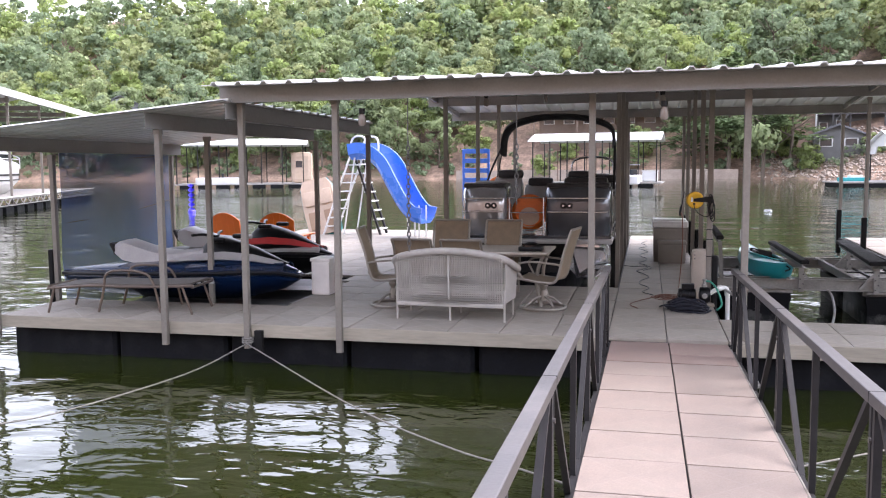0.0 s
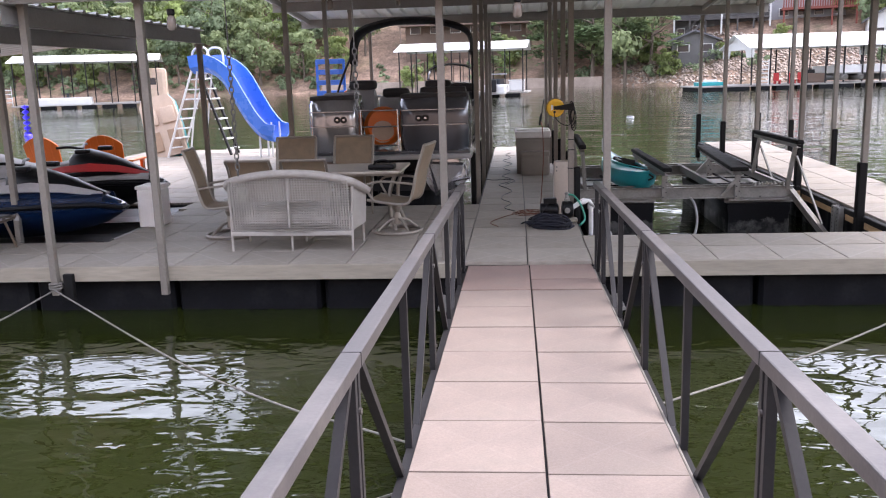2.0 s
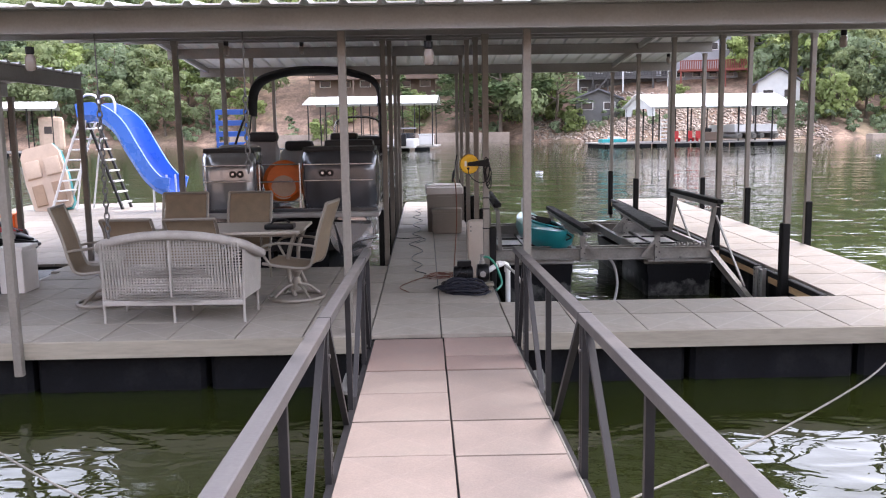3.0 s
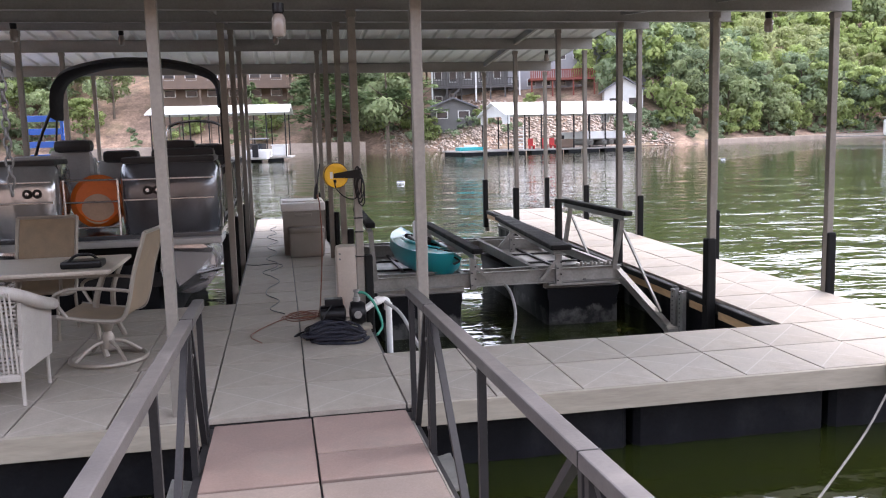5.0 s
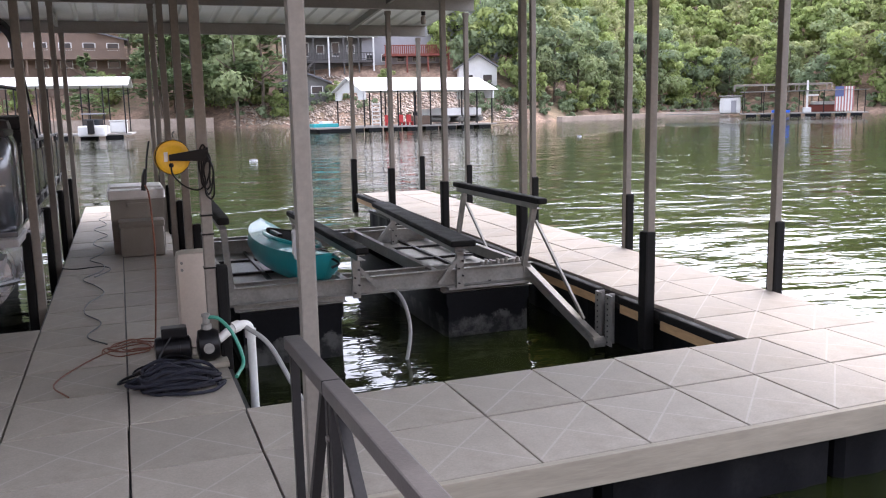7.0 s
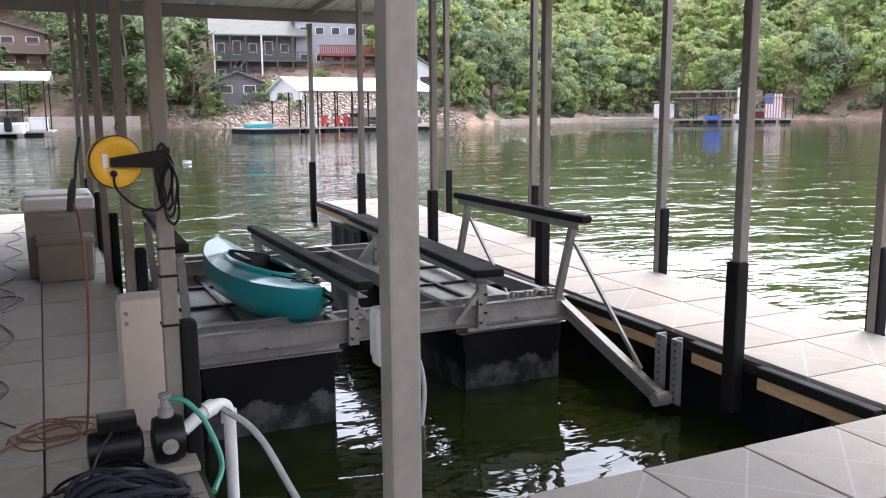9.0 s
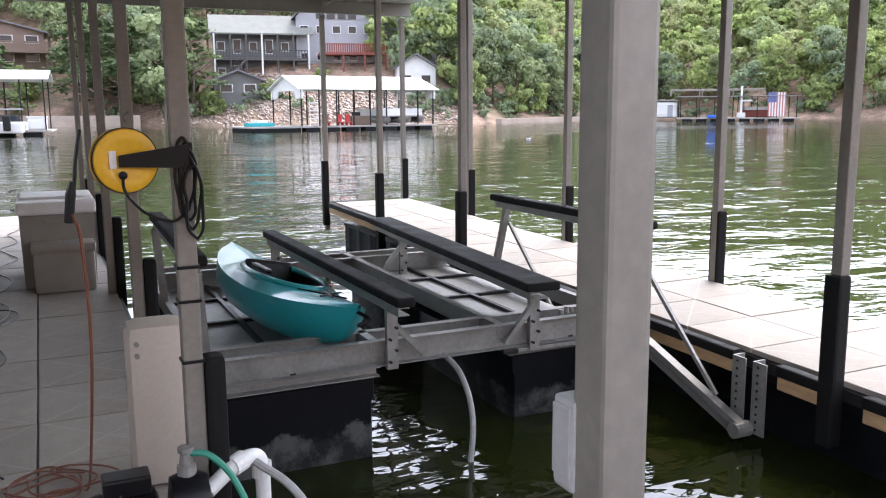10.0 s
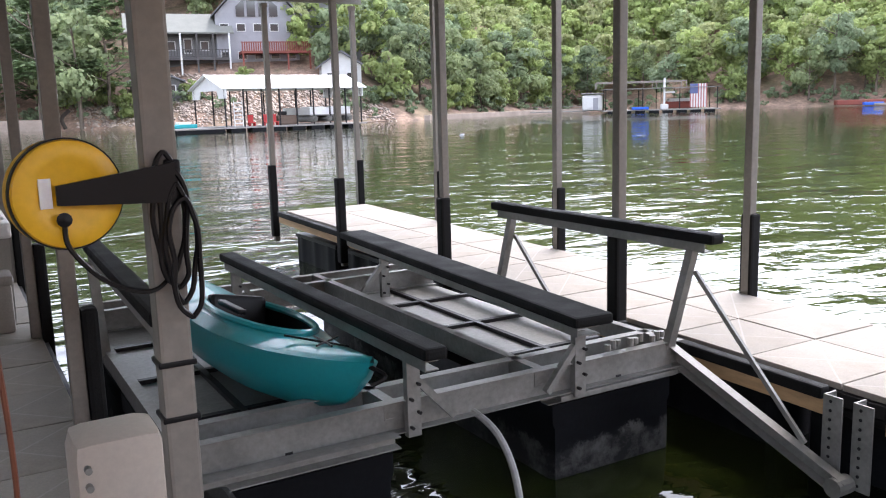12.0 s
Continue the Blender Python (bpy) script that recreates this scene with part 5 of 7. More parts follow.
    tube(bm, arc([(0.35, 3.0, 1.6), (0.4, 3.0, 1.85), (0.75, 3.0, 1.92), (1.1, 3.0, 1.85), (1.15, 3.0, 1.6)], 5), 0.02, 8)
    part("windscreen_rail", bm, M_SILVER, e)
    # bimini
    bm = B()
    top = [(-0.74, 1.98), (-0.71, 2.3), (-0.57, 2.48), (-0.25, 2.58), (0.1, 2.62), (0.6, 2.6), (1.02, 2.5), (1.2, 2.36), (1.22, 2.1)]
    line = arc([(a, 1.4, b) for a, b in top], 4)
    loft(bm, [[(v.x, 1.2, v.z - 0.02), (v.x, 1.32, v.z + 0.035), (v.x, 1.7, v.z + 0.02), (v.x, 1.8, v.z - 0.03), (0.25 + (v.x - 0.25) * 0.96, 1.7, v.z - 0.055), (0.25 + (v.x - 0.25) * 0.96, 1.3, v.z - 0.06)] for v in line])
    part("bimini_boot", bm, M_CANVAS, e, "folded black canvas bimini", smooth=True)
    for s, a in ((-0.74, -1.15), (1.22, 1.2)):
        bm = B()
        tube(bm, arc([(s, 1.4, 2.1), ((s + a) / 2, 1.5, 1.7), (a, 1.8, 1.3)], 4), 0.018, 8)
        part("bimini_leg", bm, M_DARKSTEEL, e)
        bm = B()
        tube(bm, [(s, 1.6, 2.15), (a, 3.0, 1.32)], 0.012, 8)
        part("bimini_strut", bm, M_DARKSTEEL, e)


pontoon_boat()
e = thing("slip_lift", (-1.77, 13.6, WATER), "black plastic lift tanks under the pontoon boat", "boat lift")
for x0, x1 in ((-1.15, -0.25), (-0.2, 0.52)):
    bm = B()
    box(bm, ((x0 + x1) / 2, 3.0, 0.38), (x1 - x0, 5.8, 1.05), 0.04)
    part("tank", bm, M_FLOAT, e, smooth=True)
bm = B()
box(bm, (-0.2, 0.14, 0.72), (1.9, 0.1, 0.16), 0.01)
part("cross_beam", bm, M_DARKSTEEL, e)
e = thing("tow_tube", (-1.9, 14.15, 0.75), "deflated orange and tan tow tube in the stern gateway", "tow tube")
bm = B()
lathe(bm, [(0.14, -0.13), (0.24, -0.15), (0.3, -0.08), (0.3, 0.08), (0.24, 0.15), (0.14, 0.13)], 28)
part("tube", bm, M_ORANGE, e, smooth=True, at=pose(0, 0, 0.33, 80, 0, 8))
bm = B()
lathe(bm, [(0.005, 0.0), (0.15, 0.02), (0.17, 0.06), (0.005, 0.08)], 24)
part("cover", bm, M_TANPLASTIC, e, smooth=True, at=pose(0, -0.1, 0.25, 80, 0, 8))

# hoist cables and lamps in the boat slip
for x, y, z0, links in ((-2.58, 9.13, 0.92, 23), (-1.37, 9.13, 1.45, 13)):
    e = thing("hanging_chain", (x, y, z0), "dark steel hoist chain hanging from the roof", "chain", "hoist chains")
    bm = B()
    tube(bm, [(0, 0, 0.053 * links), (0, 0, roof_z(y) + 0.12 - z0)], 0.006, 6)
    part("cable", bm, M_CHAIN, e)
    for i in range(links):
        bm = B()
        a = 0 if i % 2 else 90
        tube(bm, [Matrix.Rotation(radians(a), 3, "Z") @ Vector((0.02 * math.cos(t), 0, 0.034 * math.sin(t) + 0.03 + 0.053 * i)) for t in [6.2832 * k / 10 for k in range(10)]], 0.007, 5, closed=True)
        part("link", bm, M_CHAIN, e)


def lamp(x, y, z):
    e = thing("jar_lamp", (x, y, z), "unlit jar lamp hanging under a roof beam", "lamp", "jar lamps")
    bm = B()
    lathe(bm, [(0.03, 0.0), (0.035, 0.0), (0.035, -0.05), (0.028, -0.06), (0.01, -0.06)], 14)
    part("cap", bm, M_JETBLACK, e)
    bm = B()
    lathe(bm, [(0.026, -0.06), (0.042, -0.09), (0.042, -0.17), (0.03, -0.19), (0.002, -0.195)], 14)
    part("jar", bm, M_BULB, e, smooth=True)


for x, y in ((-3.1, 9.1), (0.16, 9.12), (0.18, 11.7), (0.16, 16.4), (4.9, 18.8), (4.88, 11.7), (-2.6, 13.98), (-1.9, 16.4)):
    lamp(x, y, roof_z(y) - (0.1 if y < 9.5 else 0.005))

# ---- slide, ladder and toys on the swim deck ----
def slide():
    e = thing("water_slide", pose(-7.7, 22.1, 0, 0, 0, -16) @ Matrix.Diagonal((1, 1, 0.94, 1)), "blue water slide with a white ladder on the swim deck", "water slide")
    bm = B()
    path = arc([(0.0, 0, 2.3), (0.45, 0, 2.32), (0.85, 0.05, 2.05), (1.15, 0.1, 1.5), (1.45, 0.15, 0.95), (1.75, 0.2, 0.6), (2.05, 0.25, 0.5)], 6)
    rings = []
    for i, v in enumerate(path):
        d = (path[min(i + 1, len(path) - 1)] - path[max(i - 1, 0)]).normalized()
        side = Vector((0, 1, 0))
        up = side.cross(d) * -1
        if up.z < 0:
            up = -up
        o = []
        for a, b in ((-0.36, 0.34), (-0.34, 0.08), (-0.22, -0.06), (0.22, -0.06), (0.34, 0.08), (0.36, 0.34), (0.41, 0.34), (0.39, 0.04), (0.24, -0.12), (-0.24, -0.12), (-0.39, 0.04), (-0.41, 0.34)):
            o.append(v + side * a + up * b)
        rings.append(o)
    loft(bm, rings)
    part("chute", bm, M_SLIDE, e, smooth=True)
    for y in (-0.3, 0.3):
        bm = B()
        tube(bm, arc([(-0.95, y, 0.0), (-0.47, y, 1.2), (0.0, y, 2.3), (0.05, y, 2.7), (0.2, y, 2.85), (0.45, y, 2.82), (0.52, y, 2.6), (0.5, y, 2.3)], 5), 0.028, 8)
        part("ladder_rail", bm, M_ALU, e, smooth=True)
        bm = B()
        tube(bm, [(0.15, y, 2.25), (-0.25, y, 0.05)], 0.022, 8)
        part("brace", bm, M_ALU, e)
        bm = B()
        tube(bm, [(1.6, y * 0.6 + 0.2, 0.75), (1.6, y * 0.6 + 0.2, 0.0)], 0.025, 8)
        part("front_leg", bm, M_ALU, e)
        bm = B()
        tube(bm, [(1.95, y * 0.6 + 0.2, 0.9), (1.95, y * 0.6 + 0.2, 0.0)], 0.025, 8)
        part("front_leg", bm, M_ALU, e)
    for i in range(8):
        bm = B()
        t = (i + 1) / 9
        box(bm, (-0.95 + 0.95 * t, 0, 2.3 * t), (0.12, 0.6, 0.035), 0.008)
        part("tread", bm, M_ALU, e)


slide()
e = thing("dock_stair", pose(-7.15, 22.7, 0, 0, 0, 0), "dark steep steps with pale treads behind the slide", "steps")
for y in (-0.3, 0.3):
    bm = B()
    beam(bm, (0.0, y, 0.0), (-0.75, y, 2.3), 0.05, 0.08)
    part("stringer", bm, M_DARKSTEEL, e)
for i in range(9):
    bm = B()
    t = (i + 0.6) / 9
    box(bm, (-0.75 * t, 0, 2.3 * t), (0.16, 0.58, 0.035), 0.006)
    part("tread", bm, M_ALU, e)


def pedal_boat():
    e = thing("pedal_boat", pose(-8.72, 22.3, 0.0, -14, -13, 14) @ Matrix.Diagonal((0.92, 1.0, 1.02, 1)), "tan and teal pedal boat stood on end against the rail", "pedal boat")
    bm = B()
    loft(bm, [[(-w, 0.12, z), (-w * 1.02, 0.3, z), (-w * 0.7, 0.42, z), (w * 0.7, 0.42, z), (w * 1.02, 0.3, z), (w, 0.12, z)] for z, w in ((0.0, 0.4), (0.12, 0.5), (0.8, 0.54), (1.4, 0.5), (1.6, 0.38))])
    part("hull", bm, M_TEAL, e, smooth=True)
    bm = B()
    loft(bm, [[(-w, 0.14, z), (-w * 0.94, 0.0, z), (w * 0.94, 0.0, z), (w, 0.14, z)] for z, w in ((0.02, 0.4), (0.13, 0.5), (0.8, 0.54), (1.39, 0.5), (1.58, 0.38))])
    part("top_shell", bm, M_TANPLASTIC, e, smooth=True)
    for x in (-0.24, 0.24):
        bm = B()
        box(bm, (x, -0.03, 1.05), (0.38, 0.09, 0.42), 0.04)
        part("seat", bm, M_TANPLASTIC, e, smooth=True)
        bm = B()
        box(bm, (x, -0.02, 0.42), (0.28, 0.06, 0.5), 0.02)
        part("foot_well", bm, M_BROWNPL, e)


pedal_boat()
e = thing("blue_tall_chair", (-4.35, 21.9, 0), "tall blue slatted plastic swim ladder chair", "chair")
for x in (-0.33, 0.33):
    bm = B()
    box(bm, (x, 0, 1.15), (0.06, 0.06, 2.3), 0.01)
    part("upright", bm, M_SLIDE, e)
for i in range(6):
    bm = B()
    box(bm, (0, -0.04, 1.0 + 0.25 * i), (0.66, 0.04, 0.12), 0.01)
    part("slat", bm, M_SLIDE, e)
e = thing("ring_buoy", (-3.15, 18.6, 1.3), "orange and white ring buoy hung on a post", "ring buoy")
bm = B()
tube(bm, [(0.0 + 0.28 * math.cos(t), -0.08, 0.28 * math.sin(t)) for t in [6.2832 * k / 24 for k in range(24)]], 0.06, 10, closed=True)
part("ring", bm, M_ORANGE, e, smooth=True)

# ---- tarp on the wing's side ----
e = thing("blue_tarp", (0, 0, 0), "translucent blue mesh tarp hung as a windbreak", "tarp")
bm = B()
rows = []
for i in range(25):
    u = i / 24
    y = 11.05 + 3.0 * u
    rows.append([Vector((-8.52 + 0.04 * math.sin(9 * u + 1.3 * k) * (k / 6), y, 2.15 - 2.45 * k / 6 + 0.03 * math.sin(7 * u))) for k in range(7)])
loft(bm, rows, closed=False)
part("sheet", bm, M_TARP, e, smooth=True)
for z0, z1 in ((1.05, 1.3), (2.08, 2.1)):
    bm = B()
    tube(bm, arc([(-8.54, 11.02, z0), (-8.53, 12.6, (z0 + z1) / 2 - 0.05), (-8.5, 14.05, z1)], 5), 0.008, 6)
    part("cord", bm, M_JETBLACK, e)
# Made-up marker: ribbon, stem and float stand in for a violet reflection streak.
e = thing("marker_buoy", (-24.4, 42.4, WATER), "violet-blue reflection streak on the lake, built as a twisted ribbon", "marker buoy")
bm = B()
loft(bm, [[(0.17 * math.cos(a), 0.17 * math.sin(a), 1.5 - a * 0.085), (-0.17 * math.cos(a), -0.17 * math.sin(a), 1.5 - a * 0.085)] for a in [0.35 * i for i in range(49)]], closed=False)
part("streamer", bm, M_VIOLET, e)
bm = B()
tube(bm, [(0, 0, -0.2), (0, 0, 1.55)], 0.03, 6)
part("pole", bm, M_VIOLET, e)
bm = B()
lathe(bm, [(0.02, -0.15), (0.2, -0.1), (0.22, 0.02), (0.15, 0.1), (0.02, 0.12)], 12)
part("float", bm, M_VIOLET, e, smooth=True)

# ---- mooring lines ----
cord("mooring_line", [(-4.6, 9.1, -0.22), (-4.84, 8.18, -0.36), (-5.42, 6.9, -0.45), (-5.9, 6.3, -0.47), (-7.2, 4.8, -0.55)], 0.008, M_ROPE, "pale mooring rope running from a front post", "rope")
cord("mooring_line", [(-4.6, 9.1, -0.2), (-2.68, 7.47, -0.4), (-1.49, 6.48, -0.4), (-0.74, 5.92, -0.35), (1.2, 4.5, -0.3), (7.0, -0.5, 0.1), (12, -4.5, 0.6)], 0.008, M_ROPE, "pale mooring rope crossing under the gangway", "rope")
cord("mooring_line", [(4.41, 9.1, -0.03), (4.2, 8.98, -0.1), (3.73, 8.64, -0.3), (2.4, 7.5, -0.36), (0.97, 6.29, -0.32), (-0.8, 4.85, -0.3), (-6.5, 0.2, 0.0), (-11, -3.5, 0.4)], 0.008, M_ROPE, "pale mooring rope from the far front post", "rope")
for x, z in ((-4.6, -0.2), (4.41, -0.02)):
    e = thing("rope_hitch", (x, 9.17, z), "pale rope tied round a dock post", "rope")
    for i in range(3):
        bm = B()
        tube(bm, [(0.062 * math.cos(t), 0.062 * math.sin(t), 0.022 * i + 0.006 * math.sin(t + i)) for t in [6.2832 * k / 12 for k in range(12)]], 0.011, 6, closed=True)
        part("turn", bm, M_ROPE, e)
bm = B()
box(bm, (-4.46, 9.18, -0.2), (0.1, 0.06, 0.28), 0.01)
single("post_bumper", bm, M_RUBBER, "black rubber block on the deck edge", "bumper")
# plates slung under the gangway's end
for s in (-1, 1):
    bm = B()
    box(bm, (GC + s * 0.72, 8.75, -0.3), (0.26, 0.5, 0.03), 0.006, Matrix.Rotation(radians(s * -12), 3, "Y"))
    single("hinge_plate", bm, M_GALV, "grey steel hinge plate below the gangway", "plate", "hinge plates")
e = thing("outlet_box", (0.985, 9.385, 1.04), "pale weatherproof outlet box on the roof post", "outlet box")
bm = B()
box(bm, (0, 0, 0.075), (0.05, 0.05, 0.13), 0.008)
part("body", bm, M_VINYL, e)
bm = B()
box(bm, (-0.026, 0, 0.08), (0.006, 0.04, 0.1), 0.002)
part("flap", bm, M_VINYL, e)


# ---- trees ----
def leaf_material(name, a, b, shine=0.8):
    m = material(name, a, shine, 0, 0.25, 0.35, 1.2, 0.0, stain=b, stain_amount=0.85, stain_scale=0.07, per_island=0.16, translucent=0.5, spec=0.3, per_object=0.16)
    return m


# Leaf colours are lifted and cooled to carry the haze of distance.
M_LEAF = leaf_material("broad_leaves", (0.26, 0.315, 0.165), (0.33, 0.365, 0.18))
M_LEAF2 = leaf_material("light_leaves", (0.28, 0.345, 0.135), (0.37, 0.41, 0.16))
M_LEAF3 = leaf_material("bluish_leaves", (0.215, 0.275, 0.165), (0.27, 0.32, 0.18))
M_LEAF4 = leaf_material("olive_leaves", (0.29, 0.325, 0.16), (0.35, 0.365, 0.17))
M_PINE = leaf_material("pine_needles", (0.15, 0.21, 0.1), (0.22, 0.27, 0.12))
M_BARK = material("bark", (0.14, 0.11, 0.085), 0.9, 0, 0.3, 2, 20, 0.4, stretch=(1, 1, 0.2))
NP = np.random.RandomState(11)


def leaf_quads(centres, outward, size):
    """Small bent leaf clumps: one crooked four-cornered piece at each centre."""
    n = len(centres)
    nrm = outward * 1.2 + NP.normal(0, 0.36, (n, 3)) + np.array([0, 0, 0.25])
    nrm /= np.linalg.norm(nrm, axis=1)[:, None]
    u = np.cross(nrm, NP.normal(0, 1, (n, 3)))
    u /= np.linalg.norm(u, axis=1)[:, None]
    v = np.cross(nrm, u)
    s = size * NP.uniform(0.5, 1.3, (n, 1))
    q = np.empty((n, 4, 3))
    for k, (a, b) in enumerate(((-1, -0.25), (0.1, -0.7), (1, 0.2), (-0.15, 0.75))):
        q[:, k] = centres + u * s * a * NP.uniform(0.7, 1.2, (n, 1)) + v * s * b * NP.uniform(0.7, 1.2, (n, 1)) + nrm * s * NP.uniform(-0.25, 0.25, (n, 1))
    return q


def crown_quads(h, r, n, size, base=0.32, lobes=24):
    """Leaf clumps on the shells of many overlapping lobes; gaps stay between the lobes."""
    t = NP.uniform(0, 1, lobes)
    ang = NP.uniform(0, 6.283, lobes)
    prof = np.sqrt(np.clip(1 - (2 * t - 0.85) ** 2 / 1.4, 0.05, 1))
    rad = r * prof * NP.uniform(0.25, 0.8, lobes)
    c = np.stack([rad * np.cos(ang), rad * np.sin(ang), h * (base + (0.93 - base) * t)], 1)
    lr = r * NP.uniform(0.22, 0.42, lobes) * (1.1 - 0.45 * t)
    k = NP.randint(0, lobes, n)
    d = NP.normal(0, 1, (n, 3))
    d[:, 2] = d[:, 2] * 0.8 + 0.25
    d /= np.linalg.norm(d, axis=1)[:, None]
    p = c[k] + d * (lr[k] * NP.uniform(0.72, 1.08, n))[:, None] * np.array([1, 1, 0.72])
    return leaf_quads(p, d, size)


def pine_quads(h, r, n, size):
    """Flat layered sprays on whorled limbs."""
    t = NP.uniform(0.25, 1.0, 46)
    ang = NP.uniform(0, 6.283, 46)
    k = NP.randint(0, 46, n)
    reach = r * (1.12 - t[k]) * 1.3 * NP.uniform(0.35, 1.0, n)
    a = ang[k] + NP.normal(0, 0.22, n)
    p = np.stack([reach * np.cos(a), reach * np.sin(a), h * t[k] + NP.normal(0, 0.16, n) - 0.05 * reach], 1)
    up = np.tile(np.array([0, 0, 1.6]), (n, 1))
    return leaf_quads(p, up, size)


def quads_mesh(name, q, mat):
    me = bpy.data.meshes.new(name)
    n = len(q)
    me.vertices.add(4 * n)
    me.vertices.foreach_set("co", q.reshape(-1))
    me.loops.add(4 * n)
    me.loops.foreach_set("vertex_index", np.arange(4 * n, dtype=np.int32))
    me.polygons.add(n)
    me.polygons.foreach_set("loop_start", np.arange(0, 4 * n, 4, dtype=np.int32))
    me.update(calc_edges=True)
    me.validate()
    me.materials.append(mat)
    return me


def tree(kind, h, r, n, size, mat, label, seed):
    """A tapered trunk with limbs, and a crown of leaf clumps."""
    rr = random.Random(seed)
    e = thing("tree", (0, 0, 0), label, "tree", "shoreline trees")
    bm = B()
    lean = [(rr.uniform(-0.3, 0.3) * i / 3, rr.uniform(-0.3, 0.3) * i / 3, h * f) for i, f in enumerate((-0.05, 0.2, 0.5, 0.9))]
    tube(bm, arc(lean, 3), [0.28 * (1 - 0.085 * i) for i in range(10)], 7)
    for i in range(9):
        z = h * rr.uniform(0.25, 0.75)
        a = rr.uniform(0, 6.28)
        L = r * rr.uniform(0.45, 0.8)
        tube(bm, [(0, 0, z), (L * 0.5 * math.cos(a), L * 0.5 * math.sin(a), z + L * 0.2), (L * math.cos(a), L * math.sin(a), z + L * 0.5)], [0.11, 0.07, 0.03], 5)
    part("trunk", bm, M_BARK, e)
    q = pine_quads(h, r, n, size) if kind == "pine" else crown_quads(h, r, n, size, 0.12 if kind == "low" else 0.3)
    ob = new("crown", quads_mesh("crown", q, mat))
    ob.parent = e
    return e


def ground_at(x, y):
    return float(ground_height(np.array([[x, y]], float))[0])


BARE = [(-34, 10, 32), (22, 50, 34)]          # bare banks and house plots: from x, to x, depth
kinds = [tree("broad", 13, 5.0, 2600, 0.34, M_LEAF, "tall leafy green tree on the lake shore", 1),
         tree("broad", 11, 4.4, 2300, 0.33, M_LEAF2, "bright yellow-green leafy tree on the lake shore", 2),
         tree("broad", 15, 5.6, 2800, 0.36, M_LEAF3, "tall dark green leafy tree on the lake shore", 3),
         tree("low", 7, 3.6, 1900, 0.3, M_LEAF2, "low spreading light green shore tree", 4),
         tree("pine", 14, 4.6, 2600, 0.34, M_PINE, "layered green pine tree on the lake shore", 5)]
spots = [(-28, 164, 0, 1.0), (-21, 172, 2, 1.1), (7, 158, 0, 0.9), (-1, 157, 3, 0.9), (-14, 158, 3, 0.7), (-32, 158, 1, 0.8), (12.5, 143, 4, 1.5), (17.5, 141, 0, 1.3), (21.5, 141.5, 4, 1.25), (6.5, 146, 4, 1.3), (24, 140, 3, 0.75), (33, 139, 3, 0.5), (41, 140, 3, 0.45), (-4, 150, 4, 0.9), (-18, 152, 3, 0.8), (9, 150, 4, 1.0), (14, 150, 2, 1.1), (3, 170, 0, 1.2), (60, 127, 3, 1.15), (66, 143, 2, 1.15), (70, 129, 3, 0.8), (76, 133, 3, 0.9), (81, 135, 0, 0.8), (87, 139, 3, 0.95), (64, 131, 0, 0.8), (92, 143, 3, 0.9), (98, 146, 0, 0.9), (103, 148, 3, 1.0), (108, 149, 2, 0.9), (22, 168, 2, 1.2),
         (27, 158, 4, 0.9), (62, 138, 1, 1.2), (68, 133, 2, 0.95), (73, 134, 0, 1.05), (79, 137, 2, 0.85), (84, 140, 0, 1.0), (89, 143, 1, 0.9), (94, 146, 2, 1.0)]
TR = random.Random(21)
x = -165.0
while x < 168:
    bare = any(a < x < b for a, b, d in BARE)
    if not (bare or 48 < x < 98):
        for row in range(2):
            spots.append((x + TR.uniform(-2, 2), None, TR.choice((0, 0, 1, 2, 2, 3)), TR.uniform(0.75, 1.15), 3 + row * 7 + TR.uniform(0, 3)))
    x += 6.0


def shore_y(x):
    """The far waterline at x."""
    far = [p for p in SHORE if p[1] > 15]
    for (a, b), (c, d) in zip(far, far[1:]):
        if min(a, c) <= x <= max(a, c) and a != c:
            return b + (d - b) * (x - a) / (c - a)
    return 100.0


used = set()
for s in spots:
    y = s[1] if s[1] is not None else shore_y(s[0]) + s[4]
    m = pose(s[0], y, ground_at(s[0], y) - 0.2, 0, 0, TR.uniform(0, 360)) @ Matrix.Diagonal((s[3], s[3], s[3] * TR.uniform(0.9, 1.15), 1))
    if s[2] in used:
        copy_thing(kinds[s[2]], Matrix.Identity(4)).matrix_basis = m
    else:
        used.add(s[2])
        kinds[s[2]].matrix_basis = m

# the woods behind, past counting
wood, kindred = [], []
cells = []
for gx in np.arange(-230, 215, 6.6):
    for k in range(16):
        cells.append((gx + TR.uniform(-3, 3), k))
for gx, k in cells:
    d = 14 + k * 5.2 + TR.uniform(-2.5, 2.5)
    if any(a < gx < b and d < c for a, b, c in BARE):
        continue
    y = shore_y(gx) + d
    h = TR.uniform(9, 15)
    n = 1300 if k < 6 else 560
    q = crown_quads(h, h * TR.uniform(0.3, 0.44), n, 0.4 if k < 6 else 0.6, 0.2, 26)
    q += np.array([gx, y, ground_at(gx, y) - 0.3])
    wood.append(q)
    # Past x = 92 a paler leaf mix stands in for sunlit, hazy crowns.
    kindred += [TR.choice((0, 0, 1, 2, 2, 3) if gx < 92 else (0, 1, 1, 3))] * len(q)
me = quads_mesh("woodland", np.concatenate(wood), M_LEAF)
for m in (M_LEAF2, M_LEAF3, M_LEAF4):
    me.materials.append(m)
me.polygons.foreach_set("material_index", np.array(kindred, dtype=np.int32))
ob = new("woodland", me)
tagged(ob, "dense green broadleaf woods covering the hillside", "woods", kind="stuff")

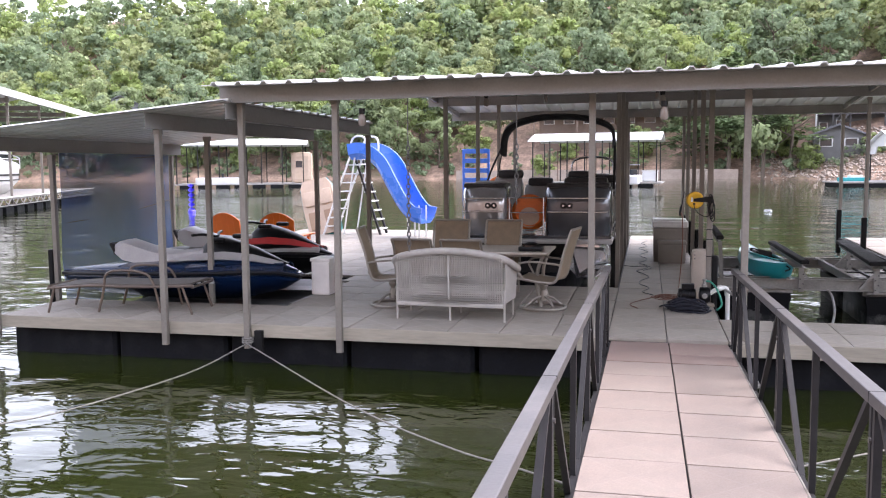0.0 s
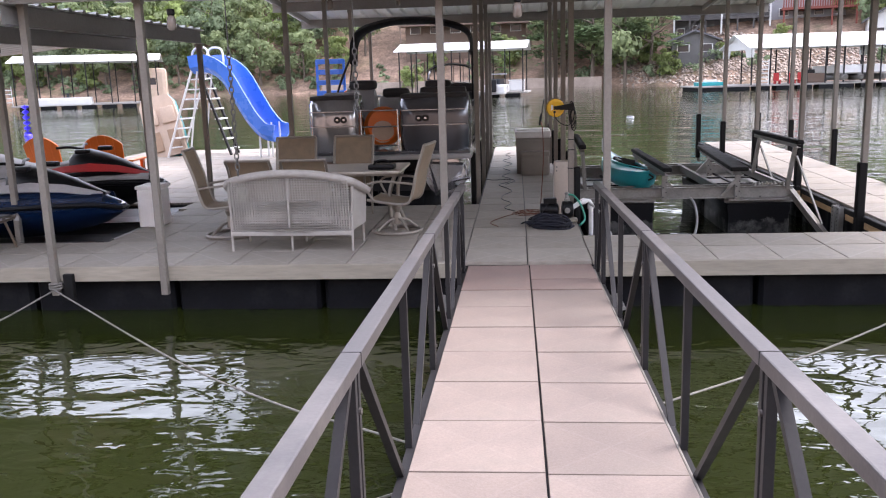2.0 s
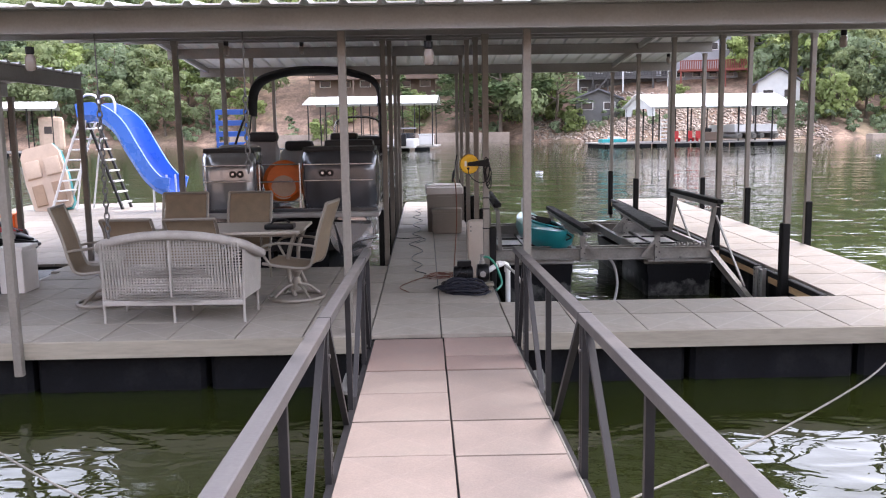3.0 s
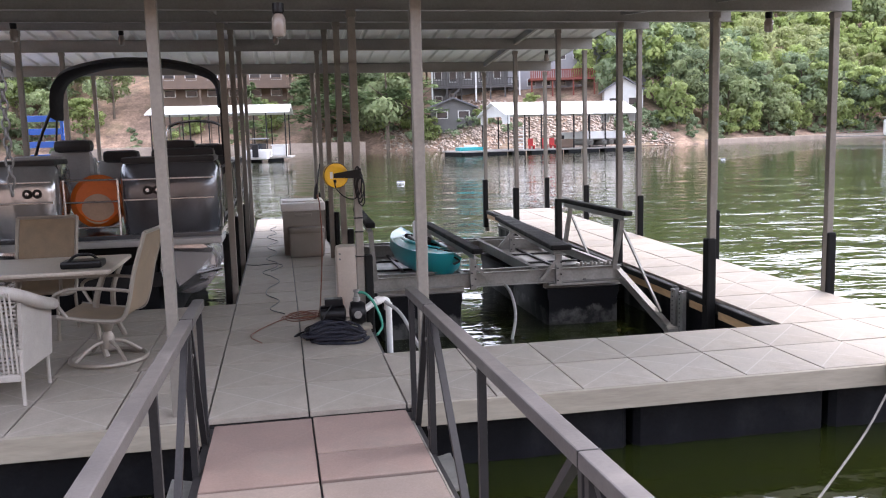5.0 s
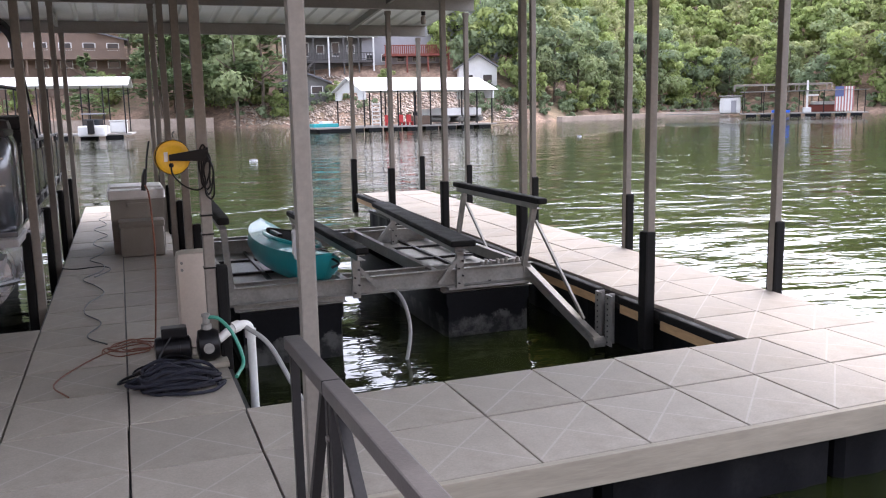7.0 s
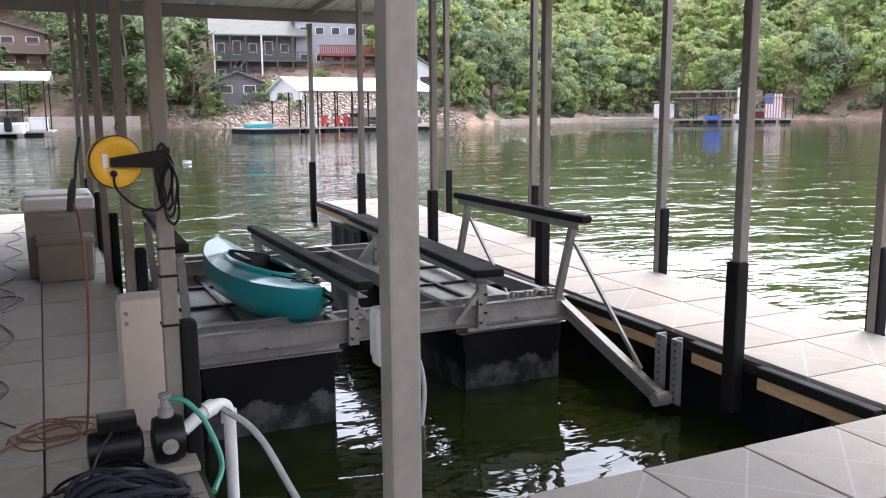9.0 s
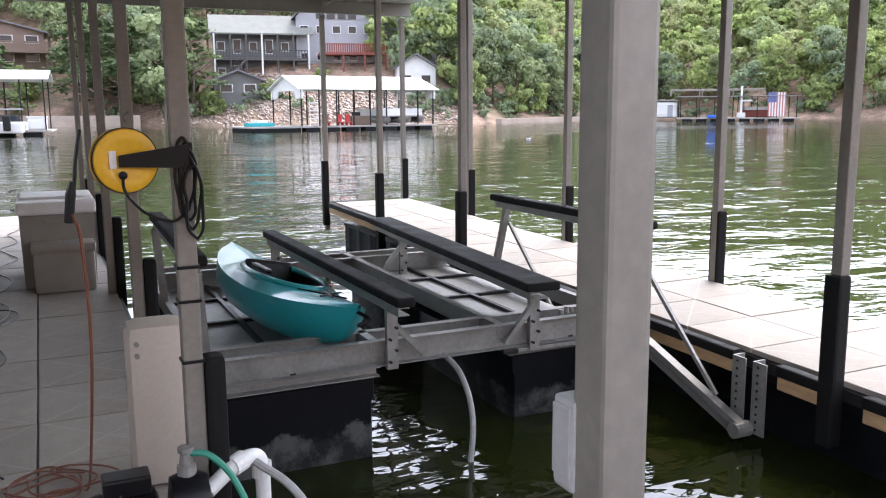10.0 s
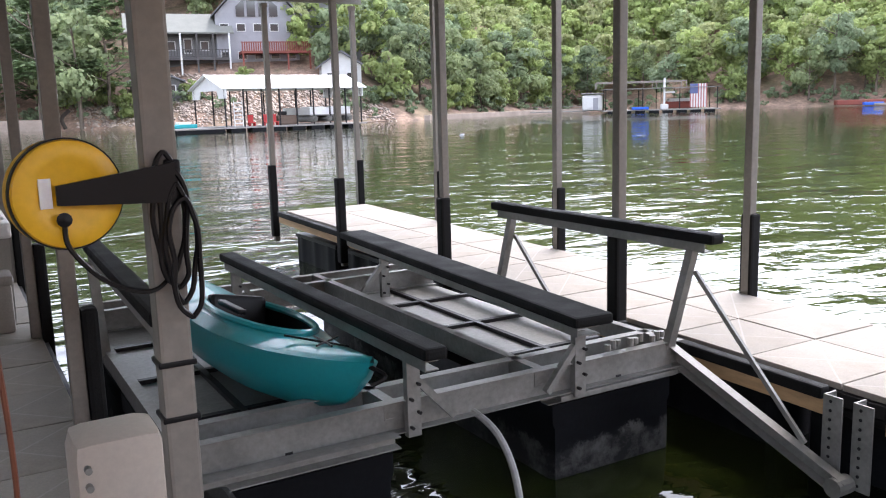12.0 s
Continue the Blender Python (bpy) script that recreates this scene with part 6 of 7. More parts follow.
# undergrowth along the bank
bush = []
for i in range(340):
    gx = TR.uniform(-160, 165)
    if any(a < gx < b for a, b, c in BARE) and TR.random() < 0.82:
        continue
    y = shore_y(gx) + TR.uniform(1.0, 9)
    r = TR.uniform(0.9, 2.2)
    q = crown_quads(r * 1.5, r, 260, 0.22, 0.05, 6)
    q += np.array([gx, y, ground_at(gx, y) - 0.1])
    bush.append(q)
ob = new("undergrowth", quads_mesh("undergrowth", np.concatenate(bush), M_LEAF3))
tagged(ob, "low green bushes along the lake bank", "undergrowth", kind="stuff")

# ---- stones on the bank ----
M_STONE = material("bank_stone", (0.36, 0.295, 0.245), 0.9, 0, 0.25, 1.0, 12, 0.3, per_island=0.35)
M_CONC = material("bank_concrete", (0.36, 0.29, 0.24), 0.9, 0, 0.2, 0.4, 6, 0.2, stain=(0.2, 0.17, 0.14))
verts, faces = [], []
for i in range(3400):
    gx = TR.uniform(17, 58)
    d = TR.uniform(-0.4, 6.5) if i < 1900 else TR.uniform(3, 13)
    if i >= 1900:
        gx = TR.uniform(30, 54)
    y = shore_y(gx) + d
    z = ground_at(gx, y) + 0.05
    s = TR.uniform(0.16, 0.42)
    o = len(verts)
    for a, b, c in ((1, 0, 0), (-1, 0, 0), (0, 1, 0), (0, -1, 0), (0, 0, 0.8), (0, 0, -0.8), (0.7, 0.7, 0.4), (-0.7, -0.6, 0.4)):
        verts.append((gx + a * s * TR.uniform(0.7, 1.2), y + b * s * TR.uniform(0.7, 1.2), z + c * s * TR.uniform(0.7, 1.1)))
    for f in ((0, 6, 4), (6, 2, 4), (2, 1, 4), (1, 7, 4), (7, 3, 4), (3, 0, 4), (0, 5, 2), (2, 5, 1), (1, 5, 3), (3, 5, 0), (0, 2, 6), (1, 3, 7)):
        faces.append(tuple(o + k for k in f))
me = bpy.data.meshes.new("bank_stones")
me.from_pydata(verts, [], faces)
me.materials.append(M_STONE)
tagged(new("bank_stones", me), "pale tan rubble stones heaped along the bank", "stones", kind="stuff")
bm = B()
for (a, b) in ((-34, -12), (-12, 14)):
    beam(bm, (a, shore_y(a) - 0.6, WATER + 0.6), (b, shore_y(b) - 0.6, WATER + 0.6), 0.5, 2.0, 0.05)
single("retaining_wall", bm, M_CONC, "low tan concrete retaining wall along the far shore", "retaining wall", kind="structure")
bm = B()
for (a, b) in ((62, 82), (82, 100), (100, 113)):
    beam(bm, (a, shore_y(a) - 0.8, WATER + 0.2), (b, shore_y(b) - 0.8, WATER + 0.2), 1.0, 1.0, 0.05)
single("stone_quay", bm, M_CONC, "low grey concrete edge along the wooded shore", "quay", kind="structure")

# ---- far docks and houses ----


def slab_roof(bm, x0, x1, y0, y1, z, ridge, t=0.09):
    """A gable roof, ridge along x; with ridge 0 a flat one."""
    ym = (y0 + y1) / 2
    if not ridge:
        box(bm, ((x0 + x1) / 2, ym, z), (x1 - x0, y1 - y0, t))
        return
    for ya, yb in ((y0, ym), (y1, ym)):
        loft(bm, [[(x, ya, z), (x, yb, z + ridge), (x, yb, z + ridge + t), (x, ya, z + t)] for x in (x0, x1)])


def far_dock(at, L, D, eave, ridge, label, posts=7, gable_wall=True, roof_mat=None, floor_mat=None, post_mat=None, lift=0.0):
    e = thing("boat_dock", at, label, "boat dock", "docks across the lake")
    bm = B()
    box(bm, (0, 0, 0.42 + lift), (L + 1, D + 0.6, 0.16), 0.02)
    part("deck", bm, floor_mat or M_DECKFAR, e)
    k = max(4, int(L / 2))
    for i in range(k):
        bm = B()
        box(bm, (-L / 2 + (i + 0.5) * L / k, -D / 2 + 0.3, 0.12), (L / k * 0.7, 1.2, 0.5), 0.04)
        part("float", bm, M_FLOAT, e)
    for i in range(posts):
        for y in (-D / 2, D / 2):
            bm = B()
            box(bm, (-L / 2 + i * L / (posts - 1), y, 0.5 + (eave - 0.5) / 2), (0.12, 0.12, eave - 0.5))
            part("post", bm, post_mat or M_DARKSTEEL, e)
    bm = B()
    slab_roof(bm, -L / 2 - 0.5, L / 2 + 0.5, -D / 2 - 0.5, D / 2 + 0.5, eave, ridge)
    part("roof", bm, roof_mat or M_ROOF, e, "white ribbed metal roof")
    if ridge and gable_wall:
        for s in (-1, 1):
            bm = B()
            x = s * L / 2
            loft(bm, [[(x + o, -D / 2 - 0.4, eave), (x + o, -D / 2 - 0.4, eave - 0.9), (x + o, -D / 2 + 1.3, eave - 0.9), (x + o, -D / 2 + 1.7, eave - 0.1), (x + o, D / 2 - 1.7, eave - 0.1),
                       (x + o, D / 2 - 1.3, eave - 0.9), (x + o, D / 2 + 0.4, eave - 0.9), (x + o, D / 2 + 0.4, eave), (x + o, 0, eave + ridge)] for o in (-0.06, 0.06)])
            part("gable_panel", bm, M_WHITE, e)
    return e


def dock_box(e, name, c, s, mat, label="", bevel=0.03):
    bm = B()
    box(bm, c, s, bevel)
    return part(name, bm, mat, e, label)


def small_thing(name, at, pieces, label, category):
    """A little far thing: boxes as parts. pieces: (part, centre, size, material)."""
    e = thing(name, at, label, category)
    for n, c, s, mat in pieces:
        dock_box(e, n, c, s, mat, bevel=min(s) * 0.2)
    return e


def pontoon_far(at, mat, label):
    e = thing("pontoon_boat", at, label, "pontoon boat")
    for x in (-0.85, 0.85):
        bm = B()
        tube(bm, arc([(x, -3.4, 0.5), (x, -3.0, 0.32), (x, 3.2, 0.32)], 4), [0.06, 0.2, 0.28, 0.3] + [0.32] * 5, 12)
        part("pontoon", bm, M_GALV, e, smooth=True)
    dock_box(e, "deck", (0, 0, 0.72), (2.5, 6.4, 0.1), M_GALV)
    for x in (-1.2, 1.2):
        dock_box(e, "side_panel", (x, 0, 1.15), (0.06, 6.0, 0.75), mat)
    dock_box(e, "bow_panel", (0, -3.0, 1.15), (2.4, 0.06, 0.75), mat)
    for s in (-0.7, 0.7):
        dock_box(e, "seat", (s, -1.5, 1.2), (0.6, 1.6, 0.8), M_WHITE, bevel=0.08)
    return e


# the dock with the white gable
G2 = Matrix(pose(31.5, 98.5, WATER, 0, 0, 8))
far_dock(G2 @ pose(0.4, 0, 0), 15.8, 7.5, 4.2, 1.45, "white gabled boat dock with lounge furniture", 9)
small_thing("dock_apron", G2 @ pose(-10.2, -0.8, 0), [("deck", (0, 0, 0.42), (5.5, 6.5, 0.16), M_DECKFAR), ("float", (0, -3.0, 0.1), (5.0, 0.4, 0.5), M_FLOAT), ("float", (-2.4, 0, 0.1), (0.4, 5.8, 0.5), M_FLOAT)],
            "low grey floating swim platform", "platform")
pontoon_far(G2 @ pose(3.2, -0.6, 0.7), M_WHITE, "white pontoon boat raised on a dock lift")
pontoon_far(G2 @ pose(6.0, -0.2, 0.7), M_WHITE, "second white pontoon boat raised on a dock lift")
for i, (x, m, l) in enumerate(((-4.2, M_RED, "red"), (-2.6, M_RED, "red"), (-1.6, M_RED, "red"))):
    small_thing("deck_chair", G2 @ pose(x, -2.6, 0.5), [("seat", (0, 0, 0.35), (0.6, 0.6, 0.1), m), ("backrest", (0, 0.3, 0.75), (0.6, 0.1, 0.8), m), ("leg", (-0.25, 0, 0.17), (0.08, 0.5, 0.34), m), ("leg", (0.25, 0, 0.17), (0.08, 0.5, 0.34), m)],
                "red plastic deck chair on the far dock", "chair")
small_thing("grill_bar", G2 @ pose(0.2, -1.6, 0.5), [("counter", (0, 0, 0.5), (2.2, 0.8, 1.0), M_BROWNWALL), ("grill", (-0.4, 0, 1.2), (0.8, 0.6, 0.4), M_BLACK)], "brown bar counter with a black grill", "bar counter")
small_thing("ladder_rack", G2 @ pose(-5.9, -3.2, 0.5), [("upright", (-0.45, 0, 1.3), (0.08, 0.08, 2.6), M_WHITE), ("upright", (0.45, 0, 1.3), (0.08, 0.08, 2.6), M_WHITE)] + [("rung", (0, 0, 0.35 + 0.4 * i), (0.86, 0.1, 0.12), M_WHITE) for i in range(6)],
            "white swim ladder rack on the far dock", "ladder")
small_thing("paddle_boat", G2 @ pose(-11.2, -1.5, 0.5), [("hull", (0, 0, 0.2), (2.8, 1.3, 0.4), M_TEAL), ("seat", (0.2, 0, 0.5), (1.2, 1.0, 0.25), M_WHITE)], "teal pedal boat lying on the platform", "pedal boat")
small_thing("gangplank", G2 @ pose(11.0, -0.5, 0.2), [("deck", (0, 0, 0.2), (5.0, 1.2, 0.12), M_BROWNWALL), ("rail", (0, -0.6, 0.7), (5.0, 0.06, 0.06), M_DARKSTEEL)], "brown wooden gangplank to the bank", "gangplank")
# the dock with the flat white roof
G1 = pose(-5.5, 98, WATER, 0, 0, -4)
far_dock(G1, 13.4, 7, 5.0, 0.9, "white-roofed boat dock below the brown house", 8, False)
small_thing("runabout_boat", G1 @ pose(3.8, -3.2, 0.2), [("hull", (0, 0, 0.6), (2.4, 5.5, 1.0), M_WHITE), ("windscreen", (0, -0.4, 1.4), (1.8, 0.2, 0.6), M_GLASS), ("outboard_motor", (0, -3.0, 1.0), (0.6, 0.5, 1.3), M_BLACK), ("canopy", (0, 0.5, 2.2), (2.0, 2.6, 0.12), M_GREYWALL)],
            "white runabout with outboard motor in a slip", "boat")
small_thing("dock_bin", G1 @ pose(6.0, -3.0, 0.5), [("body", (0, 0, 0.6), (1.6, 0.9, 1.1), M_WHITE), ("lid", (0, 0, 1.2), (1.7, 1.0, 0.12), M_WHITE)], "white storage bin on the far dock", "storage bin")
for i in range(6):
    small_thing("hanging_strap", G1 @ pose(-5.8 + i * 1.1, 1.0, 0.5), [("strap", (0, 0, 1.9), (0.12, 0.05, 3.6), M_BROWNWALL)], "brown hoist strap hanging in the far dock", "strap")
# the dock with the shed and the flag, beyond the point
G3 = pose(100, 112, WATER, 0, 0, -38)
far_dock(G3, 17, 7, 3.8, 0.0, "grey flat-roofed dock beyond the wooded point", 7, False, M_GALV)
small_thing("dock_shed", G3 @ pose(-10.5, 0, 0.5), [("wall", (0, 0, 1.3), (3.2, 3, 2.6), M_WHITE), ("roof", (0, 0, 2.75), (3.6, 3.4, 0.2), M_GALV), ("door", (0.5, -1.53, 1.1), (0.8, 0.06, 1.9), M_GREYWALL)], "small white shed on the far dock", "shed")
small_thing("upper_frame", G3 @ pose(-3, 0, 3.85), [("beam", (0, -3, 1.0), (14, 0.15, 0.2), M_POST), ("beam", (0, 3, 1.0), (14, 0.15, 0.2), M_POST)] + [("post", (-6.9 + 4.6 * i, s * 3, 0.45), (0.14, 0.14, 0.9), M_POST) for i in range(4) for s in (-1, 1)],
            "open grey railing frame on the far dock's roof", "frame")
small_thing("blue_float", G3 @ pose(-3.2, -3.6, 0.5), [("body", (0, 0, 0.25), (2.6, 1.2, 0.4), M_BLUE)], "blue water toy on the far dock", "water toy")
small_thing("red_boat", G3 @ pose(3.5, 1.0, 0.3), [("hull", (0, 0, 0.8), (5.0, 2.2, 1.1), M_REDDECK), ("cover", (0, 0, 1.6), (4.0, 1.9, 0.5), M_WHITE)], "red and white boat in the far slip", "boat")
M_FLAGRED = material("faded_red_cloth", (0.4, 0.17, 0.16), 0.9, 0, 0.1, 2, 60, 0.05)
M_FLAGBLUE = material("faded_blue_cloth", (0.11, 0.13, 0.26), 0.9, 0, 0.1, 2, 60, 0.05)
fl = thing("flag", G3 @ pose(5.6, -3.8, 0.6), "large red, white and blue striped flag hung upright", "flag")
for i in range(13):
    dock_box(fl, "stripe", (-1.2 + 0.2 * i, 0, 1.9), (0.196, 0.03, 3.6), M_FLAGRED if i % 2 == 0 else M_WHITE, bevel=0.004)
dock_box(fl, "canton", (-0.7, -0.03, 2.95), (1.2, 0.03, 1.5), M_FLAGBLUE, bevel=0.004)
small_thing("white_crane", G3 @ pose(0.5, -3.4, 0.5), [("mast", (0, 0, 2.4), (0.3, 0.3, 4.8), M_WHITE), ("arm", (0.8, 0, 2.6), (1.6, 0.2, 0.25), M_WHITE), ("base", (0, 0, 0.4), (1.2, 1.0, 0.8), M_WHITE)], "white hoist mast on the far dock", "hoist")
small_thing("far_ramp", G3 @ pose(-16, 1, 0.4), [("deck", (0, 0, 0.1), (9, 1.3, 0.15), M_GALV), ("rail", (0, -0.6, 0.9), (9, 0.06, 0.06), M_GALV), ("rail", (0, -0.6, 0.5), (9, 0.05, 0.05), M_GALV)], "grey ramp with rails to the shore", "ramp")
small_thing("rust_dock", pose(141, 101, WATER, 0, 0, -45), [("deck", (0, 0, 0.6), (14, 3, 0.9), M_REDDECK), ("platform", (4, -5, 0.3), (12, 2.5, 0.3), M_DECKFAR), ("float_toy", (-2, -5.2, 0.4), (3, 1.6, 0.5), M_BLUE), ("mast", (3, -1, 5), (0.15, 0.15, 9), M_WHITE)],
            "red-brown wooden landing with a mast", "landing")
# the two docks out on the other side
GL = pose(-49, 98, WATER, 0, 0, 20)
far_dock(GL, 15, 7, 5.1, 0.8, "white-roofed dock with a small hut across the lake", 7, False)
small_thing("dock_hut", GL @ pose(7.2, -0.5, 0.5), [("wall", (0, 0, 1.9), (2.6, 2.4, 3.8), M_TANPLASTIC), ("window", (-0.3, -1.22, 2.3), (0.8, 0.06, 0.8), M_GLASS)], "tan wooden hut on the far dock", "hut")
small_thing("speed_boat", GL @ pose(-2.5, -2.8, 0.1), [("hull", (0, 0, 0.7), (5.6, 2.2, 0.9), M_WHITE), ("windscreen", (0.4, 0, 1.4), (0.3, 1.6, 0.5), M_GLASS)], "white speed boat moored at the far dock", "boat")
small_thing("swim_ladder", GL @ pose(-8.3, -3.2, 0.5), [("upright", (-0.4, 0, 1.1), (0.08, 0.08, 2.2), M_WHITE), ("upright", (0.4, 0, 1.1), (0.08, 0.08, 2.2), M_WHITE)] + [("rung", (0, 0, 0.4 + 0.45 * i), (0.76, 0.1, 0.1), M_WHITE) for i in range(4)], "white ladder on the far dock", "ladder")
GN = pose(-41.25, 44.7, WATER, 0, 0, 114.5)
NB = far_dock(GN, 26, 9, 6.55, 1.3, "large white-roofed dock with a cruiser on its lift", 5, False, M_WHITE, None, M_POST, 0.4)
for x in (-13, -6.5, 0, 6.5, 13):
    dock_box(NB, "tie_beam", (x, 0, 6.2), (0.2, 9.2, 0.28), M_POST)
for y in (-5.0, 5.0):
    dock_box(NB, "fascia", (0, y, 6.5), (27.1, 0.08, 0.4), M_WHITE)
dock_box(NB, "fascia", (-13.55, 0, 6.5), (0.08, 10.0, 0.4), M_WHITE)
dock_box(NB, "apron_deck", (-19.2, 0, 0.82), (11.4, 9.6, 0.16), M_DECKFAR)
for i in range(5):
    dock_box(NB, "float", (-23.5 + i * 2.3, -4.2, 0.12), (1.6, 1.2, 0.5), M_FLOAT)
dock_box(NB, "edge_rail", (-5.7, -4.88, 0.9), (38.2, 0.1, 0.07), M_WHITE)
dock_box(NB, "edge_rail", (-5.7, -4.88, 0.46), (38.2, 0.08, 0.06), M_GALV)
for i in range(54):
    bm = B()
    a = -24.8 + i * 0.7
    beam(bm, (a, -4.9, 0.48 if i % 2 else 0.88), (a + 0.7, -4.9, 0.88 if i % 2 else 0.48), 0.05, 0.05)
    part("lattice_bar", bm, M_GALV, NB)


def cruiser(at):
    e = thing("cabin_cruiser", at, "white cabin cruiser with a dark window band, raised on a lift", "boat")
    bm = B()
    rings = []
    for x, w, z0, z1 in ((-4.5, 1.3, 0.5, 1.7), (-3, 1.45, 0.3, 1.75), (0, 1.5, 0.2, 1.85), (2.5, 1.25, 0.3, 2.0), (4.2, 0.6, 0.9, 2.15), (5.0, 0.08, 1.7, 2.25)):
        rings.append([(x, -w, z1), (x, -w * 0.9, (z0 + z1) / 2), (x, -w * 0.3, z0 + 0.1), (x, 0, z0), (x, w * 0.3, z0 + 0.1), (x, w * 0.9, (z0 + z1) / 2), (x, w, z1)])
    loft(bm, rings)
    part("hull", bm, M_WHITE, e, smooth=True)
    bm = B()
    loft(bm, [[(x, -w, 1.8), (x, -w * 0.8, h), (x, w * 0.8, h), (x, w, 1.8)] for x, w, h in ((-2.5, 1.2, 2.5), (0, 1.25, 2.9), (1.8, 1.1, 2.7), (3.6, 0.5, 2.1))])
    part("cabin", bm, M_WHITE, e, smooth=True)
    dock_box(e, "window_band", (0.2, 0, 2.42), (3.4, 2.22, 0.32), M_GLASS, bevel=0.02)
    for z, h, mat in ((1.45, 0.1, M_DARKSTEEL), (1.2, 0.05, M_DARKSTEEL)):
        bm = B()
        for s in (-1, 1):
            loft(bm, [[(x, s * (w + 0.02), z), (x, s * (w + 0.02), z + h), (x, s * (w - 0.1), z + h), (x, s * (w - 0.1), z)] for x, w in ((-4.4, 1.26), (-3, 1.42), (0, 1.46), (2.5, 1.2), (3.6, 0.86))])
        part("hull_stripe", bm, mat, e, "dark stripe")
    for x in (-3.5, -2.2, -0.9, 0.4, 1.7, 3.0):
        for s in (-1, 1):
            bm = B()
            tube(bm, [(x, s * 1.1, 1.8), (x, s * 1.1, 2.35)], 0.025, 6)
            part("rail_post", bm, M_ALU, e)
    bm = B()
    tube(bm, arc([(-3.5, -1.1, 2.35), (0, -1.15, 2.35), (3.0, -1.1, 2.35), (4.6, 0, 2.6), (3.0, 1.1, 2.35), (0, 1.15, 2.35), (-3.5, 1.1, 2.35)], 5), 0.025, 6)
    part("bow_rail", bm, M_ALU, e)
    dock_box(e, "canopy", (-2.2, 0, 3.3), (2.6, 2.2, 0.12), M_GREYWALL)
    return e


cruiser(GN @ pose(-3.0, -1.8, 0.35) @ Matrix.Diagonal((1.25, 1.1, 1.15, 1)))
small_thing("covered_boat", GN @ pose(-13.0, -1.2, 0.7), [("hull", (0, 0, 0.9), (6.5, 2.3, 1.2), M_WHITE), ("cover", (0, 0, 1.8), (6.0, 2.1, 0.6), M_GREYWALL)], "white boat under a grey cover in a slip", "boat")


def house(name, at, w, d, h, wall, label, gable=4.0, deck_mat=None, deck_z=3.0, windows=4, deck_w=None, deck_x=0.0):
    """A hillside house: body, roof, windows with frames, and a raised deck on posts."""
    e = thing(name, at, label, "house")
    bm = B()
    box(bm, (0, 0, h / 2 - 2), (w, d, h + 4))
    loft(bm, [[(-w / 2, y, h), (w / 2, y, h), (0, y, h + gable)] for y in (-d / 2, d / 2)])
    part("wall", bm, wall, e)
    bm = B()
    for s in (-1, 1):
        loft(bm, [[(0, y, h + gable + 0.05), (s * (w / 2 + 0.6), y, h - 0.35), (s * (w / 2 + 0.6), y, h - 0.1), (0, y, h + gable + 0.32)] for y in (-d / 2 - 0.8, d / 2 + 0.5)])
    part("roof", bm, M_DARKROOF, e, "dark grey shingle roof")
    for i in range(windows):
        for z in ((h * 0.3, h * 0.78) if h > 5 else (h * 0.5,)):
            x = -w / 2 + (i + 0.5) * w / windows
            bm = B()
            box(bm, (x, -d / 2 - 0.04, z), (w / windows * 0.55, 0.12, 1.25))
            fr = part("window", bm, M_WHITE, e)
            bm = B()
            box(bm, (x, -d / 2 - 0.09, z), (w / windows * 0.46, 0.08, 1.05))
            part("pane", bm, M_GLASS, fr)
    if deck_mat:
        dw = deck_w or w
        bm = B()
        box(bm, (deck_x, -d / 2 - 1.8, deck_z), (dw, 3.6, 0.35))
        dk = part("deck", bm, deck_mat, e)
        bm = B()
        box(bm, (deck_x, -d / 2 - 3.55, deck_z + 1.5), (dw, 0.14, 0.16))
        part("deck_rail", bm, deck_mat, dk)
        for i in range(int(dw / 0.35)):
            bm = B()
            box(bm, (deck_x - dw / 2 + 0.2 + i * 0.35, -d / 2 - 3.55, deck_z + 0.8), (0.2, 0.06, 1.35))
            part("baluster", bm, deck_mat, dk)
        for i in range(4):
            bm = B()
            box(bm, (deck_x - dw / 2 + 0.3 + i * (dw - 0.6) / 3, -d / 2 - 3.3, deck_z / 2 - 1.5), (0.25, 0.25, deck_z + 3))
            part("deck_post", bm, deck_mat, e)
    return e


hz = ground_at(44, 145)
H2 = house("house", pose(46.5, 150, hz - 1.5, 0, 0, -12), 13, 10, 9.0, M_GREYWALL, "grey gabled lake house with a red wooden deck", 7.0, M_REDDECK, 3.0, 5, 11, 2.4)
for x in (-2.6, -0.9, 0.9, 2.6):
    bm = B()
    top = 6.0 * (1 - abs(x) / 6.0) - 1.5
    lo = -0.3
    loft(bm, [[(x - 0.65, y, 9.0 + lo), (x + 0.65, y, 9.0 + lo), (x + 0.65, y, 9.0 + top - (0.65 if x > 0 else -0.65)), (x - 0.65, y, 9.0 + top + (0.65 if x > 0 else -0.65))] for y in (-5.15, -5.02)])
    part("gable_window", bm, M_GLASS, H2)
M_GREENROOF = material("grey_green_shingle", (0.17, 0.175, 0.155), 0.85, 0, 0.15, 1, 10, 0.2)
M_PORCHWALL = material("dark_shaded_siding", (0.13, 0.128, 0.125), 0.8, 0, 0.15, 1, 12, 0.1)
M_PORCH = material("weathered_porch", (0.075, 0.07, 0.068), 0.8, 0, 0.2, 1, 15, 0.1)


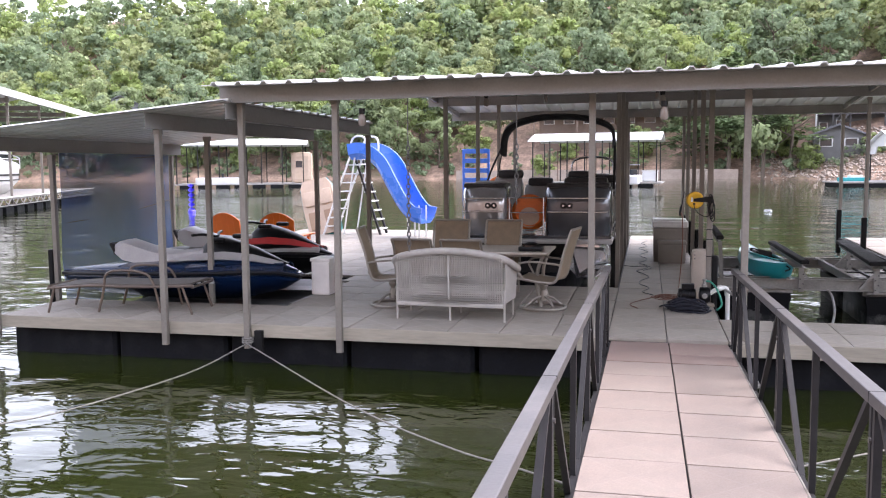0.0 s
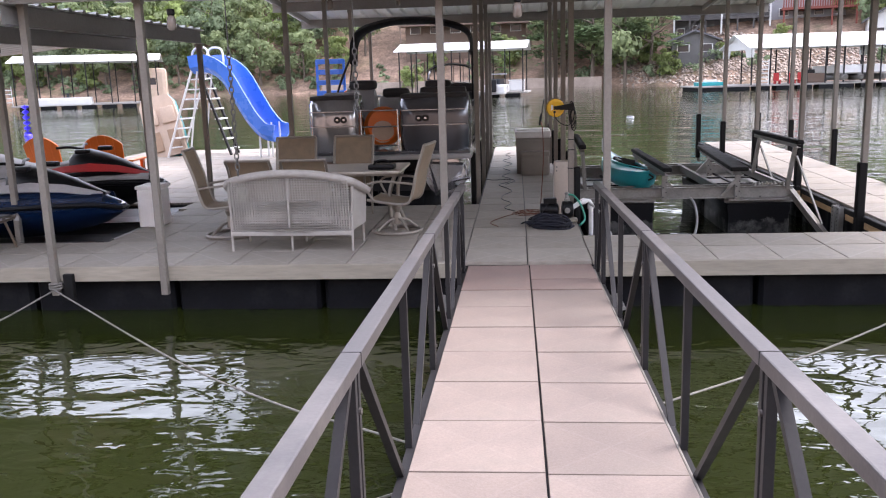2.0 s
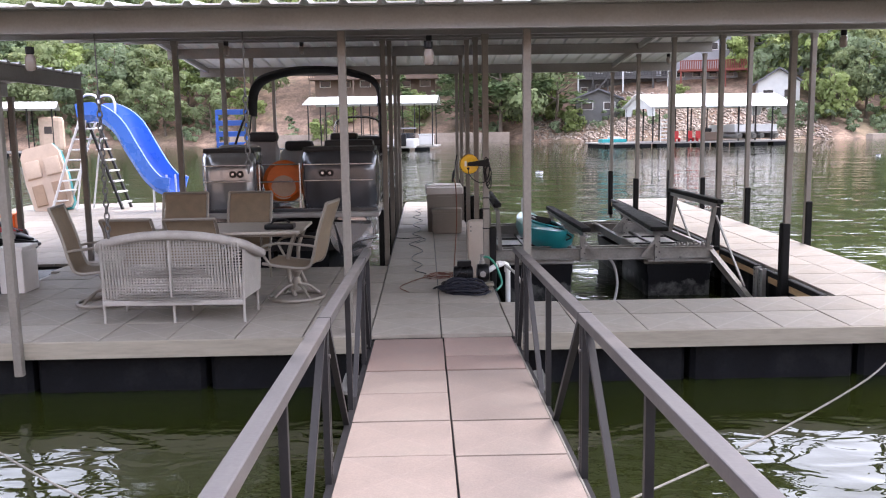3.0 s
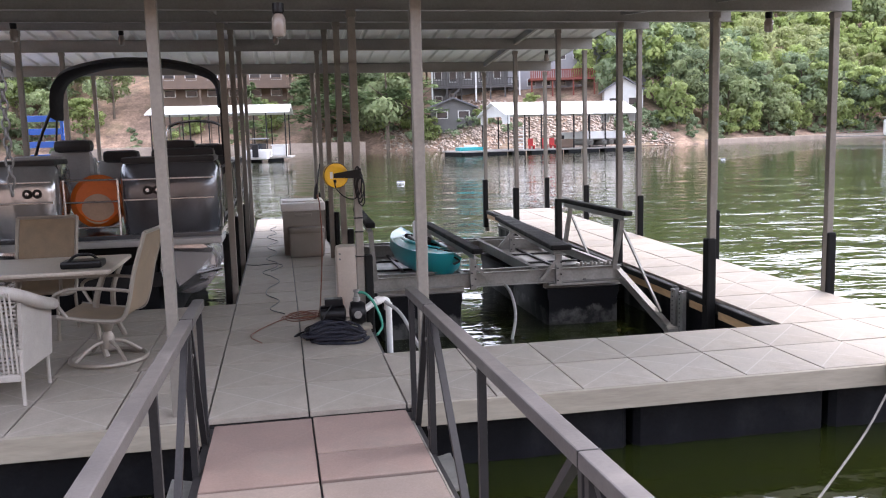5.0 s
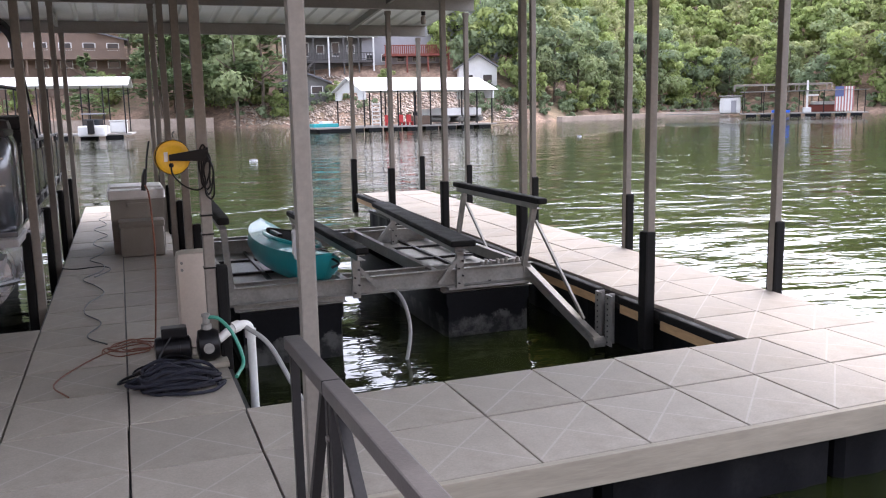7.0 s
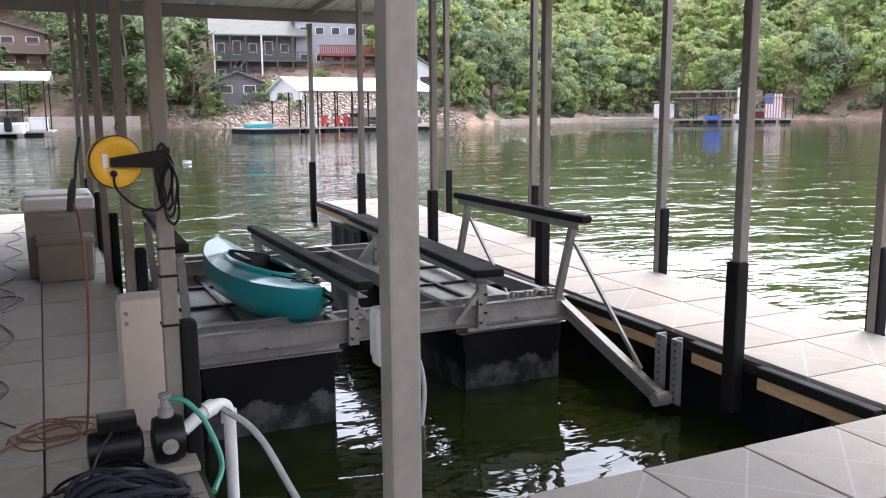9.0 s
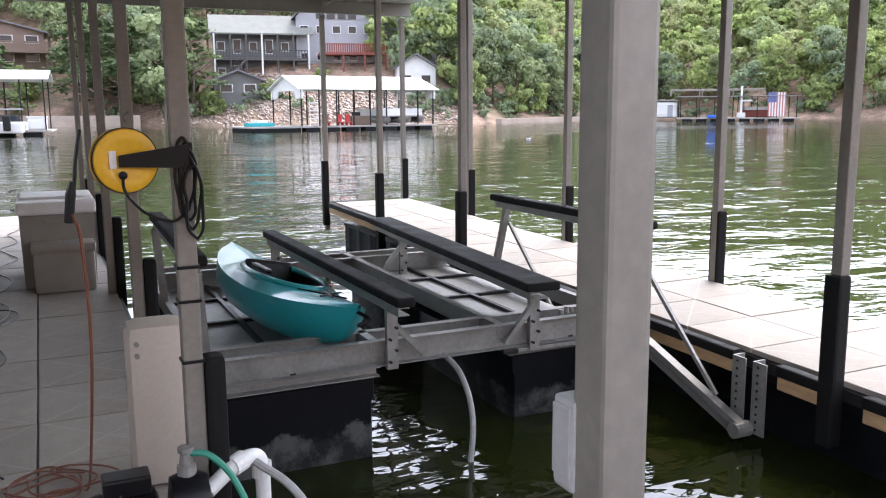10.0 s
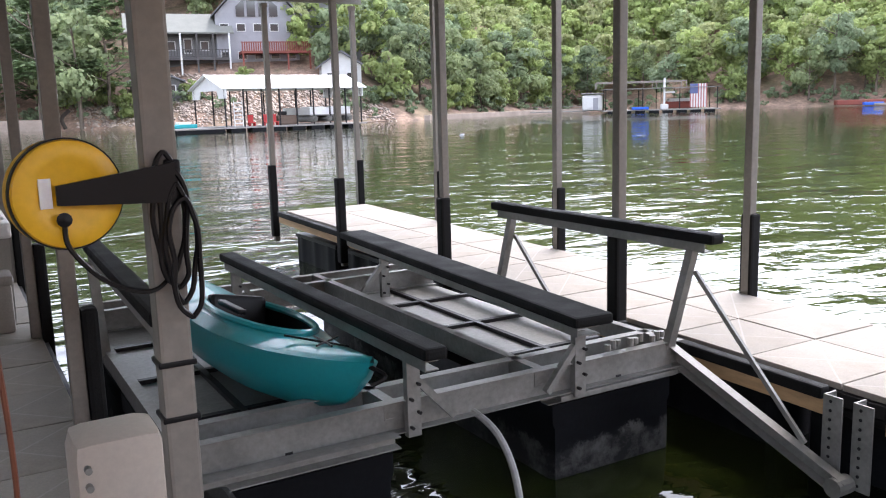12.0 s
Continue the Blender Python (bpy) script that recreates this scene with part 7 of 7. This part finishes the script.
def porch_house(at, w, label):
    """A long two-level house: lower doors, an upper porch with posts and balusters, a sloping roof, a stair."""
    e = thing("porch_house", at, label, "house")
    # The wall's dark colour includes the shade inside the porch.
    dock_box(e, "wall", (0, 3.0, 3.0), (w, 5.0, 9.4), M_PORCHWALL)
    bm = B()
    loft(bm, [[(x, -1.9, 7.1), (x, 3.0, 10.3), (x, 3.0, 10.55), (x, -1.9, 7.35)] for x in (-w / 2 - 0.6, w / 2 + 0.6)])
    loft(bm, [[(x, 6.2, 8.0), (x, 3.0, 10.3), (x, 3.0, 10.55), (x, 6.2, 8.25)] for x in (-w / 2 - 0.6, w / 2 + 0.6)])
    part("roof", bm, M_GREENROOF, e, "grey-green shingle roof")
    pd = dock_box(e, "porch_deck", (0, -0.7, 3.3), (w, 2.6, 0.4), M_PORCH)
    for z in (3.7, 4.7):
        dock_box(e, "porch_rail", (0, -1.9, z), (w, 0.1, 0.12), M_PORCH)
    for i in range(int(w / 0.45)):
        dock_box(pd, "baluster", (-w / 2 + 0.2 + 0.45 * i, -1.9, 4.2), (0.13, 0.06, 0.95), M_PORCH, bevel=0.0)
    for i in range(7):
        x = -w / 2 + 0.15 + i * (w - 0.3) / 6
        dock_box(e, "porch_post", (x, -1.9, 2.9), (0.26, 0.26, 8.6), M_WHITE if i % 3 == 0 else M_PORCH)
    for i in range(6):
        x = -w / 2 + 1.2 + i * (w - 2.4) / 5
        for z in (1.3, 5.4):
            fr = dock_box(e, "door" if i % 2 else "window", (x, 0.47, z), (1.3, 0.1, 2.3 if i % 2 else 1.5), M_WHITE)
            dock_box(fr, "pane", (x, 0.4, z), (1.05, 0.08, 2.0 if i % 2 else 1.25), M_GLASS)
    bm = B()
    for o in (0.0, 1.1):
        beam(bm, (-w / 2 + 1.5, -2.2 - o, -0.6), (-w / 2 + 5.0, -2.2 - o, 3.4), 0.12, 0.3)
        beam(bm, (-w / 2 + 1.5, -2.2 - o, 0.6), (-w / 2 + 5.0, -2.2 - o, 4.6), 0.1, 0.12)
    part("stair_rail", bm, M_PORCH, e)
    for i in range(12):
        dock_box(e, "stair_tread", (-w / 2 + 1.65 + 0.3 * i, -2.75, -0.5 + 0.33 * i), (0.32, 1.1, 0.08), M_PORCH)
    return e


porch_house(pose(33.6, 147.5, 6.4, 0, 0, -10), 15.0, "long dark two-level house with a railed upper porch")
house("boat_house", pose(54.5, 134, ground_at(54, 134) - 0.3, 0, 0, -18), 6, 5, 3.4, M_WHITE, "small white gabled outbuilding among the trees", 1.9, None, 0, 2)
house("pale_house", pose(60.5, 150, ground_at(59, 147) - 1, 0, 0, -20), 9, 8, 6.5, M_GREYWALL, "pale grey gabled house behind the outbuilding", 4.2, None, 0, 3)
house("hill_house", pose(62, 176, ground_at(62, 176), 0, 0, -15), 9, 8, 5.0, M_WHITE, "pale house high among the trees", 3.0, None, 0, 3)
house("cabin", pose(28.5, 143, ground_at(28.5, 143) - 0.2, 0, 0, -8), 7, 5, 2.6, M_PORCHWALL, "small dark weathered cabin on the bank", 1.2, None, 0, 2)
house("brown_house", pose(-9, 166, ground_at(-9, 164) + 2.0, 0, 0, 2), 22, 9, 6.0, M_BROWNWALL, "brown hillside house with a long wooden deck", 2.5, M_BROWNWALL, 2.6, 6, 24)
house("slope_house", pose(-118, 176, ground_at(-118, 176), 0, 0, 28), 12, 8, 5.0, M_GREYWALL, "grey roofed house high in the woods", 2.6, None, 0, 4)
st = thing("bank_steps", pose(52.5, 124.5, WATER + 0.4, 0, 0, -25), "stone steps climbing the bank", "steps")
for i in range(9):
    dock_box(st, "step", (0, i * 0.6, 0.15 + i * 0.32), (2.2, 0.7, 0.34), M_CONC)

# buoys
M_BUOY = material("white_buoy", (0.75, 0.78, 0.8), 0.5, 0, 0.05, 3, 30, 0.02)
for x, y, s in ((5.9, 45.2, 0.16), (31.45, 60.5, 0.13)):
    e = thing("mooring_buoy", (x, y, WATER), "white floating mooring buoy", "buoy", "buoys")
    bm = B()
    lathe(bm, [(0.02, -s), (s, -s * 0.4), (s * 1.25, 0.02), (s * 1.1, s * 0.32), (s * 0.5, s * 0.38), (0.02, s * 0.4)], 16)
    part("body", bm, M_BUOY, e, smooth=True)
    bm = B()
    lathe(bm, [(s * 1.16, 0.0), (s * 1.2, 0.04), (s * 1.12, 0.08), (s * 1.05, 0.04)], 16)
    part("band", bm, M_GREYWALL, e)


# ---- the tiles of decks and gangway ----
def tile_mesh(name, sx, sy, mat):
    bm = B()
    box(bm, (0, 0, 0), (sx, sy, 0.036), 0.005)
    me = bpy.data.meshes.new(name)
    bm.to_mesh(me)
    bm.free()
    me.materials.append(mat)
    return me


TILE_RND = random.Random(3)
MESHES = {}


def tile(parent, x, y, sx, sy, mat, z=-0.018, tilt=0.0):
    key = (round(sx, 3), round(sy, 3), mat.name)
    if key not in MESHES:
        MESHES[key] = tile_mesh("tile", sx - 0.011, sy - 0.011, mat)
    ob = new("tile", MESHES[key])
    ob.parent = parent
    ob.matrix_basis = pose(x, y, z + TILE_RND.uniform(-0.002, 0.002), TILE_RND.uniform(-0.15, 0.15) + tilt, TILE_RND.uniform(-0.15, 0.15), TILE_RND.uniform(-0.25, 0.25))


def lay(parent, x0, x1, y0, y1, mat, nx=None, ny=None):
    nx = nx or max(1, round((x1 - x0) / 0.61))
    ny = ny or max(1, round((y1 - y0) / 0.61))
    sx, sy = (x1 - x0) / nx, (y1 - y0) / ny
    for i in range(nx):
        for j in range(ny):
            tile(parent, x0 + (i + 0.5) * sx, y0 + (j + 0.5) * sy, sx, sy, mat)


lay(DECK_F, -8.13, -0.4, FRONT, 10.6, M_TILE, ny=2)
lay(DECK_F, -0.4, 0.86, FRONT, 10.6, M_TILE, ny=2)
lay(DECK_F, 0.86, 5.095, FRONT, 10.6, M_TILE, nx=7, ny=2)
lay(DECK_F, 5.095, 5.61, FRONT, 10.6, M_TILE, nx=1, ny=2)
lay(DECK_W, -0.4, 0.87, 10.6, 23.0, M_TILE)
lay(DECK_R, 4.39, 5.61, 10.6, 20.93, M_TILE)
lay(DECK_S, -4.88, -3.27, 13.15, 13.8, M_TILE)
lay(DECK_M, -4.73, -0.4, 10.6, 13.13, M_TILE)
lay(DECK_L, -10.1, -3.25, 13.82, 24.2, M_TILE)
for s, y, length in ((-1, 8.64, 1.12), (1, 8.85, 0.7), (1, 8.29, 0.42)):
    tile(GANG, GC + s * 0.302, y, 0.604, length, M_GTILE2, gz(y) - 0.018, -math.degrees(SLOPE))
n = int((GW1 - GW0) / 0.605)
for i in range(2, n):
    for s in (-1, 1):
        if s > 0 and i == 2:
            y = GW1 + 0.08 - 3 * 0.605 - 0.01
            tile(GANG, GC + s * 0.302, y, 0.604, 1.205, M_GTILE, gz(y) - 0.018, -math.degrees(SLOPE))
        if s > 0 and i < 4:
            continue
        y = GW1 + 0.08 - (i + 0.5) * 0.605 - (0.0 if s < 0 else 0.02)
        tile(GANG, GC + s * 0.302, y, 0.604, 0.605, M_GTILE, gz(y) - 0.018, -math.degrees(SLOPE))
